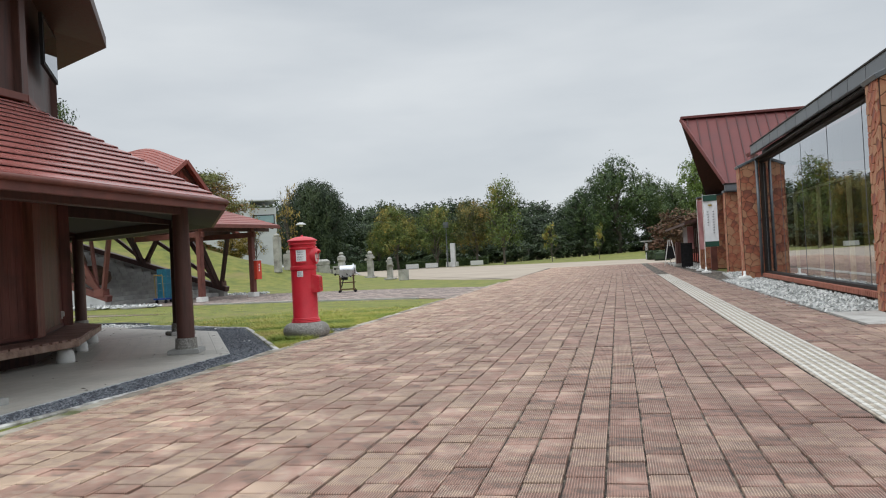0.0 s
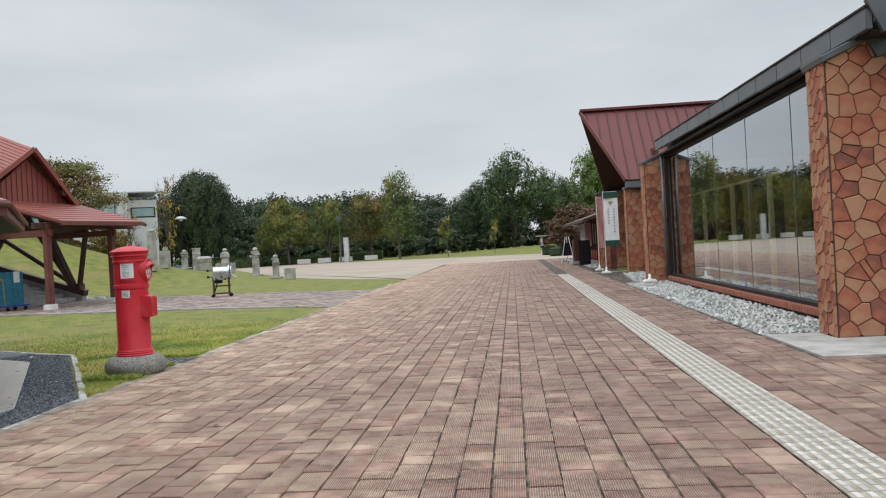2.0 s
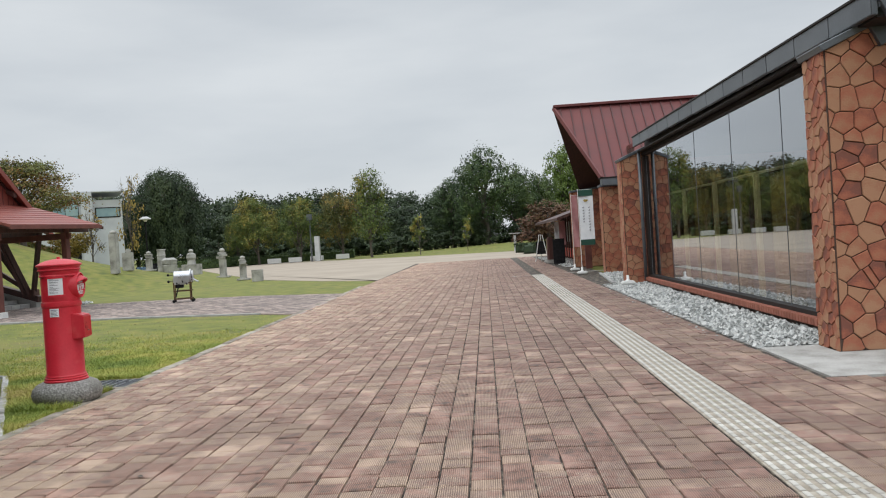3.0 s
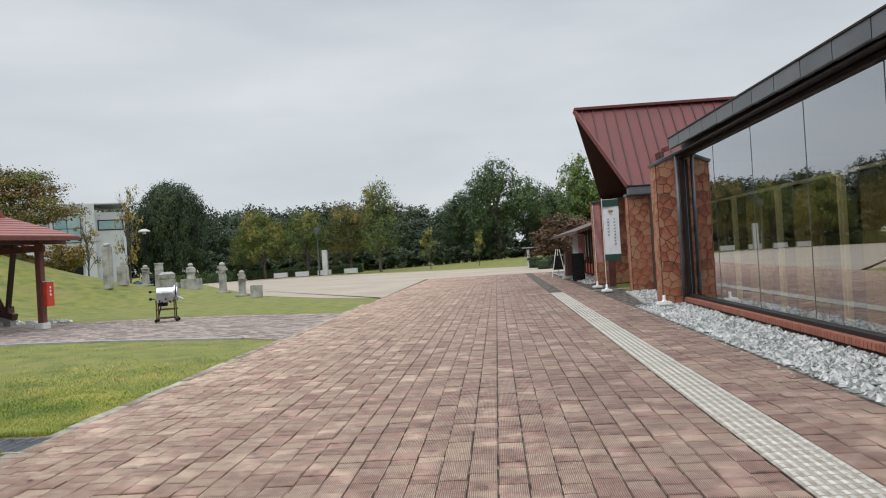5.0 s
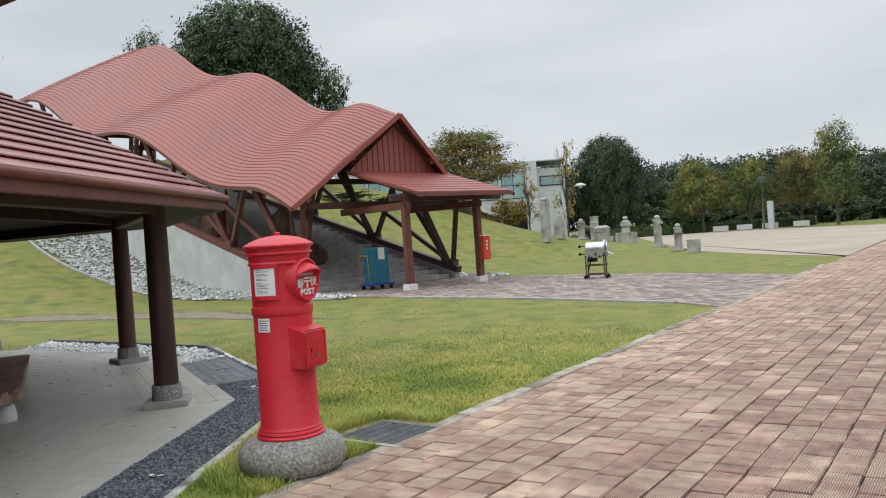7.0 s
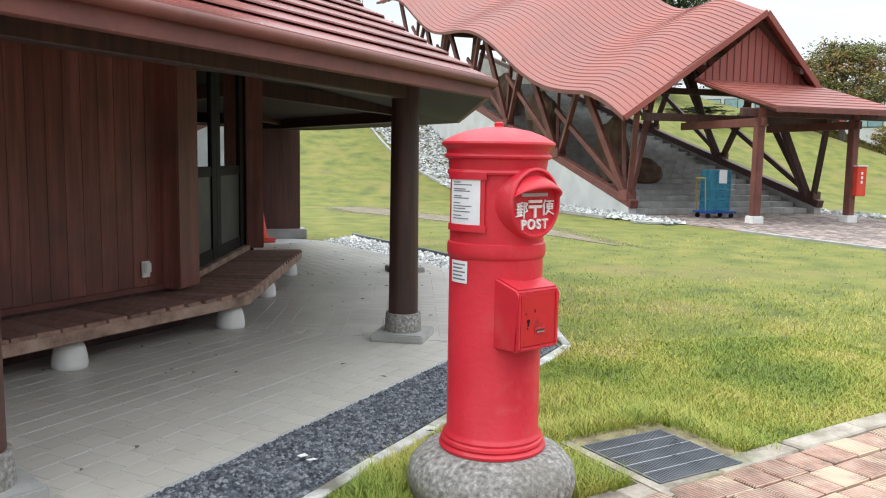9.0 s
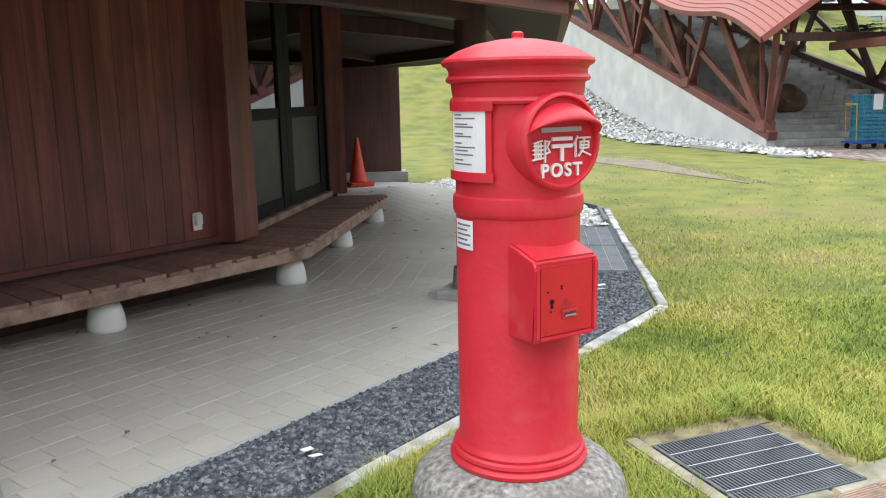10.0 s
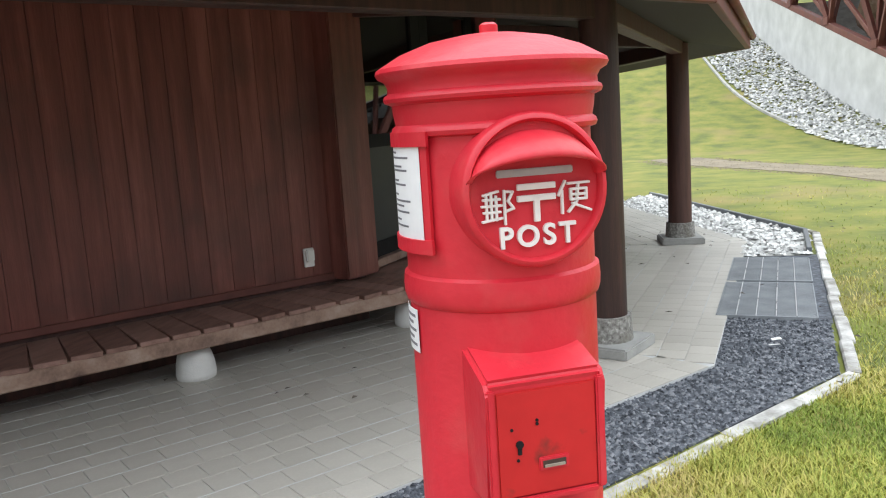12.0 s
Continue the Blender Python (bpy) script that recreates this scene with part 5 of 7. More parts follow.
for i in range(12):
    cp("post", pbox(bmesh.new(), 26.2 + i * 1.25, 26.32 + i * 1.25, 0.83, 0.95, 0.0, 2.4, 0.008), DARK_WOOD)
    cp("window_panel", pbox(bmesh.new(), 26.42 + i * 1.25, 27.35 + i * 1.25, 0.9, 0.93, 0.95, 2.1, 0.01), CONCRETE if i % 3 else DARK_FRAME)
    cp("red_panel", pbox(bmesh.new(), 26.42 + i * 1.25, 27.35 + i * 1.25, 0.88, 0.92, 0.1, 0.6, 0.01), CONE_RED)

# gravel bed, kerb and slab before the window
GRAV = [tuple(P(u, v)[:2]) for u, v in ((0.05, -0.66), (12.3, -0.66), (14.5, -0.3), (18.7, 0.2), (18.9, 0.9), (13.3, 0.9), (13.2, -0.05), (12.55, -0.05), (12.5, 0.48), (0.05, 0.48))][::-1]
GRAV_MAIN = [tuple(P(u, v)[:2]) for u, v in ((0.05, -0.66), (12.5, -0.66), (12.5, 0.46), (0.05, 0.46))]
GRAV_FAR = [tuple(P(u, v)[:2]) for u, v in ((13.25, -0.2), (18.7, 0.2), (18.7, 0.95), (13.25, 0.95))]
slab("gravel_bed", GRAV_MAIN, -0.05, -0.01, CONCRETE, "bed of the window gravel")
slab("gravel_bed", GRAV_FAR, -0.05, -0.01, CONCRETE, "bed of the far gravel")
stones("window_gravel", GRAV_MAIN, 5200, 0.085, WHITE_GRAVEL, "pale grey-white crushed stone below the window", -0.012, 0.7, 7)
stones("far_gravel", GRAV_FAR, 1200, 0.085, WHITE_GRAVEL, "pale grey-white crushed stone beside the pier", -0.012, 0.7, 8)
stones("canopy_gravel", [tuple(P(u, v)[:2]) for u, v in ((25.6, -0.4), (41, -0.6), (41, 0.8), (25.6, 0.8))], 1500, 0.11, WHITE_GRAVEL, "pale stones along the canopy wing", -0.012, 0.7, 17)
stones("spilled_gravel", [tuple(P(u, v)[:2]) for u, v in ((0.5, -0.95), (12.5, -0.85), (12.5, -0.6), (0.5, -0.62))], 110, 0.04, WHITE_GRAVEL, "gravel bits spilled on the paving", -0.002, 0.6, 27)
slab("pavement_slab", [tuple(P(u, v)[:2]) for u, v in ((-1.95, -0.66), (0.02, -0.66), (0.02, 0.0), (-0.58, 0.0), (-0.58, 4), (-1.95, 4))][::-1], -0.05, 0.003, WORN_SLAB, "pale weathered stone threshold slab")
part("kerb", bar_ring(bmesh.new(), [tuple(P(13.3, -0.28)[:2]), tuple(P(18.8, 0.12)[:2])], 0.1, -0.05, 0.03), CONCRETE, None, "grey kerb by the far gravel", "structure")
part("kerb", bar_ring(bmesh.new(), [tuple(P(20.35, -2.9)[:2]), tuple(P(21.2, 0.8)[:2])], 0.14, -0.05, 0.004), TACTILE, None, "pale stone strip across the paving", "structure")


# flag weights and banners
def weight(place, turn):
    w = empty("flag_weight", place, "white plastic water-filled flag weight on the ground", "flag stand", "flag stands", turn)
    part("tank", box(bmesh.new(), (0, 0, 0.045), (0.4, 0.34, 0.09), 0, 0.03), WHITE_PAINT, w)
    part("socket", lathe(bmesh.new(), [(0.09, 0.08), (0.05, 0.12), (0.035, 0.14), (0.035, 0.24)], 14), WHITE_PAINT, w, flat=False)
    return w


w1 = weight(P(11.9, -0.12, 0.03), U_ANGLE)
w2 = weight(P(19.2, -0.45, 0.0), U_ANGLE)
w3 = weight(P(22.0, -0.4, 0.0), U_ANGLE)


def banner(w, name, top, cloth, mat, label, words):
    f = empty(name, w.location + Vector((0, 0, 0.2)), label, "banner", "banners by the entrance")
    part("pole", tube(bmesh.new(), (0, 0, -0.02), (0, 0, top - 0.2), 0.012, 0.01, 8), WHITE_PAINT, f)
    V = V_DIR
    z1, z0 = top - 0.25, top - 0.25 - cloth[1]
    bm = bmesh.new()
    rows = []
    for i in range(15):
        z = z0 + (z1 - z0) * i / 14
        rows.append([bm.verts.new(V * (0.02 + cloth[0] * j / 5) + U_DIR * 0.02 * math.sin(i * 0.6 + j * 0.8) + Vector((0, 0, z))) for j in range(6)])
    for a, b in zip(rows, rows[1:]):
        for j in range(5):
            bm.faces.new((a[j], a[j + 1], b[j + 1], b[j]))
    c = part("cloth", bm, mat, f, flat=False)
    part("arm", beam(bmesh.new(), (0, 0, z1 + 0.005), tuple(V * cloth[0] + Vector((0, 0, z1 + 0.005))), 0.012, 0.012), WHITE_PAINT, f)
    if words:
        for zz, hh in ((z1 - 0.11, 0.22), (z0 + 0.1, 0.2)):
            part("green_band", beam(bmesh.new(), tuple(V * 0.02 - U_DIR * 0.012 + Vector((0, 0, zz))), tuple(V * (0.02 + cloth[0]) - U_DIR * 0.012 + Vector((0, 0, zz))), 0.03, hh), GREEN_CLOTH, c)
        bm = bmesh.new()
        for q in range(9):
            for s in (0.14, 0.34):
                if s < 0.2 and q > 5:
                    continue
                cx = 0.02 + s
                zz = z1 - 0.62 - q * 0.1
                for _k in range(3):
                    beam(bm, tuple(V * (cx - 0.03 + 0.02 * _k) - U_DIR * 0.03 + Vector((0, 0, zz - 0.03 * (_k % 2)))), tuple(V * (cx + 0.03) - U_DIR * 0.03 + Vector((0, 0, zz + 0.02 * _k - 0.02))), 0.008, 0.012)
        part("marks", bm, INK, c)
        bm = bmesh.new()
        for k in range(7):
            t = -0.9 + k * 0.3
            a0 = V * (0.26 + 0.03 * math.sin(t)) - U_DIR * 0.028 + Vector((0, 0, z1 - 0.42))
            beam(bm, tuple(a0), tuple(a0 + V * 0.08 * math.sin(t) + Vector((0, 0, 0.09 * math.cos(t)))), 0.006, 0.02)
        part("crest", bm, LEAF_GOLD, c, "gold printed crest")
    return f


GREEN_CLOTH = material("dark green cloth", [(0.01, 0.05, 0.035), (0.015, 0.07, 0.045)], 0.8, 0, 5, 60, 0.05)
PINK_CLOTH = material("faded pink banner cloth", [(0.4, 0.16, 0.17), (0.55, 0.3, 0.3)], 0.8, 0, 3, 60, 0.05)
banner(w2, "entrance_banner", 3.0, (0.5, 1.95), PAPER, "white cloth banner with green ends and dark writing on a pole", True)
banner(w3, "pink_banner", 2.95, (0.22, 2.0), PINK_CLOTH, "narrow faded pink cloth banner hanging on a pole", False)
board = empty("menu_board", P(29.0, -0.35), "black freestanding menu board on the paving edge", "sign board", turn=U_ANGLE)
part("panel", box(bmesh.new(), (0, 0, 0.62), (0.06, 0.55, 1.2), 0, 0.01), BLACK, board)
part("foot", box(bmesh.new(), (0, 0, 0.03), (0.4, 0.5, 0.05), 0, 0.01), BLACK, board)
sign = empty("carved_sign", P(31.5, -0.55), "dark carved stump-like sign beside the menu board", "sign", turn=U_ANGLE)
part("block", box(bmesh.new(), (0, 0, 0.65), (0.35, 0.32, 1.3), 0.2, 0.06), DARK_WOOD, sign)
part("base", box(bmesh.new(), (0, 0, 0.08), (0.6, 0.6, 0.18), 0.1, 0.05), GREY_STONE, sign)
easel = empty("easel", P(34.5, -0.8), "white folding easel with dark board", "easel", turn=U_ANGLE)
part("leg", beam(bmesh.new(), (-0.05, -0.35, 0), (0, -0.08, 1.45), 0.035, 0.035), WHITE_PAINT, easel)
part("leg", beam(bmesh.new(), (-0.05, 0.35, 0), (0, 0.08, 1.45), 0.035, 0.035), WHITE_PAINT, easel)
part("leg", beam(bmesh.new(), (0.45, 0, 0), (0, 0, 1.45), 0.035, 0.035), WHITE_PAINT, easel)
part("board", box(bmesh.new(), (0.02, 0, 0.75), (0.03, 0.55, 0.7), 0, 0.006), BLACK, easel)
for u, h, cl in ((30.2, 2.0, PINK_CLOTH), (32.6, 2.0, PAPER)):
    w = weight(P(u, -0.2, 0.0), U_ANGLE)
    banner(w, "hanging_banner", h + 0.1, (0.3, 1.15), cl, "short narrow cloth banner under the canopy", False)

# ---- stepped shelter with the waving roof ----
A_DIR, B_DIR = Vector((-0.995, -0.1, 0)), Vector((-0.1, 0.995, 0))
S_ANGLE = math.atan2(A_DIR.y, A_DIR.x)


def S(a, b, z=0.0):
    return Vector((-24.0, 19.2, z)) + A_DIR * a + B_DIR * b


def roof_point(t, j):
    """t: 0 at the plaza end to 1 up the hill; j: 0 low eave, 1 ridge, 2 far eave."""
    wave = math.cos(2 * math.pi * (t - 0.405) / 0.425)
    z_eave, z_ridge = 2.72 + 7.8 * t + 0.36 * wave, 5.12 + 7.25 * t + 0.34 * wave
    z_ridge += 0.42 * math.exp(-((t - 0.1) / 0.065) ** 2)
    a_eave, a_ridge = 27.8 * t, 20.9 * t
    if t < 0.08:
        z_eave -= 0.5 * ((0.08 - t) / 0.08) ** 1.4
    if j <= 1:
        a, b, z = a_eave + (a_ridge - a_eave) * j, 4.2 * j, z_eave + (z_ridge - z_eave) * j
        z += 0.10 * math.sin(math.pi * j)
    else:
        k = j - 1
        a, b, z = a_ridge + (a_eave - a_ridge) * k, 4.2 + 2.8 * k, z_ridge + (z_eave - z_ridge) * k
    return S(a, b, z)


shelter = empty("stair_shelter", S(0, 4.2), "timber-framed shelter with a waving red shingle roof over stairs", "shelter")
O4 = shelter.location.copy()


def sp(name, bm, mat, parent=None, label="", flat=True):
    bmesh.ops.translate(bm, verts=bm.verts, vec=-O4)
    return part(name, bm, mat, parent or shelter, label, flat=flat)


NT, NJ = 96, 24
bm = bmesh.new()
for up in (0.0, -0.07):
    rows = [[bm.verts.new(roof_point(i / NT, j / NJ * 2) + Vector((0, 0, up))) for j in range(NJ + 1)] for i in range(NT + 1)]
    for i in range(NT):
        for j in range(NJ):
            f = (rows[i][j], rows[i + 1][j], rows[i + 1][j + 1], rows[i][j + 1])
            bm.faces.new(f[::-1] if up == 0 else f)
broof = sp("roof", bm, BIG_ROOF, flat=False)
# shingle courses laid over the roof, each course's lower edge proud
COUR = 30
for k in range(COUR):
    bm = bmesh.new()
    j0, j1 = k / COUR, (k + 1) / COUR
    lo, hi, dn = [], [], []
    for i in range(NT + 1):
        p, q = roof_point(i / NT, j0), roof_point(i / NT, j1)
        lo.append(bm.verts.new(p + Vector((0, 0, 0.036))))
        hi.append(bm.verts.new(q + Vector((0, 0, 0.014))))
        dn.append(bm.verts.new(p + Vector((0, 0, 0.005))))
    for i in range(NT):
        bm.faces.new((lo[i + 1], lo[i], hi[i], hi[i + 1]))
        bm.faces.new((dn[i + 1], dn[i], lo[i], lo[i + 1]))
    sp("shingle_course", bm, BIG_ROOF, broof)
# eave and verge boards
sp("eave_board", sweep(bmesh.new(), [roof_point(i / NT, 0) + Vector((0, 0, -0.02)) for i in range(NT + 1)], 0.05, 0.12), RED_WOOD)
for j0, j1 in ((0, 1), (1, 2)):
    sp("verge_board", beam(bmesh.new(), roof_point(0, j0) - A_DIR * 0.03, roof_point(0, j1) - A_DIR * 0.03, 0.05, 0.16, 0.008), BIG_ROOF)
# shingled gable and awning
ga, gb, gc = S(0.35, 2.25, 3.62), S(0.35, 6.1, 3.62), S(0.35, 4.2, 5.15)
bm = bmesh.new()
bm.faces.new([bm.verts.new(p) for p in (ga, gc, gb)])
gable = sp("gable", bm, BIG_ROOF)
for i in range(17):
    x = 2.4 + i * 0.22
    top = 3.62 + (5.15 - 3.62) * (1 - abs(x - 4.2) / 1.92)
    if top > 3.7:
        sp("gable_batten", beam(bmesh.new(), S(0.34, x, 3.62), S(0.34, min(6.0, x - 0.0), top), 0.02, 0.02), METAL_ROOF, gable)
awn = sp("awning", quad_slab([S(-2.75, 2.45, 2.78), S(-2.75, 6.25, 2.78), S(0.35, 6.25, 3.66), S(0.35, 2.3, 3.66)], 0.07), BIG_ROOF)
for k in range(9):
    f0, f1 = k / 9, (k + 1) / 9
    z0, z1 = 2.78 + 0.88 * f0, 2.78 + 0.88 * f1
    sp("awning_course", quad_slab([S(-2.75 + 3.1 * f0, 2.45, z0 + 0.026), S(-2.75 + 3.1 * f0, 6.25, z0 + 0.026), S(-2.75 + 3.1 * f1, 6.25, z1 + 0.012), S(-2.75 + 3.1 * f1, 2.4, z1 + 0.012)], 0.02), BIG_ROOF, awn)
sp("awning_fascia", beam(bmesh.new(), S(-2.76, 2.4, 2.72), S(-2.76, 6.3, 2.72), 0.05, 0.12, 0.006), RED_WOOD)
for i in range(9):
    b = 2.6 + i * 0.48
    sp("rafter", beam(bmesh.new(), S(-2.7, b, 2.68), S(0.3, b, 3.54), 0.06, 0.1, 0.006), DARK_WOOD)
for b in (2.55, 5.42):
    sp("awning_post", box(bmesh.new(), S(-2.0, b, 1.45), (0.2, 0.2, 2.7), S_ANGLE, 0.015), RED_WOOD)
    sp("post_shoe", box(bmesh.new(), S(-2.0, b, 0.08), (0.32, 0.32, 0.2), S_ANGLE, 0.02), WHITE_STONE)
    sp("awning_tie", beam(bmesh.new(), S(-2.2, b, 2.45), S(1.2, b, 2.45), 0.12, 0.2, 0.01), RED_WOOD)
sp("awning_beam", beam(bmesh.new(), S(-2.0, 2.0, 2.68), S(-2.0, 6.5, 2.68), 0.12, 0.2, 0.01), DARK_WOOD)
# trusses: low walls with sleepers, fans of struts up to the eaves and ridge
SLOPE = 0.265
for side, b0 in ((0, 0.95), (1, 7.2)):
    inward = 1 if side == 0 else -1
    wall_part = slab
    bm = bmesh.new()
    pts = [S(1.0, b0 - 0.12), S(30, b0 - 0.12), S(30, b0 + 0.12), S(1.0, b0 + 0.12)]
    lo = [bm.verts.new((p.x, p.y, -0.2)) for p in pts]
    hs = [0.2, 0.2 + SLOPE * 29, 0.2 + SLOPE * 29, 0.2]
    hi = [bm.verts.new((p.x, p.y, h)) for p, h in zip(pts, hs)]
    bm.faces.new(lo)
    bm.faces.new(hi[::-1])
    for i in range(4):
        j = (i + 1) % 4
        bm.faces.new((lo[j], lo[i], hi[i], hi[j]))
    bmesh.ops.recalc_face_normals(bm, faces=bm.faces)
    # far side's darkness is put into its colours: greyer wall, darker wood
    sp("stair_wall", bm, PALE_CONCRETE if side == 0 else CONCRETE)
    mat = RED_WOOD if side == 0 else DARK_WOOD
    sp("sleeper", beam(bmesh.new(), S(0.9, b0, 0.29), S(30, b0, 0.27 + SLOPE * 29.1), 0.24, 0.22, 0.01), mat)
    for k in range(6):
        a = 1.3 + 4.4 * k
        base = S(a, b0, 0.42 + SLOPE * (a - 1))

        def up(aa, j, drop=0.12):
            t = min(1, max(0, aa / 27.8 if j < 0.5 or j > 1.5 else aa / (27.8 - 6.9 * (1 - abs(1 - j)))))
            return roof_point(t, j) - Vector((0, 0, drop))

        jj = (lambda q: q) if side == 0 else (lambda q: 2 - q)
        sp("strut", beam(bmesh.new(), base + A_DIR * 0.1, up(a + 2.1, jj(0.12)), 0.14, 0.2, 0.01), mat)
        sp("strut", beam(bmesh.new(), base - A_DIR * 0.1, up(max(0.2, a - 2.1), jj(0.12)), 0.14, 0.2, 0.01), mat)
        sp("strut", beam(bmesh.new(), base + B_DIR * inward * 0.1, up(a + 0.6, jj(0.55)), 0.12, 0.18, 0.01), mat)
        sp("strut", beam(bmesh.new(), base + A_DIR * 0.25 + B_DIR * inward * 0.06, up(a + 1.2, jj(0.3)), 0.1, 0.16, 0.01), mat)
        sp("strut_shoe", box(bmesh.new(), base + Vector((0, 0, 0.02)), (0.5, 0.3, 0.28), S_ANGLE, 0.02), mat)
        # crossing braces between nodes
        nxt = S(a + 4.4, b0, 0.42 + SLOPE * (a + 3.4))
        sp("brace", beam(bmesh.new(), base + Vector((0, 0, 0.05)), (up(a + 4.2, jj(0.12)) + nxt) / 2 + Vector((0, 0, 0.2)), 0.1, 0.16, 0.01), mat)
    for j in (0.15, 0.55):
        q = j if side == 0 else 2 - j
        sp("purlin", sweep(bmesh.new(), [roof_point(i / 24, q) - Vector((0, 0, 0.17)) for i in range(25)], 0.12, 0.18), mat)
# rafters and ties under the roof share that darker wood
for k in range(22):
    t = (k + 0.3) / 22
    for q0, q1 in ((0.02, 1.0), (1.0, 1.98)):
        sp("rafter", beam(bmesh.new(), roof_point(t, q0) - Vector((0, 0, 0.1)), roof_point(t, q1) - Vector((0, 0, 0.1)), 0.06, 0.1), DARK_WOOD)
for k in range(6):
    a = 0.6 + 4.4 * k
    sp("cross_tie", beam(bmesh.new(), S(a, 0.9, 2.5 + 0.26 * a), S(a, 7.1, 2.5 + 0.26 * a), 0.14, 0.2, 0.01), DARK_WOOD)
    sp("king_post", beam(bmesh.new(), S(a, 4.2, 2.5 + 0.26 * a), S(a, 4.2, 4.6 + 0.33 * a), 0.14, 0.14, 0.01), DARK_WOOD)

# the stairs themselves: block-built steps
stair = empty("stairs_outdoor", S(1.2, 4.1), "wide outdoor stairs of grey concrete blocks under the shelter", "stairs")
stair["kind"] = "structure"
ST = stair.location.copy()
for k in range(34):
    a = 1.25 + k * 0.56
    h = 0.155 * (k + 1)
    bm = box(bmesh.new(), S(a + 0.6, 4.1, h - 0.14) - ST, (1.2, 5.9, 0.28), S_ANGLE, 0.012)
    step = part("step", bm, CONCRETE, stair)
    if k < 10:
        for i in range(14):
            part("block", box(bmesh.new(), S(a - 0.004, 1.2 + 0.2 + i * 0.415, h - 0.076) - ST, (0.02, 0.4, 0.142), S_ANGLE, 0.004), CONCRETE, step)
fill = part("stair_core", prism(bmesh.new(), [(S(1.6, 1.1) - ST)[:2], (S(22, 1.1) - ST)[:2], (S(22, 7.1) - ST)[:2], (S(1.6, 7.1) - ST)[:2]], -0.3, -0.02), CONCRETE, stair)


def rock(name, place, size, mat, label, seed, turn=0.0):
    bm = bmesh.new()
    bmesh.ops.create_icosphere(bm, subdivisions=3, radius=1)
    for v in bm.verts:
        n = noise.noise(v.co * 1.3 + Vector((seed * 7, 0, 0))) * 0.35 + noise.noise(v.co * 3.5 + Vector((seed, 3, 0))) * 0.12
        v.co *= 1 + n
        v.co.x *= size[0] / 2
        v.co.y *= size[1] / 2
        v.co.z = max(-0.9, v.co.z) * size[2] / 2 + size[2] * 0.45
    return tagged(_placed(part(name, bm, mat), place, turn), label, "rock")


def _placed(ob, place, turn):
    ob.location = place
    ob.rotation_euler = (0, 0, turn)
    return ob


ROCK = material("brown boulder", [(0.07, 0.045, 0.03), (0.19, 0.12, 0.08)], 0.9, 0, 1.5, 20, 0.8)
rock("boulder", S(4.2, 2.1, 0.75), (1.5, 0.9, 2.1), ROCK, "tall brown upright boulder on the stairs", 1)
rock("boulder", S(4.4, 3.2, 0.75), (1.4, 1.4, 0.9), ROCK, "low brown boulder lying on the stairs", 2)
rock("boulder", S(9.0, 1.9, 2.0), (2.2, 1.2, 2.0), ROCK, "large brown boulder further up the stairs", 3)
rock("boulder", S(13.0, 2.1, 3.1), (2.0, 1.2, 2.0), ROCK, "rough brown boulder high on the stairs", 4)

# gravel bank beside the white stair wall, with its edging
def bank_height(x, y):
    return H(x, y) - 0.02


BANK = [tuple(S(a, b)[:2]) for a, b in ((0.2, 0.8), (1.2, 0.8), (30, 0.8), (30, -2.2), (17, -2.0), (9, -1.6), (4, -1.1), (1.5, -0.4), (-0.3, -0.35), (-2.1, 0.1), (-2.0, 0.7))]
stones("bank_gravel", BANK, 7500, 0.17, WHITE_GRAVEL, "grey-white broken stone banked along the stair wall", 0, 0.6, 31, bank_height)
bm = bmesh.new()
prev = None
for a in range(0, 31):
    b = -0.45 - 1.75 * smooth(0, 17, a)
    p = S(a, b)
    p.z = H(p.x, p.y) + 0.02
    if prev is not None:
        beam(bm, prev, p, 0.1, 0.08)
    prev = p
part("kerb", bm, CONCRETE, None, "pale edging of the gravel bank", "structure")
stones("right_bank_gravel", [tuple(S(a, b)[:2]) for a, b in ((1, 7.4), (12, 7.4), (12, 8.4), (3, 8.6), (0.2, 8.6), (-0.8, 8.0), (-0.6, 7.2))], 1100, 0.17, WHITE_GRAVEL, "pale broken stone by the stair foot", 0, 0.6, 33, bank_height)
ring_cover = _placed(part("manhole_ring", lathe(bmesh.new(), [(0.62, -0.02), (0.62, 0.03), (0.5, 0.035), (0.48, 0.015), (0.02, 0.015)], 32), CONCRETE), S(-1.3, 0.25), 0)
tagged(ring_cover, "round concrete drain cover in the lawn edge", "drain cover")

# stacked blue crates on a hand cart
cr = empty("crate_trolley", S(-0.15, 2.75, 0.0), "stack of turquoise plastic crates on a blue flat trolley", "trolley", turn=S_ANGLE)
part("deck", box(bmesh.new(), (0, 0, 0.16), (0.62, 0.95, 0.05), 0, 0.015), material("trolley blue", [(0.01, 0.06, 0.3), (0.015, 0.09, 0.4)], 0.5), cr, "bright blue trolley deck")
for x in (-0.23, 0.23):
    for y in (-0.36, 0.36):
        part("caster", tube(bmesh.new(), (x - 0.02, y, 0.065), (x + 0.02, y, 0.065), 0.065, 0.065, 12), BLACK, cr)
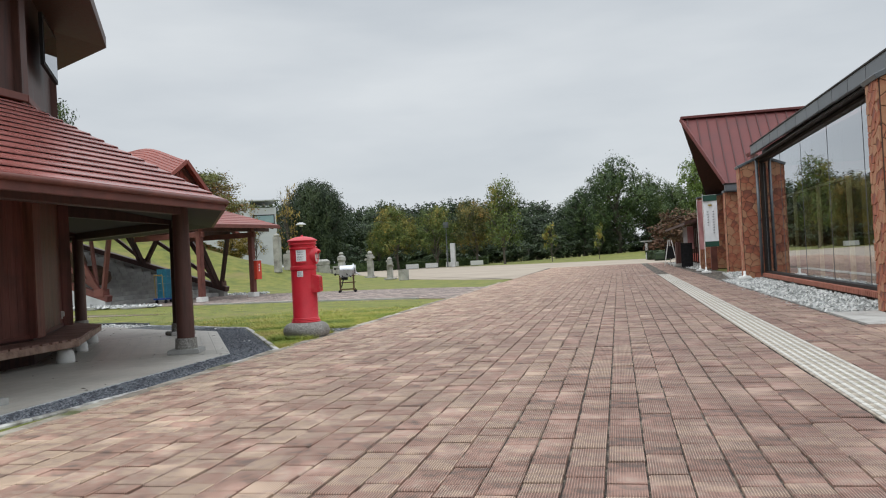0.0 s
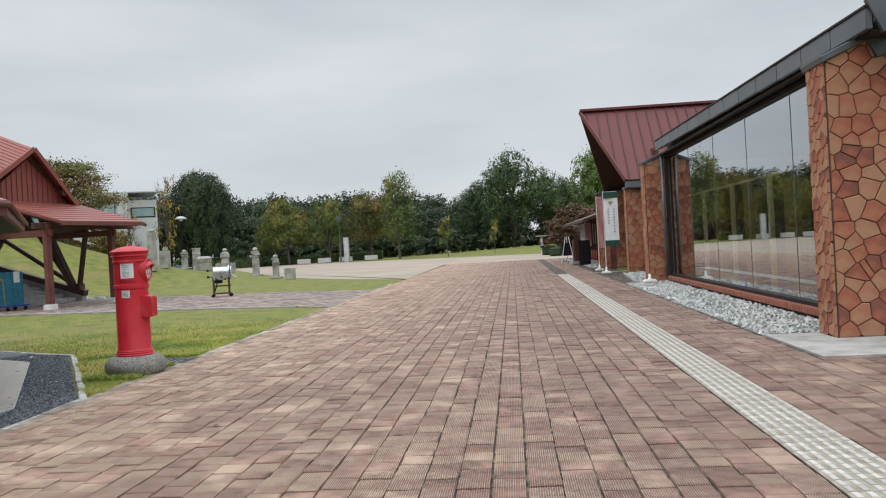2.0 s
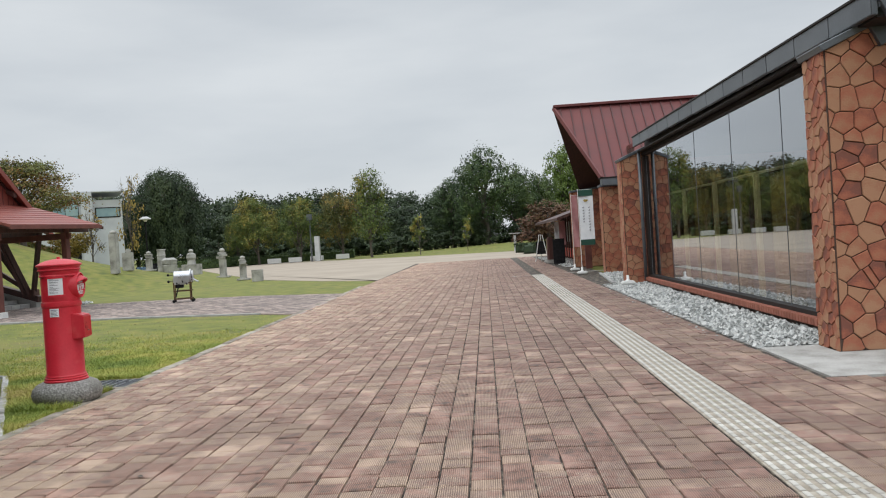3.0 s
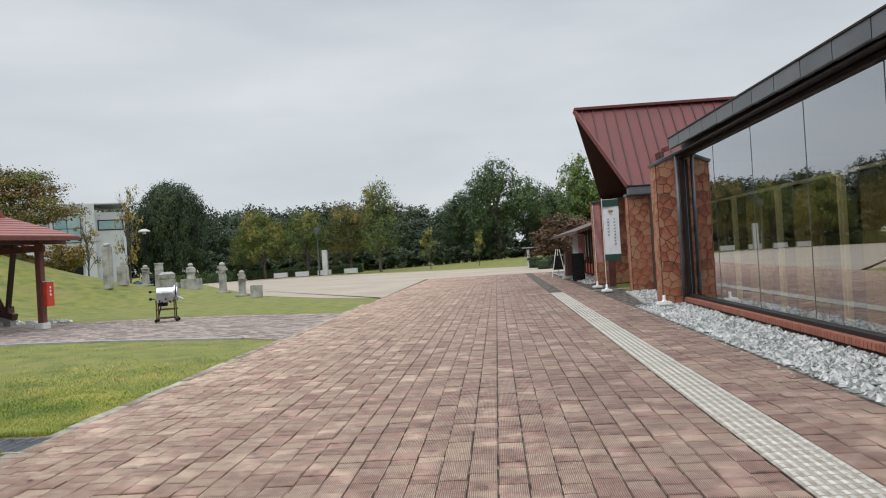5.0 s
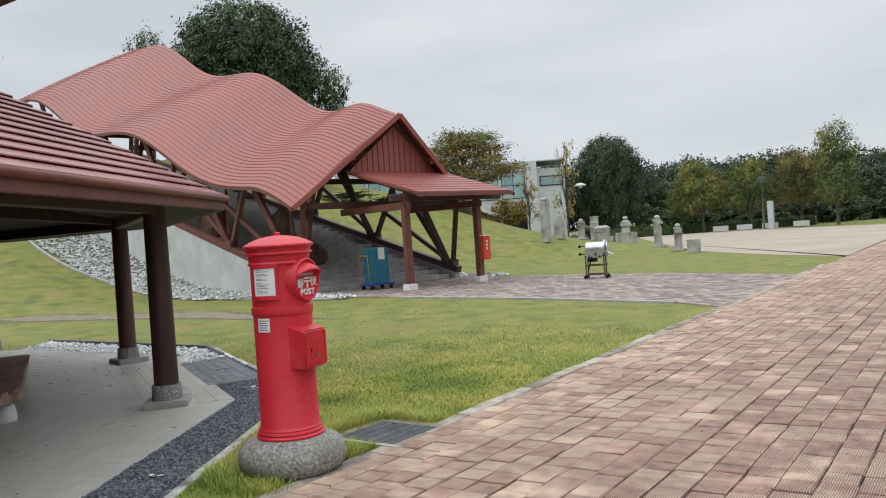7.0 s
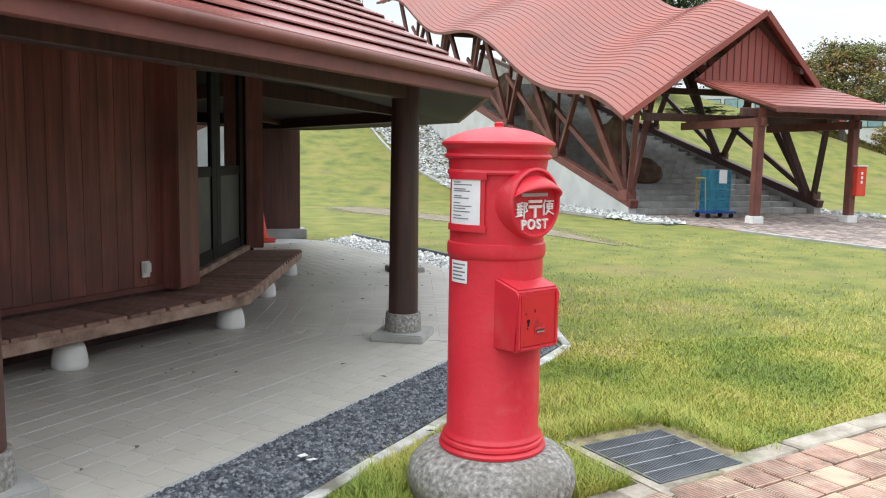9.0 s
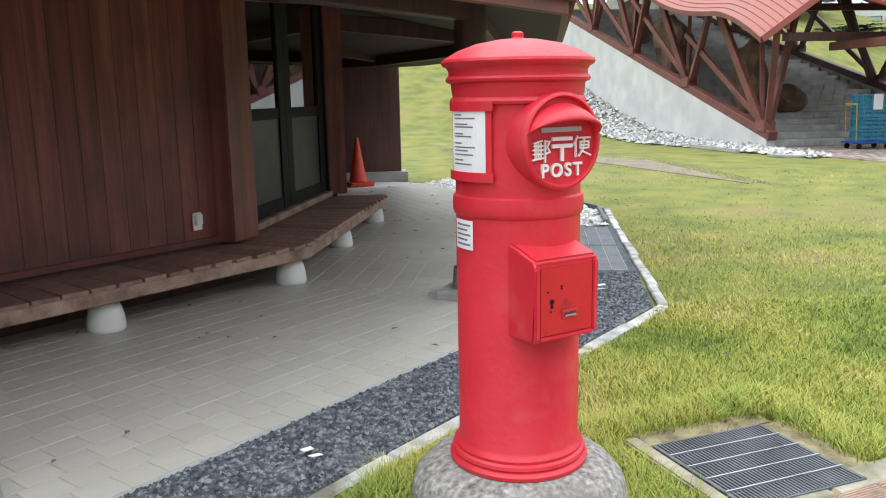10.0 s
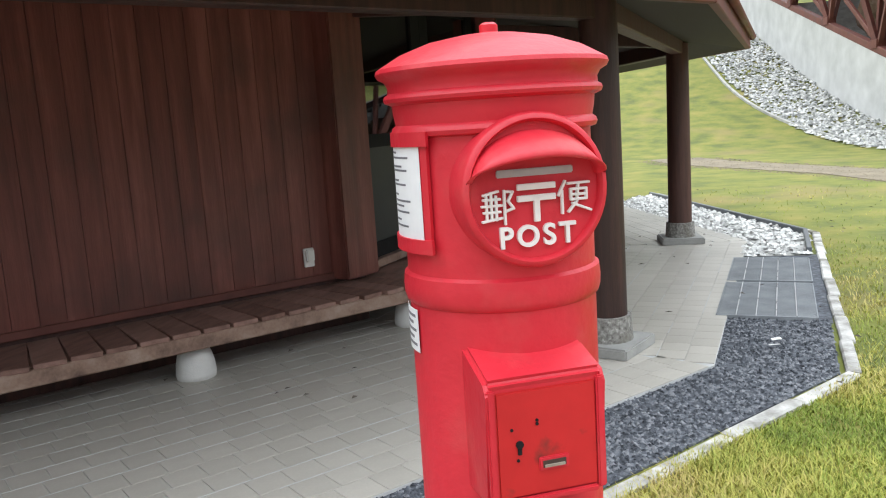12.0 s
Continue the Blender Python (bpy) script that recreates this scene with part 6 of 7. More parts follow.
for k in range(4):
    bm = bmesh.new()
    z = 0.19 + 0.27 * k
    box(bm, (0, 0, z + 0.02), (0.44, 0.62, 0.02))
    for s in (-1, 1):
        for zz in (0.05, 0.15, 0.245):
            box(bm, (s * 0.22, 0, z + zz), (0.015, 0.62, 0.045))
            box(bm, (0, s * 0.31, z + zz), (0.44, 0.015, 0.045))
        for y in (-0.28, -0.1, 0.1, 0.28):
            box(bm, (s * 0.22, y, z + 0.13), (0.02, 0.03, 0.26))
        for x in (-0.2, 0, 0.2):
            box(bm, (x, s * 0.31, z + 0.13), (0.03, 0.02, 0.26))
    box(bm, (0, 0, z + 0.14), (0.4, 0.58, 0.22))
    part("crate", bm, BLUE_PLASTIC, cr)
part("notice", box(bmesh.new(), (-0.235, -0.05, 1.1), (0.006, 0.24, 0.36)), PAPER, cr, "white paper notice")
bm = bmesh.new()
for x in (-0.2, 0.2):
    tube(bm, (x, 0.42, 0.18), (x, 0.47, 1.05), 0.014, 0.014, 8)
tube(bm, (-0.2, 0.47, 1.05), (0.2, 0.47, 1.05), 0.02, 0.02, 8)
part("handle", bm, LEAF_GOLD, cr, "yellow-green trolley handle")
# red box on the awning post
rb = empty("extinguisher_box", S(-2.1, 5.6, 1.05), "red metal fire extinguisher box on the awning post", "fire extinguisher box", turn=S_ANGLE)
part("cabinet", box(bmesh.new(), (0, 0.05, 0), (0.26, 0.3, 0.75), 0, 0.01), CONE_RED, rb)
bm = bmesh.new()
for k in range(3):
    box(bm, (-0.133, 0.05, 0.2 - k * 0.11), (0.004, 0.06, 0.07))
part("marks", bm, WHITE_PAINT, rb, "small white marks")
part("lid", box(bmesh.new(), (0, 0.05, 0.385), (0.3, 0.34, 0.03), 0, 0.006), PAPER, rb, "pale lid")

# ---- trees ----
def tube_rings(verts, faces, path, radii, seg):
    """A bent tapering tube along a path."""
    k0 = len(verts)
    for i, (p, r) in enumerate(zip(path, radii)):
        d = (path[min(i + 1, len(path) - 1)] - path[max(0, i - 1)]).normalized()
        x = d.orthogonal().normalized()
        y = d.cross(x)
        for s in range(seg):
            a = 2 * math.pi * s / seg
            verts.append(tuple(p + x * r * math.cos(a) + y * r * math.sin(a)))
    for i in range(len(path) - 1):
        for s in range(seg):
            t = (s + 1) % seg
            a, b = k0 + i * seg, k0 + (i + 1) * seg
            faces.append((a + s, a + t, b + t, b + s))


def tree_kind(name, seed, label, leaf_mat, blobs, leaves, leaf, trunk_h, trunk_r, bare=0.0, droop=0.25, category="tree"):
    """One tree about one unit wide and one high: a trunk with limbs, and a crown of leaves in uneven clumps.

    blobs: (x, y, z, radius across, radius up) of the clumps' bodies."""
    r = random.Random(seed)
    tree = empty(name, (0, 0, -500), label, category)
    verts, faces = [], []
    top = max(b[2] for b in blobs)
    trunk = [Vector((r.uniform(-0.02, 0.02) * i, r.uniform(-0.02, 0.02) * i, top * i / 5)) for i in range(6)]
    tube_rings(verts, faces, trunk, [trunk_r * (1.25 if i == 0 else 1 - 0.17 * i) for i in range(6)], 7)
    ends = []
    for b in blobs:
        start = trunk[0].lerp(trunk[-1], min(0.9, max(trunk_h, (b[2] - 0.25) / max(top, 0.01)) * r.uniform(0.7, 1.0)))
        end = Vector(b[:3])
        mid = start.lerp(end, 0.5) + Vector((0, 0, 0.04))
        tube_rings(verts, faces, [start, mid, end], [trunk_r * 0.45, trunk_r * 0.28, trunk_r * 0.1], 5)
        n = 5 if not bare else 11
        for _ in range(n):
            t = Vector((r.gauss(0, 1), r.gauss(0, 1), r.gauss(0.35, 0.8))).normalized()
            q = end + Vector((t.x * b[3], t.y * b[3], t.z * b[4])) * (r.uniform(0.7, 1.1) if bare else r.uniform(0.4, 0.8))
            tube_rings(verts, faces, [mid.lerp(end, r.uniform(0.2, 0.9)), end.lerp(q, 0.6) + Vector((0, 0, 0.02)), q], [trunk_r * 0.16, trunk_r * 0.1, trunk_r * 0.04], 3)
    raw("trunk", verts, faces, BARK, tree, flat=False)
    verts, faces = [], []
    weights = [b[3] * b[3] * b[4] for b in blobs]
    clumps = []
    for _ in range(max(12, leaves // 20)):
        b = r.choices(blobs, weights)[0]
        t = Vector((r.gauss(0, 1), r.gauss(0, 1), r.gauss(0.1, 1))).normalized()
        d = r.random() ** 0.28
        clumps.append((b[0] + t.x * b[3] * d, b[1] + t.y * b[3] * d, b[2] + t.z * b[4] * d, r.uniform(0.5, 1.2), t.x, t.y, t.z))
    for _ in range(leaves):
        c = r.choice(clumps)
        s = (0.042 if bare or leaves < 10000 else 0.03) * c[3]
        p = Vector((c[0] + r.gauss(0, s), c[1] + r.gauss(0, s), c[2] + r.gauss(0, s * 0.8)))
        out = Vector((c[4], c[5], c[6] + 0.35))
        n = (out * 1.1 + Vector((r.gauss(0, 0.6), r.gauss(0, 0.6), r.gauss(0, 0.6)))).normalized()
        x = n.orthogonal().normalized()
        x = (Matrix.Rotation(r.random() * 6.28, 3, n) @ x)
        y = n.cross(x)
        q = leaf * r.uniform(0.6, 1.4)
        k = len(verts)
        verts += [tuple(p - x * q), tuple(p + y * q * 0.55 - n * q * 0.15), tuple(p + x * q), tuple(p - y * q * 0.55 - n * q * 0.15)]
        faces.append((k, k + 1, k + 2, k + 3))
    if leaves:
        raw("crown", verts, faces, leaf_mat, tree, kind="")
    return tree


def blob_set(seed, n, z0, z1, spread, size, shape="round"):
    r = random.Random(seed)
    out = []
    for i in range(n):
        f = (i + 0.5) / n
        z = z0 + (z1 - z0) * f
        w = {"round": math.sin(math.pi * (0.2 + 0.75 * f)), "cone": 1.1 - f, "flat": 0.9, "wide": 1.0 - 0.45 * f}[shape]
        a = i * 2.4 + r.random()
        out.append((spread * w * math.cos(a) * r.uniform(0.5, 1), spread * w * math.sin(a) * r.uniform(0.5, 1), z, size * r.uniform(0.8, 1.2), size * r.uniform(0.6, 0.9)))
    return out


KINDS = {}


def plant(kind, x, y, top, width):
    """Set a copy of a kind of tree on the ground, its top at a height."""
    src = KINDS[kind]
    base = H(x, y) - 0.1
    k = plant_turn()
    ob = copy_thing(src, Matrix.Translation((x, y, base)) @ Matrix.Rotation(k * 1.7, 4, "Z"))
    h = max(0.5, top - base)
    ob.scale = (width, width, h)
    return ob


TURN_COUNT = [0]


def plant_turn():
    TURN_COUNT[0] += 1
    return TURN_COUNT[0]


rd = random.Random(51)
DOME = [(0, 0, 0.56, 0.46, 0.4), (0, 0, 0.3, 0.44, 0.26), (0, 0, 0.68, 0.42, 0.27)]
for i in range(26):
    a, e = i * 2.4, math.asin(min(0.95, -0.2 + 1.15 * (i + 0.5) / 26))
    DOME.append((0.42 * math.cos(a) * math.cos(e), 0.42 * math.sin(a) * math.cos(e), 0.55 + 0.38 * math.sin(e), rd.uniform(0.07, 0.11), rd.uniform(0.05, 0.08)))
KINDS["round"] = tree_kind("evergreen_tree", 1, "dense dark green round-headed evergreen tree on the grass", LEAF_DARK, DOME, 50000, 0.011, 0.2, 0.03)
KINDS["big"] = tree_kind("broadleaf_tree", 2, "tall spreading dark green broadleaf tree at the wood edge", LEAF_MID, blob_set(3, 15, 0.3, 0.88, 0.36, 0.19), 15000, 0.012, 0.25, 0.03)
KINDS["canopy"] = tree_kind("broadleaf_tree", 52, "huge round-headed dark green tree above the shelter roof", LEAF_MID, DOME, 46000, 0.011, 0.25, 0.03)
KINDS["bright"] = tree_kind("camphor_tree", 3, "tall fresh yellow-green broadleaf tree", material("bright green foliage", [(0.06, 0.1, 0.015), (0.11, 0.17, 0.025), (0.19, 0.24, 0.04)], 0.7, 0, 0.5, 3, 0, per_island=0.5), blob_set(8, 12, 0.35, 0.88, 0.34, 0.2), 12000, 0.014, 0.25, 0.03)
KINDS["wood"] = tree_kind("woodland_tree", 4, "dark green woodland tree in the backdrop wood", LEAF_DARK, blob_set(5, 13, 0.2, 0.88, 0.33, 0.2) + [(0, 0, 0.5, 0.4, 0.35)], 7500, 0.019, 0.2, 0.025)
KINDS["far"] = tree_kind("woodland_tree", 24, "dark green unseen tree added round the grounds for reflections", LEAF_DARK, blob_set(5, 9, 0.2, 0.88, 0.33, 0.24), 1500, 0.045, 0.03, 0.025)
KINDS["lime"] = tree_kind("lime_tree", 5, "rounded olive-green tree turning yellow on top", LEAF_OLIVE, blob_set(6, 14, 0.3, 0.85, 0.3, 0.19, "wide"), 13000, 0.011, 0.2, 0.02)
KINDS["limegold"] = tree_kind("autumn_tree", 6, "olive and gold tree turning autumn colour", material("olive gold foliage", [(0.04, 0.065, 0.014), (0.13, 0.13, 0.03), (0.36, 0.2, 0.04)], 0.75, 0, 2.5, 9, 0, per_island=0.35), blob_set(7, 14, 0.3, 0.86, 0.3, 0.19, "wide"), 13000, 0.011, 0.2, 0.02)
KINDS["tall"] = tree_kind("sparse_tree", 7, "tall thin-crowned olive tree with bare top twigs", LEAF_OLIVE, blob_set(9, 15, 0.3, 0.92, 0.28, 0.17, "wide"), 5500, 0.014, 0.2, 0.02, bare=1)
KINDS["sapling"] = tree_kind("sapling", 8, "small half-bare young tree before the wood", LEAF_OLIVE, blob_set(10, 8, 0.3, 0.9, 0.28, 0.16, "wide"), 700, 0.03, 0.2, 0.015, bare=1)
KINDS["birch"] = tree_kind("slender_tree", 9, "slender near-bare tree with pale trunks and yellow leaves", LEAF_GOLD, blob_set(11, 12, 0.25, 0.93, 0.26, 0.15, "wide"), 600, 0.02, 0.15, 0.016, bare=1)
KINDS["bare"] = tree_kind("bare_tree", 10, "bare spreading tree with a few yellow leaves", LEAF_GOLD, blob_set(12, 10, 0.3, 0.9, 0.3, 0.15, "wide"), 450, 0.022, 0.15, 0.02, bare=1)
KINDS["gold"] = tree_kind("yellow_tree", 11, "low yellow-leaved tree before the white building", LEAF_GOLD, blob_set(13, 10, 0.3, 0.85, 0.34, 0.18, "flat"), 3500, 0.025, 0.15, 0.018)
LAYERS = []
for i in range(30):
    f = i / 29
    a, q = i * 2.4, (1.05 - 0.75 * f) * rd.uniform(0.25, 0.42)
    LAYERS.append((q * math.cos(a), q * math.sin(a), 0.42 + 0.5 * f, rd.uniform(0.11, 0.17), rd.uniform(0.02, 0.035)))
KINDS["maple"] = tree_kind("cherry_tree", 12, "wide olive and rust tree behind the shelter", LEAF_RUST, LAYERS, 17000, 0.01, 0.15, 0.022, bare=1)
KINDS["rust"] = tree_kind("rusty_tree", 13, "low spreading rust-brown tree at the plaza edge", material("rust brown foliage", [(0.07, 0.035, 0.02), (0.13, 0.06, 0.03), (0.1, 0.08, 0.03)], 0.75, 0, 0.4, 3, 0, per_island=0.6), blob_set(15, 12, 0.2, 0.85, 0.36, 0.18, "wide"), 5000, 0.022, 0.1, 0.02, bare=1)
KINDS["shrub"] = tree_kind("shrub", 14, "low dark green shrub at the wood edge", LEAF_DARK, blob_set(16, 10, 0.1, 0.75, 0.38, 0.2, "flat"), 2200, 0.03, 0.1, 0.012, category="shrub")
plant("round", -65.3, 77.9, 12.0, 7.9)
plant("maple", -47.0, 43.5, 8.9, 8.6)
plant("birch", -44.0, 50.0, 7.8, 3.1)
plant("bare", -44.3, 46.7, 5.4, 2.8)
plant("gold", -48.3, 48.3, 4.2, 3.9)
plant("lime", -57.6, 84.2, 8.4, 7.6)
plant("lime", -53.7, 87.0, 8.1, 7.2)
plant("lime", -59.6, 82.8, 6.4, 4.0)
plant("limegold", -49.4, 89.6, 8.4, 7.4)
plant("tall", -45.0, 88.7, 10.3, 7.0)
plant("sapling", -38.2, 87.5, 4.6, 3.1)
plant("sapling", -33.3, 89.6, 4.2, 2.4)
plant("big", -37.0, 106.4, 13.2, 11.0)
plant("big", -43.7, 111.3, 10.2, 8.6)
plant("big", -35.4, 114.3, 11.4, 8.6)
plant("big", -31.0, 111.5, 9.6, 7.5)
plant("bright", -30.0, 122.1, 14.2, 9.8)
plant("bright", -26.3, 125.0, 12.6, 10.0)
plant("rust", -21.1, 80.0, 4.9, 6.8)
plant("rust", -19.1, 83.6, 4.1, 6.0)
plant("wood", -118.5, 76.2, 13.4, 10.4)
plant("wood", -117.8, 79.6, 14.2, 9.3)
plant("wood", -118.4, 84.1, 13.1, 10.2)
plant("wood", -118.3, 88.3, 13.7, 11.2)
plant("wood", -110.2, 87.0, 14.2, 11.3)
plant("wood", -109.8, 91.3, 12.8, 12.3)
plant("wood", -108.6, 95.2, 13.6, 11.7)
plant("wood", -106.3, 98.3, 12.4, 11.4)
plant("wood", -96.1, 94.4, 11.9, 11.6)
plant("wood", -100.4, 103.9, 12.9, 12.5)
plant("wood", -99.5, 108.9, 13.5, 10.9)
plant("wood", -91.8, 106.9, 13.0, 12.4)
plant("wood", -85.5, 106.0, 12.5, 9.0)
plant("wood", -89.9, 118.1, 11.6, 11.1)
plant("wood", -80.8, 113.4, 11.7, 10.6)
plant("wood", -77.7, 116.5, 10.9, 10.9)
plant("wood", -78.3, 125.4, 11.7, 12.0)
plant("wood", -74.0, 127.3, 12.2, 13.1)
plant("wood", -65.2, 121.2, 10.6, 11.7)
plant("wood", -66.2, 132.5, 11.7, 11.5)
plant("wood", -57.8, 125.8, 10.1, 11.7)
plant("wood", -54.3, 128.6, 9.5, 9.0)
plant("wood", -109.0, 69.3, 12.1, 7.6)
plant("wood", -103.7, 71.4, 11.6, 7.5)
plant("wood", -102.9, 76.5, 11.0, 9.5)
plant("wood", -99.2, 80.1, 10.4, 7.3)
plant("wood", -94.8, 83.1, 10.8, 9.3)
plant("wood", -92.1, 87.8, 11.0, 9.7)
plant("wood", -86.5, 90.1, 9.7, 8.5)
plant("wood", -83.0, 94.6, 9.1, 8.1)
plant("wood", -78.5, 98.2, 9.5, 7.1)
plant("wood", -74.5, 102.7, 9.6, 9.5)
plant("wood", -69.8, 106.6, 9.2, 8.3)
plant("wood", -65.4, 111.3, 8.4, 8.7)
plant("wood", -59.9, 114.4, 8.1, 9.6)
plant("wood", -53.8, 116.2, 7.5, 8.9)
plant("wood", -47.7, 118.1, 9.1, 9.5)
plant("wood", -42.5, 121.7, 9.1, 7.2)
plant("wood", -36.7, 123.8, 8.4, 7.2)
plant("wood", -30.9, 125.8, 8.2, 7.4)
plant("wood", -24.9, 126.1, 7.7, 8.9)
plant("wood", -19.5, 128.5, 6.9, 9.1)
plant("shrub", -69.4, 91.9, 4.5, 6.8)
plant("shrub", -67.7, 94.2, 5.2, 6.3)
plant("shrub", -65.6, 96.1, 4.6, 6.1)
plant("shrub", -63.4, 97.9, 4.2, 6.7)
plant("shrub", -61.0, 99.5, 4.0, 7.1)
plant("shrub", -59.0, 101.7, 3.5, 7.1)
plant("shrub", -55.8, 101.9, 3.6, 7.1)
plant("shrub", -53.3, 103.2, 3.3, 6.3)
plant("shrub", -50.6, 104.2, 3.5, 6.0)
plant("shrub", -49.3, 108.2, 3.0, 6.4)
plant("shrub", -45.5, 106.9, 3.2, 6.1)
plant("shrub", -44.0, 110.7, 2.9, 6.5)
plant("shrub", -40.2, 108.9, 2.3, 6.5)
plant("shrub", -38.4, 112.5, 2.0, 7.4)
plant("shrub", -35.1, 111.4, 1.8, 7.1)
plant("shrub", -33.0, 114.2, 2.0, 6.2)
plant("shrub", -29.8, 113.0, 1.4, 7.1)
plant("canopy", -60.2, 33.6, 20.4, 11.6)
plant("big", -59.9, 38.8, 16.4, 6.7)
plant("big", -60.9, 13.4, 20.9, 8.1)
plant("big", -65.1, 9.2, 20.7, 9.5)
plant("big", -66.3, 28.2, 18.6, 5.5)
plant("wood", -71.1, 25.8, 5.6, 3.9)
plant("shrub", -49.5, 31.0, 4.6, 6.0)
plant("shrub", -48.0, 34.5, 4.3, 6.0)
plant("shrub", -47.0, 38.0, 3.8, 5.0)
plant("shrub", -53.0, 33.0, 5.4, 7.0)
plant("shrub", -55.3, 42.7, 3.9, 5.2)
plant("shrub", -51.9, 44.2, 3.3, 4.6)

for k in range(24):
    f = k / 23
    plant("shrub", -66 + 56 * f, 95 + 22 * f + (k % 3), 3.2 + (k * 5 % 7) * 0.25, 5.5)
# unseen trees out of view, added to close the horizon for reflections
for k in range(34):
    a = radians(-150 + k * 7.2)
    plant("far", 75 * math.cos(a) + (k % 3) * 4, 10 + 75 * math.sin(a), 9 + (k * 7 % 5), 13)

hedge = empty("clipped_hedge", (-60, 82, 0), "low clipped dark green hedge behind the stone figures", "hedge")
r = random.Random(33)
verts, faces = [], []
for _ in range(9000):
    f = r.random()
    c = Vector((-74, 83.5, 0)).lerp(Vector((-58.5, 82.2, 0)), f) + Vector((0, r.uniform(-0.9, 0.9), r.uniform(0.05, 1.15 + 0.12 * math.sin(f * 19))))
    c.z += H(c.x, c.y)
    c -= Vector((-60, 82, 0))
    n = Vector((r.gauss(0, 1), r.gauss(0, 1), r.gauss(0.5, 0.8))).normalized()
    x = n.orthogonal().normalized()
    y = n.cross(x)
    k = len(verts)
    verts += [tuple(c - x * 0.12), tuple(c + y * 0.07), tuple(c + x * 0.12), tuple(c - y * 0.07)]
    faces.append((k, k + 1, k + 2, k + 3))
raw("leaves", verts, faces, LEAF_MID, hedge)
for src in KINDS.values():
    for o in (*src.children_recursive, src):
        bpy.data.objects.remove(o)

# ---- things on the far lawn and plaza ----
def standing(name, x, y, top, label, category, group=""):
    """An empty at the ground, and the height to its top."""
    z = H(x, y) - 0.02
    return empty(name, (x, y, z), label, category, group), top - z


G = "carved stone figures on the lawn"


def carved_post(x, y, top, w, label, seed):
    """A slim stone post with a carved body, cap and head."""
    o, h = standing("stone_figure", x, y, top, label, "standing stone", G)
    r = random.Random(seed)
    part("foot_slab", box(bmesh.new(), (0, 0, 0.05), (w * 1.9, w * 1.7, 0.1), 0.3, 0.02), GREY_STONE, o)
    part("shaft", box(bmesh.new(), (0, 0, h * 0.34), (w, w * 0.85, h * 0.6), 0.3, 0.04), GREY_STONE, o)
    bm = bmesh.new()
    for k in range(4):
        box(bm, (w * 0.2 * r.uniform(-1, 1), w * 0.2 * r.uniform(-1, 1), h * (0.62 + 0.07 * k)), (w * r.uniform(0.9, 1.35), w * r.uniform(0.8, 1.1), h * 0.085), r.random(), 0.03)
    part("carving", bm, GREY_STONE, o)
    part("head", lathe(bmesh.new(), [(w * 0.3, h * 0.87), (w * 0.42, h * 0.91), (w * 0.4, h * 0.96), (w * 0.15, h)], 12), GREY_STONE, o, flat=False)
    return o


o, h = standing("stone_column", -36.3, 40.65, 3.3, "tall slim stone column with a round ball on top", "column", G)
part("shaft", box(bmesh.new(), (0, 0, h * 0.46), (0.42, 0.42, h * 0.92), 0.3, 0.03), GREY_STONE, o)
part("ball", lathe(bmesh.new(), [(0.12, h * 0.92), (0.2, h * 0.935), (0.21, h * 0.965), (0.12, h * 0.995), (0.02, h)], 16), GREY_STONE, o, flat=False)
o, h = standing("stone_obelisk", -37.2, 42.6, 2.2, "pale tapering stone slab with a rough top", "standing stone", G)
bm = box(bmesh.new(), (0, 0, h * 0.42), (0.6, 0.4, h * 0.84), 0.4, 0.04)
box(bm, (0.05, 0, h * 0.92), (0.3, 0.25, h * 0.18), 0.5, 0.05)
part("stone", bm, GREY_STONE, o)
o, h = standing("stone_pillar", -38.5, 46.9, 2.1, "round grey stone pillar with carved bands", "column", G)
part("shaft", lathe(bmesh.new(), [(0.28, 0), (0.26, h * 0.7), (0.3, h * 0.72), (0.26, h * 0.75), (0.25, h * 0.95), (0.3, h * 0.96), (0.28, h)], 18), GREY_STONE, o)
o, h = standing("stone_bell", -37.5, 46.5, 1.5, "broad grey stone block with a lidded top", "standing stone", G)
part("stone", lathe(bmesh.new(), [(0.45, 0), (0.5, h * 0.5), (0.42, h * 0.52), (0.48, h * 0.6), (0.5, h * 0.85), (0.3, h)], 20), GREY_STONE, o)
statue_bm = lathe(bmesh.new(), [(0.3, 0.0), (0.26, 0.3), (0.34, 0.45), (0.3, 0.7), (0.12, 0.82), (0.18, 0.92), (0.1, 1.05)], 12)
o, h = standing("stone_plinth", -38.4, 49.7, 0.95, "low pair of grey stone plinth blocks", "plinth", G)
part("block", box(bmesh.new(), (0, 0, h * 0.5), (1.1, 0.9, h), 0.2, 0.02), GREY_STONE, o)
part("block", box(bmesh.new(), (-1.0, -0.3, h * 0.35), (0.6, 0.7, h * 0.75), 0.2, 0.02), GREY_STONE, o)
st = part("statue", statue_bm, GREY_STONE, None, "plain hunched grey stone statue on a plinth")
st.location = (-38.4, 49.7, 0.95)
tagged(st, "", "statue", G)
carved_post(-33.7, 47.1, 1.9, 0.4, "slim pale stone post with a carved head on the lawn edge", 3)
carved_post(-28.55, 42.3, 1.35, 0.34, "small knobbly carved stone post beside the round tub", 5)
carved_post(-37.9, 45.1, 2.0, 0.36, "plain pale stone post beside the broad lidded stone", 6)
o, h = standing("stone_tub", -26.0, 40.1, 0.58, "plain grey round stone tub on the lawn edge", "planter", G)
part("tub", lathe(bmesh.new(), [(0.3, 0), (0.31, h), (0.26, h), (0.25, h - 0.06)], 24), GREY_STONE, o)

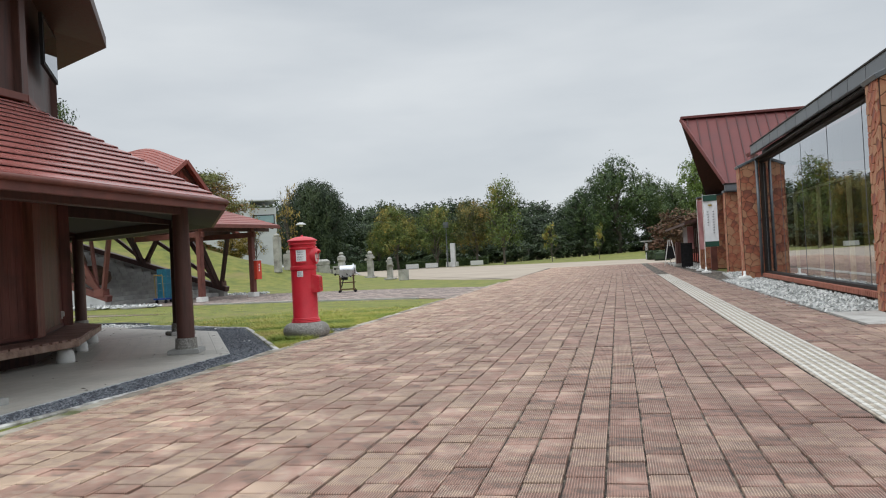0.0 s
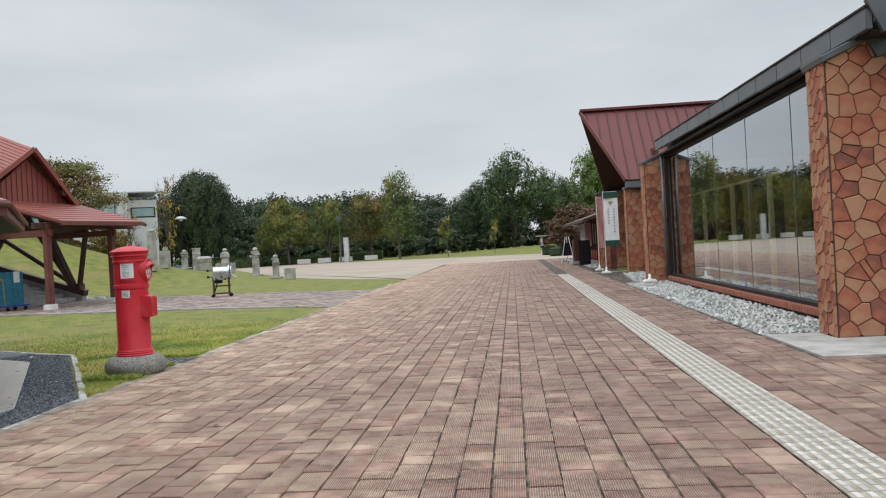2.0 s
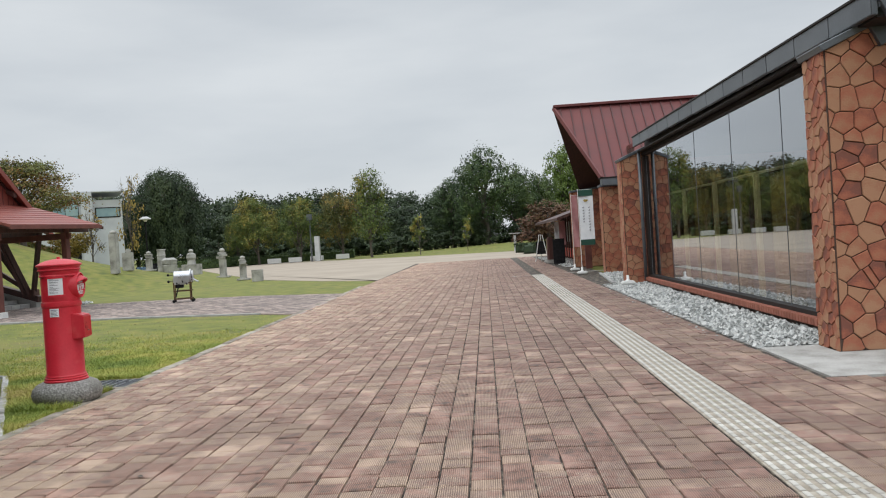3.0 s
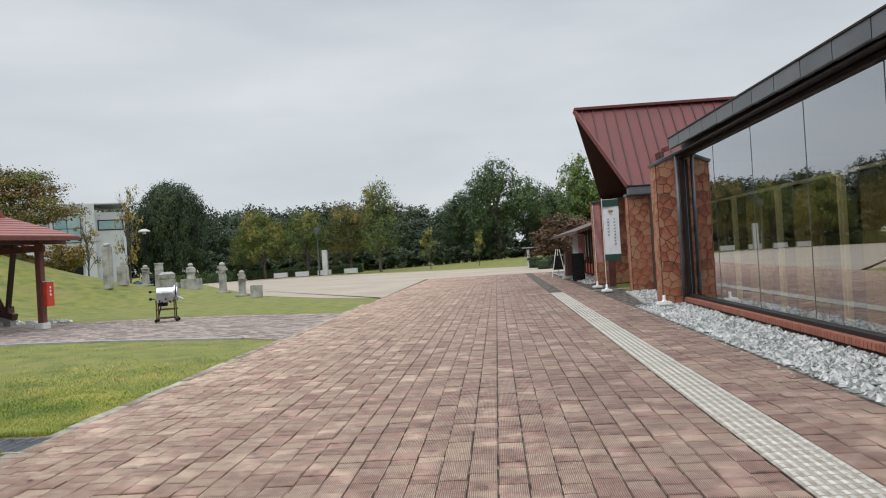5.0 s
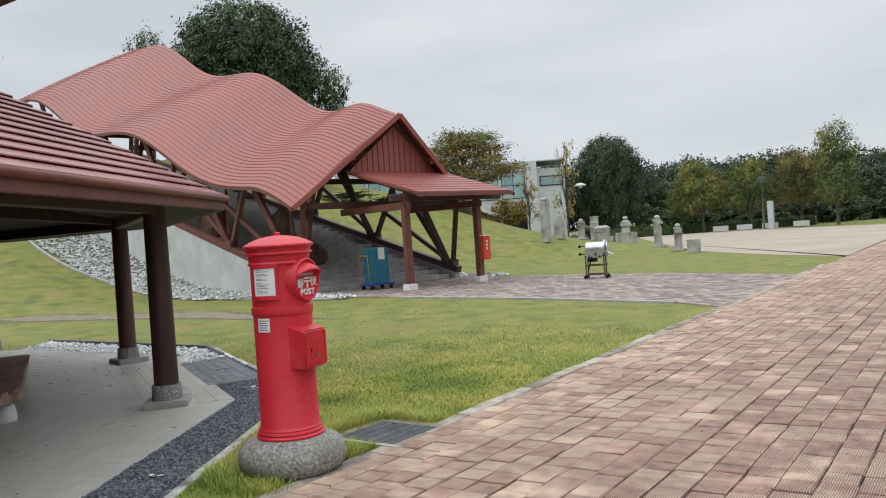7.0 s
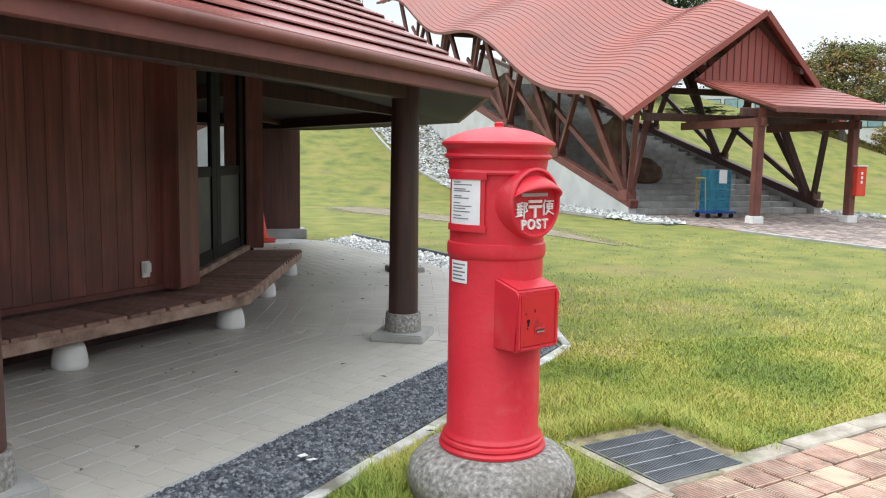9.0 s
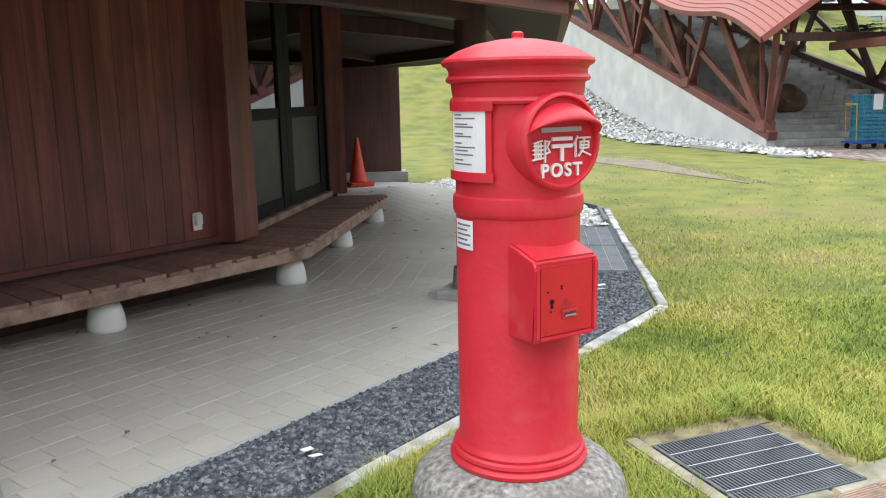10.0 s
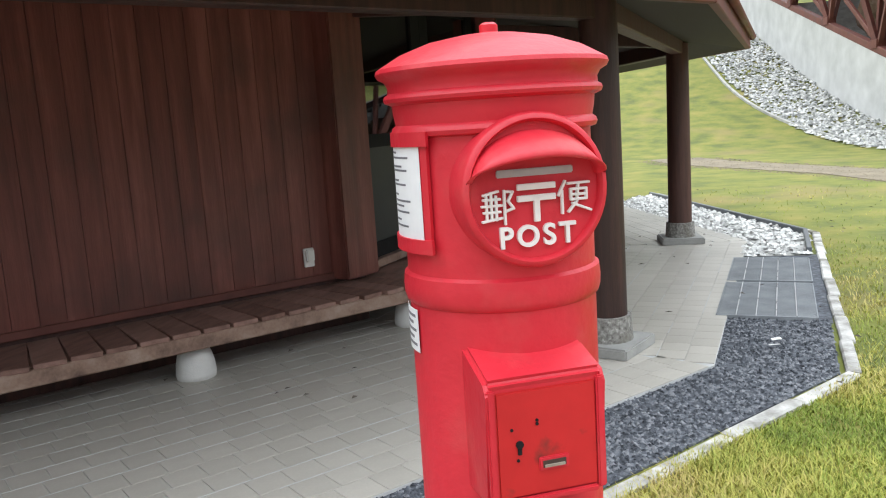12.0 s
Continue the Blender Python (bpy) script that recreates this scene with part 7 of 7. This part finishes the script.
for i, (x, y) in enumerate(((-56.2, 85.2), (-54.2, 86.6), (-52.0, 87.9), (-49.4, 89.5))):
    p = empty("white_planter", (x, y, H(x, y)), "long white block planter at the plaza edge", "planter", "white planters", radians(25))
    part("box", box(bmesh.new(), (0, 0, 0.3), (1.55, 0.5, 0.56), 0, 0.02), WHITE_PAINT, p)
    part("foot", box(bmesh.new(), (0, 0, 0.03), (1.2, 0.4, 0.06)), BLACK, p)


def lamp_post(x, y, top, label):
    o, h = standing("street_lamp", x, y, top, label, "street lamp", "street lamps")
    part("pole", tube(bmesh.new(), (0, 0, 0), (0, 0, h * 0.96), 0.06, 0.045, 10), BLACK, o)
    part("head", lathe(bmesh.new(), [(0.1, h * 0.94), (0.42, h * 0.95), (0.4, h * 0.965), (0.15, h)], 20), PALE_CONCRETE, o)
    part("lens", lathe(bmesh.new(), [(0.1, h * 0.91), (0.16, h * 0.94)], 14), WHITE_PAINT, o)


lamp_post(-43.2, 50.7, 4.6, "dark pole street lamp with flat pale head")
o, h = standing("loudspeaker_pole", -51.5, 86.0, 5.5, "tall thin pole with a boxy head at the plaza edge", "pole")
part("pole", tube(bmesh.new(), (0, 0, 0), (0, 0, h), 0.09, 0.07, 8), GREY_METAL, o)
part("head", box(bmesh.new(), (0, 0, h - 0.35), (0.6, 0.3, 0.7), 0.2, 0.02), GREY_METAL, o)
o, h = standing("white_stele", -50.9, 86.4, 2.9, "white split pointed stone stele", "standing stone")
part("slab", box(bmesh.new(), (0, 0, h * 0.5), (0.6, 0.35, h), 0.2, 0.04), PALE_CONCRETE, o)
part("spike", box(bmesh.new(), (-0.85, 0, h * 0.36), (0.16, 0.16, h * 0.72), 0.2, 0.02), WHITE_PAINT, o)
o, h = standing("roofed_sign", -24.3, 79.0, 1.7, "small roofed sign on a pale post at the far lawn", "sign")
part("post", box(bmesh.new(), (0, 0, h * 0.45), (0.2, 0.2, h * 0.9)), PALE_CONCRETE, o)
part("roof", box(bmesh.new(), (0, 0, h), (1.1, 0.7, 0.1), 0.2, 0.02), CONCRETE, o)
# taken for a small blue-white board, but built as a car
o, h = standing("parked_car", -44.4, 52.6, 1.15, "small blue-white board behind the mound, modelled as a pale blue car", "car")
part("body", box(bmesh.new(), (0, 0, h * 0.4), (1.7, 2.6, h * 0.55), 2.2, 0.15), material("pale blue car paint", [(0.12, 0.2, 0.3), (0.2, 0.3, 0.42)], 0.3, 0.2), o)
part("cabin", box(bmesh.new(), (0, 0, h * 0.8), (1.3, 1.5, h * 0.42), 2.2, 0.12), BLACK, o)
for s in (-1, 1):
    for q in (-1, 1):
        part("wheel", tube(bmesh.new(), (s * 0.7, q * 0.8, 0.25), (s * 0.85, q * 0.8, 0.25), 0.26, 0.26, 14), BLACK, o)


def hedge(name, pts, height, width, label, seed, mat):
    """A clipped hedge: a dark body and many small leaves over it."""
    r = random.Random(seed)
    verts, faces = [], []
    o = empty(name, (pts[0][0], pts[0][1], 0), label, "hedge")
    bm = bmesh.new()
    for (x1, y1), (x2, y2) in zip(pts, pts[1:]):
        a, b = Vector((x1, y1, H(x1, y1) + height * 0.45)), Vector((x2, y2, H(x2, y2) + height * 0.45))
        beam(bm, a - o.location, b - o.location, width * 0.85, height * 0.9, 0.1)
        side = (b - a).normalized().orthogonal()
        L = (b - a).length
        n = Vector((-(b - a).y, (b - a).x, 0)).normalized()
        for _ in range(int(L * 130)):
            f = r.random()
            c = a.lerp(b, f) + n * r.choice((-1, 1, r.uniform(-1, 1), r.uniform(-1, 1))) * width * 0.46
            c.z = a.lerp(b, f).z + (height * 0.5 if r.random() < 0.5 else r.uniform(-0.45, 0.5) * height) + r.uniform(-0.05, 0.06)
            c -= o.location
            t = Vector((r.gauss(0, 1), r.gauss(0, 1), r.gauss(0, 1))).normalized()
            u = t.orthogonal().normalized() * 0.13
            w = t.cross(u) * 0.6
            k = len(verts)
            verts += [tuple(c - u), tuple(c + w), tuple(c + u), tuple(c - w)]
            faces.append((k, k + 1, k + 2, k + 3))
    part("body", bm, mat, o)
    raw("leaves", verts, faces, mat, o)


hedge("clipped_hedge", [(-61.5, 70.0), (-61.0, 77.6), (-58.9, 87.0), (-55.5, 91.4), (-50.0, 93.5)], 1.0, 1.3, "long low clipped dark green hedge before the trees", 1, LEAF_MID)
hedge("low_hedge", [(-21.9, 72.4), (-19.8, 71.0), (-19.0, 66.0)], 0.75, 1.0, "low clipped shrubs beside the canopy wing", 2, LEAF_DARK)
hedge("red_hedge", [(-47.5, 46.5), (-48.0, 43.0), (-49.2, 40.0)], 0.6, 0.8, "low rust-red clipped hedge on the mound", 3, LEAF_RUST)

# white building on the mound
WB = Vector((-67.3, 69.0, 0))
wdir = Vector((-7.2, -8.4, 0)).normalized()
wang = math.atan2(wdir.y, wdir.x)
wout = Vector((wdir.y, -wdir.x, 0))
if wout.dot(Vector((1, -1, 0))) < 0:
    wout = -wout
wb = empty("white_building", WB, "white modernist building with large blue-glass windows", "building")


def wbox(name, s0, s1, d0, d1, z0, z1, mat, label="", parent=None):
    c = wdir * (s0 + s1) / 2 + wout * (d0 + d1) / 2 + Vector((0, 0, (z0 + z1) / 2))
    return part(name, box(bmesh.new(), c, (abs(s1 - s0), abs(d1 - d0), z1 - z0), wang, 0.02), mat, parent or wb, label)


wbox("main_block", 0, 22, -8, 0, 0, 8.9, WHITE_WALL)
wbox("side_block", -3.0, 0, -8, -0.6, 0, 8.1, WHITE_WALL)
wbox("pillar", 0, 1.1, 0, 0.5, 0, 8.9, WHITE_WALL)
wbox("cornice", -3.2, 22.2, -8.2, 0.1, 8.88, 9.0, WHITE_WALL)
WG = material("pale blue building glass", [(0.2, 0.32, 0.36), (0.33, 0.45, 0.45)], 0.15, 0, 1, 20, 0, per_object=0.6)
for i in range(7):
    w = wbox("window", 1.3 + i * 2.9, 3.9 + i * 2.9, 0.0, 0.06, 5.0, 7.9, DARK_FRAME)
    for j in range(2):
        for k in range(2):
            wbox("pane", 1.36 + i * 2.9 + j * 1.26, 2.56 + i * 2.9 + j * 1.26, 0.04, 0.09, 5.06 + k * 1.42, 6.42 + k * 1.42, WG, "", w)
    w = wbox("window", 1.3 + i * 2.9, 3.9 + i * 2.9, 0.0, 0.06, 1.6, 3.3, DARK_FRAME)
    for j in range(2):
        wbox("pane", 1.36 + i * 2.9 + j * 1.26, 2.56 + i * 2.9 + j * 1.26, 0.04, 0.09, 1.7, 3.2, BLACK, "", w)
w = wbox("window", -2.8, -0.3, -0.6, -0.54, 6.2, 7.3, DARK_FRAME)
wbox("pane", -2.7, -0.4, -0.56, -0.52, 6.3, 7.2, WG, "", w)
# steel roaster on a wheeled frame
ct = empty("grill_cart", (-18.85, 26.1, 0), "stainless steel drum machine on a dark wheeled frame on the path", "machine", turn=radians(35))
bm = bmesh.new()
for x in (-0.24, 0.24):
    for y in (-0.2, 0.2):
        box(bm, (x * (1.15 if x < 0 else 1), y, 0.36), (0.035, 0.035, 0.6))
    box(bm, (x, 0, 0.12), (0.035, 0.4, 0.035))
    box(bm, (x, 0, 0.38), (0.035, 0.4, 0.035))
for y in (-0.2, 0.2):
    for z in (0.12, 0.38, 0.64):
        box(bm, (0, y, z), (0.6, 0.035, 0.035))
part("stand", bm, material("rusty dark frame paint", [(0.05, 0.025, 0.01), (0.12, 0.06, 0.02)], 0.6), ct)
for x in (-0.3, 0.3):
    for y in (-0.2, 0.2):
        part("caster", tube(bmesh.new(), (x, y - 0.02, 0.05), (x, y + 0.02, 0.05), 0.05, 0.05, 12), BLACK, ct)
part("drum", tube(bmesh.new(), (-0.26, 0, 0.84), (0.24, 0, 0.84), 0.2, 0.2, 24), STEEL, ct, "brushed steel drum")
part("drum_cover", box(bmesh.new(), (-0.03, 0, 0.74), (0.5, 0.44, 0.3), 0, 0.03), STEEL, ct)
part("flange", tube(bmesh.new(), (0.24, 0, 0.86), (0.28, 0, 0.86), 0.235, 0.235, 20), STEEL, ct)
part("flange", tube(bmesh.new(), (0.31, 0, 0.86), (0.34, 0, 0.86), 0.19, 0.19, 20), STEEL, ct)
part("burner_box", box(bmesh.new(), (-0.1, -0.02, 0.55), (0.24, 0.3, 0.14), 0, 0.01), BLACK, ct)
for x, z in ((-0.18, 0.66), (0.0, 0.72), (0.12, 0.64)):
    part("tap", tube(bmesh.new(), (x, -0.22, z), (x + 0.03, -0.34, z - 0.04), 0.016, 0.024, 8), BLACK, ct)
part("chute", beam(bmesh.new(), (0.3, -0.1, 0.78), (0.5, -0.16, 0.66), 0.16, 0.02), STEEL, ct)
part("end_cap", tube(bmesh.new(), (0.24, 0, 0.84), (0.33, 0, 0.84), 0.15, 0.1, 20), BLACK, ct)
part("crank", beam(bmesh.new(), (0.33, 0, 0.84), (0.42, 0.02, 0.68), 0.03, 0.03), STEEL, ct)
for z in (0.7, 0.92):
    part("lever", tube(bmesh.new(), (-0.26, -0.1, z), (-0.42, -0.12, z + 0.01), 0.012, 0.012, 8), BLACK, ct)
    bm = bmesh.new()
    bmesh.ops.create_icosphere(bm, subdivisions=2, radius=0.045, matrix=Matrix.Translation((-0.44, -0.12, z + 0.01)))
    part("knob", bm, BLACK, ct, flat=False)
part("gas_hose", tube(bmesh.new(), (-0.1, -0.22, 0.62), (-0.22, -0.22, 0.2), 0.02, 0.02, 8), BLACK, ct)

# ---- paving blocks, last ----
PATH_AREA = [(-10.95, 20.7), (-12.2, 21.14), (-16, 21.08), (-20.3, 20.43), (-22.6, 19.9), (-25.2, 19.6), (-26.2, 27.0), (-24.2, 26.6), (-21, 27.5), (-17.5, 27.9), (-14.5, 27.5), (-13.4, 27.3)]
r = random.Random(19)
pv, pf = [], []
for i in range(80):
    y = 19.4 + i * 0.11
    x = -26.6 + (i % 2) * 0.11
    while x < -10.6:
        if inside((x, y), PATH_AREA) and inside((x + 0.2, y + 0.1), PATH_AREA):
            vs, fs = tile_data(x + 0.11, y + 0.055, r.uniform(0.001, 0.006), 0.208, 0.1, 0.02, 0.006, len(pv), None, r.uniform(-0.01, 0.01), r.uniform(-0.01, 0.01))
            pv += vs
            pf += fs
        x += 0.22
raw("path_bricks", pv, pf, PATH_PAVING, None, "grey-brown brick paving of the path", "stuff")
tv, tf, near_tiles = lay_plaza()
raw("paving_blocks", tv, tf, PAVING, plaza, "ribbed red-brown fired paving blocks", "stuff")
meshes = {}
for x, y, z, l, t1, t2 in near_tiles:
    if l not in meshes:
        meshes[l] = tile_mesh("paving_block", 0.188, l - 0.011, 0.03, 0.008)
        meshes[l].materials.append(PAVING)
    ob = new("paving_block", meshes[l])
    ob.parent = plaza
    ob.location = (x, y, z)
    ob.rotation_euler = (t2, t1, U_ANGLE - math.pi / 2)
# tactile strip: pale blocks with raised bars
strip = slab("tactile_strip", [tuple(P(u, v)[:2]) for u, v in ((-15, TACT[0]), (-15, TACT[1]), (20.2, TACT[1]), (20.2, TACT[0]))], -0.04, -0.004, MORTAR, "pale tactile guiding strip with raised bars")
verts, faces, tn = [], [], 0
cu, su = math.cos(U_ANGLE - math.pi / 2), math.sin(U_ANGLE - math.pi / 2)
r = random.Random(2)
base_me = None
u = -14.95
while u < 20.1:
    for c in range(1):
        v = (TACT[0] + TACT[1]) / 2
        p = P(u + 0.1, v)
        if tn < 90 and u > -9:
            if base_me is None:
                vs, fs = tile_data(0, 0, 0.003, 0.44, 0.196, 0.03, 0.004)
                for k in range(6):
                    x = -0.185 + k * 0.074
                    for yy in (-0.048, 0.048):
                        v2, f2 = tile_data(x, yy, 0.011, 0.034, 0.08, 0.01, 0.006, len(vs))
                        vs += v2
                        fs += f2
                base_me = bpy.data.meshes.new("tactile_block")
                base_me.from_pydata(vs, [], fs)
                base_me.materials.append(TACTILE)
                # darkness between the bars is put into the base's colour
                base_me.materials.append(KERB_STONE)
                base_me.polygons.foreach_set("material_index", [1] * 9 + [0] * (len(fs) - 9))
            ob = new("tactile_block", base_me)
            ob.parent = strip
            ob.location = p
            ob.rotation_euler = (0, 0, U_ANGLE - math.pi / 2)
            tn += 1
        else:
            vs, fs = tile_data(p.x, p.y, 0.003, 0.44, 0.196, 0.03, 0.004, len(verts), (cu, su))
            verts += vs
            faces += fs
            for k in range(6):
                x = -0.185 + k * 0.074
                for yy in (-0.048, 0.048):
                    ox, oy = x * cu - yy * su, x * su + yy * cu
                    v2, f2 = tile_data(p.x + ox, p.y + oy, 0.011, 0.034, 0.08, 0.01, 0.006, len(verts), (cu, su))
                    verts += v2
                    faces += f2
    u += 0.2
tb = raw("tactile_blocks", verts, faces, TACTILE, strip, "", "stuff")
# bases again darker than their bars
tb.data.materials.append(KERB_STONE)
tb.data.polygons.foreach_set("material_index", ([1] * 9 + [0] * 108) * (len(faces) // 117))
# veranda tiles
places = veranda_tiles()
places.sort(key=lambda q: math.hypot(q[0] + 9.5, q[1] - 10.5))
full, vs, fs = {}, [], []
for i, (x, y, l, ang) in enumerate(places):
    key = round(l, 2)
    if i < 300 and key == 0.16:
        if key not in full:
            full[key] = tile_mesh("floor_tile", l - 0.003, 0.157, 0.02, 0.002)
            full[key].materials.append(FLOOR_TILE)
        ob = new("floor_tile", full[key])
        ob.parent = floor
        ob.location = (x, y, 0.0)
        ob.rotation_euler = (0, 0, ang)
    else:
        v2, f2 = tile_data(x, y, 0.0, max(0.02, l - 0.003), 0.157, 0.02, 0.002, len(vs), (math.cos(ang), math.sin(ang)))
        vs += v2
        fs += f2
raw("floor_tiles", vs, fs, FLOOR_TILE, floor, "", "stuff")
# pale strips stand in for the glint on glossy tile edges along rows
r = random.Random(6)
bm = bmesh.new()
for k, a in enumerate((5, 35, 65, 95)):
    p, q = ring(8.2, a), ring(8.2, a + 30)
    side = (q - p).normalized()
    inn = Vector((-side.y, side.x, 0))
    for row in range(1, 17):
        d = 0.03 + row * 0.16
        half = (q - p).length / 2 - d * math.tan(radians(15))
        x = -half
        while x < half - 0.1:
            l = min(r.uniform(0.15, 0.9), half - x)
            if r.random() < (0.85 if row > 6 else 0.3):
                m = (p + q) / 2 + inn * d
                beam(bm, m + side * x - Vector((0, 0, 0.002)), m + side * (x + l) - Vector((0, 0, 0.002)), 0.0045, 0.006)
            x += l + 0.01
part("pale_grout", bm, PALE_CONCRETE, floor, "pale strips painted as glints along the tile rows", "stuff")
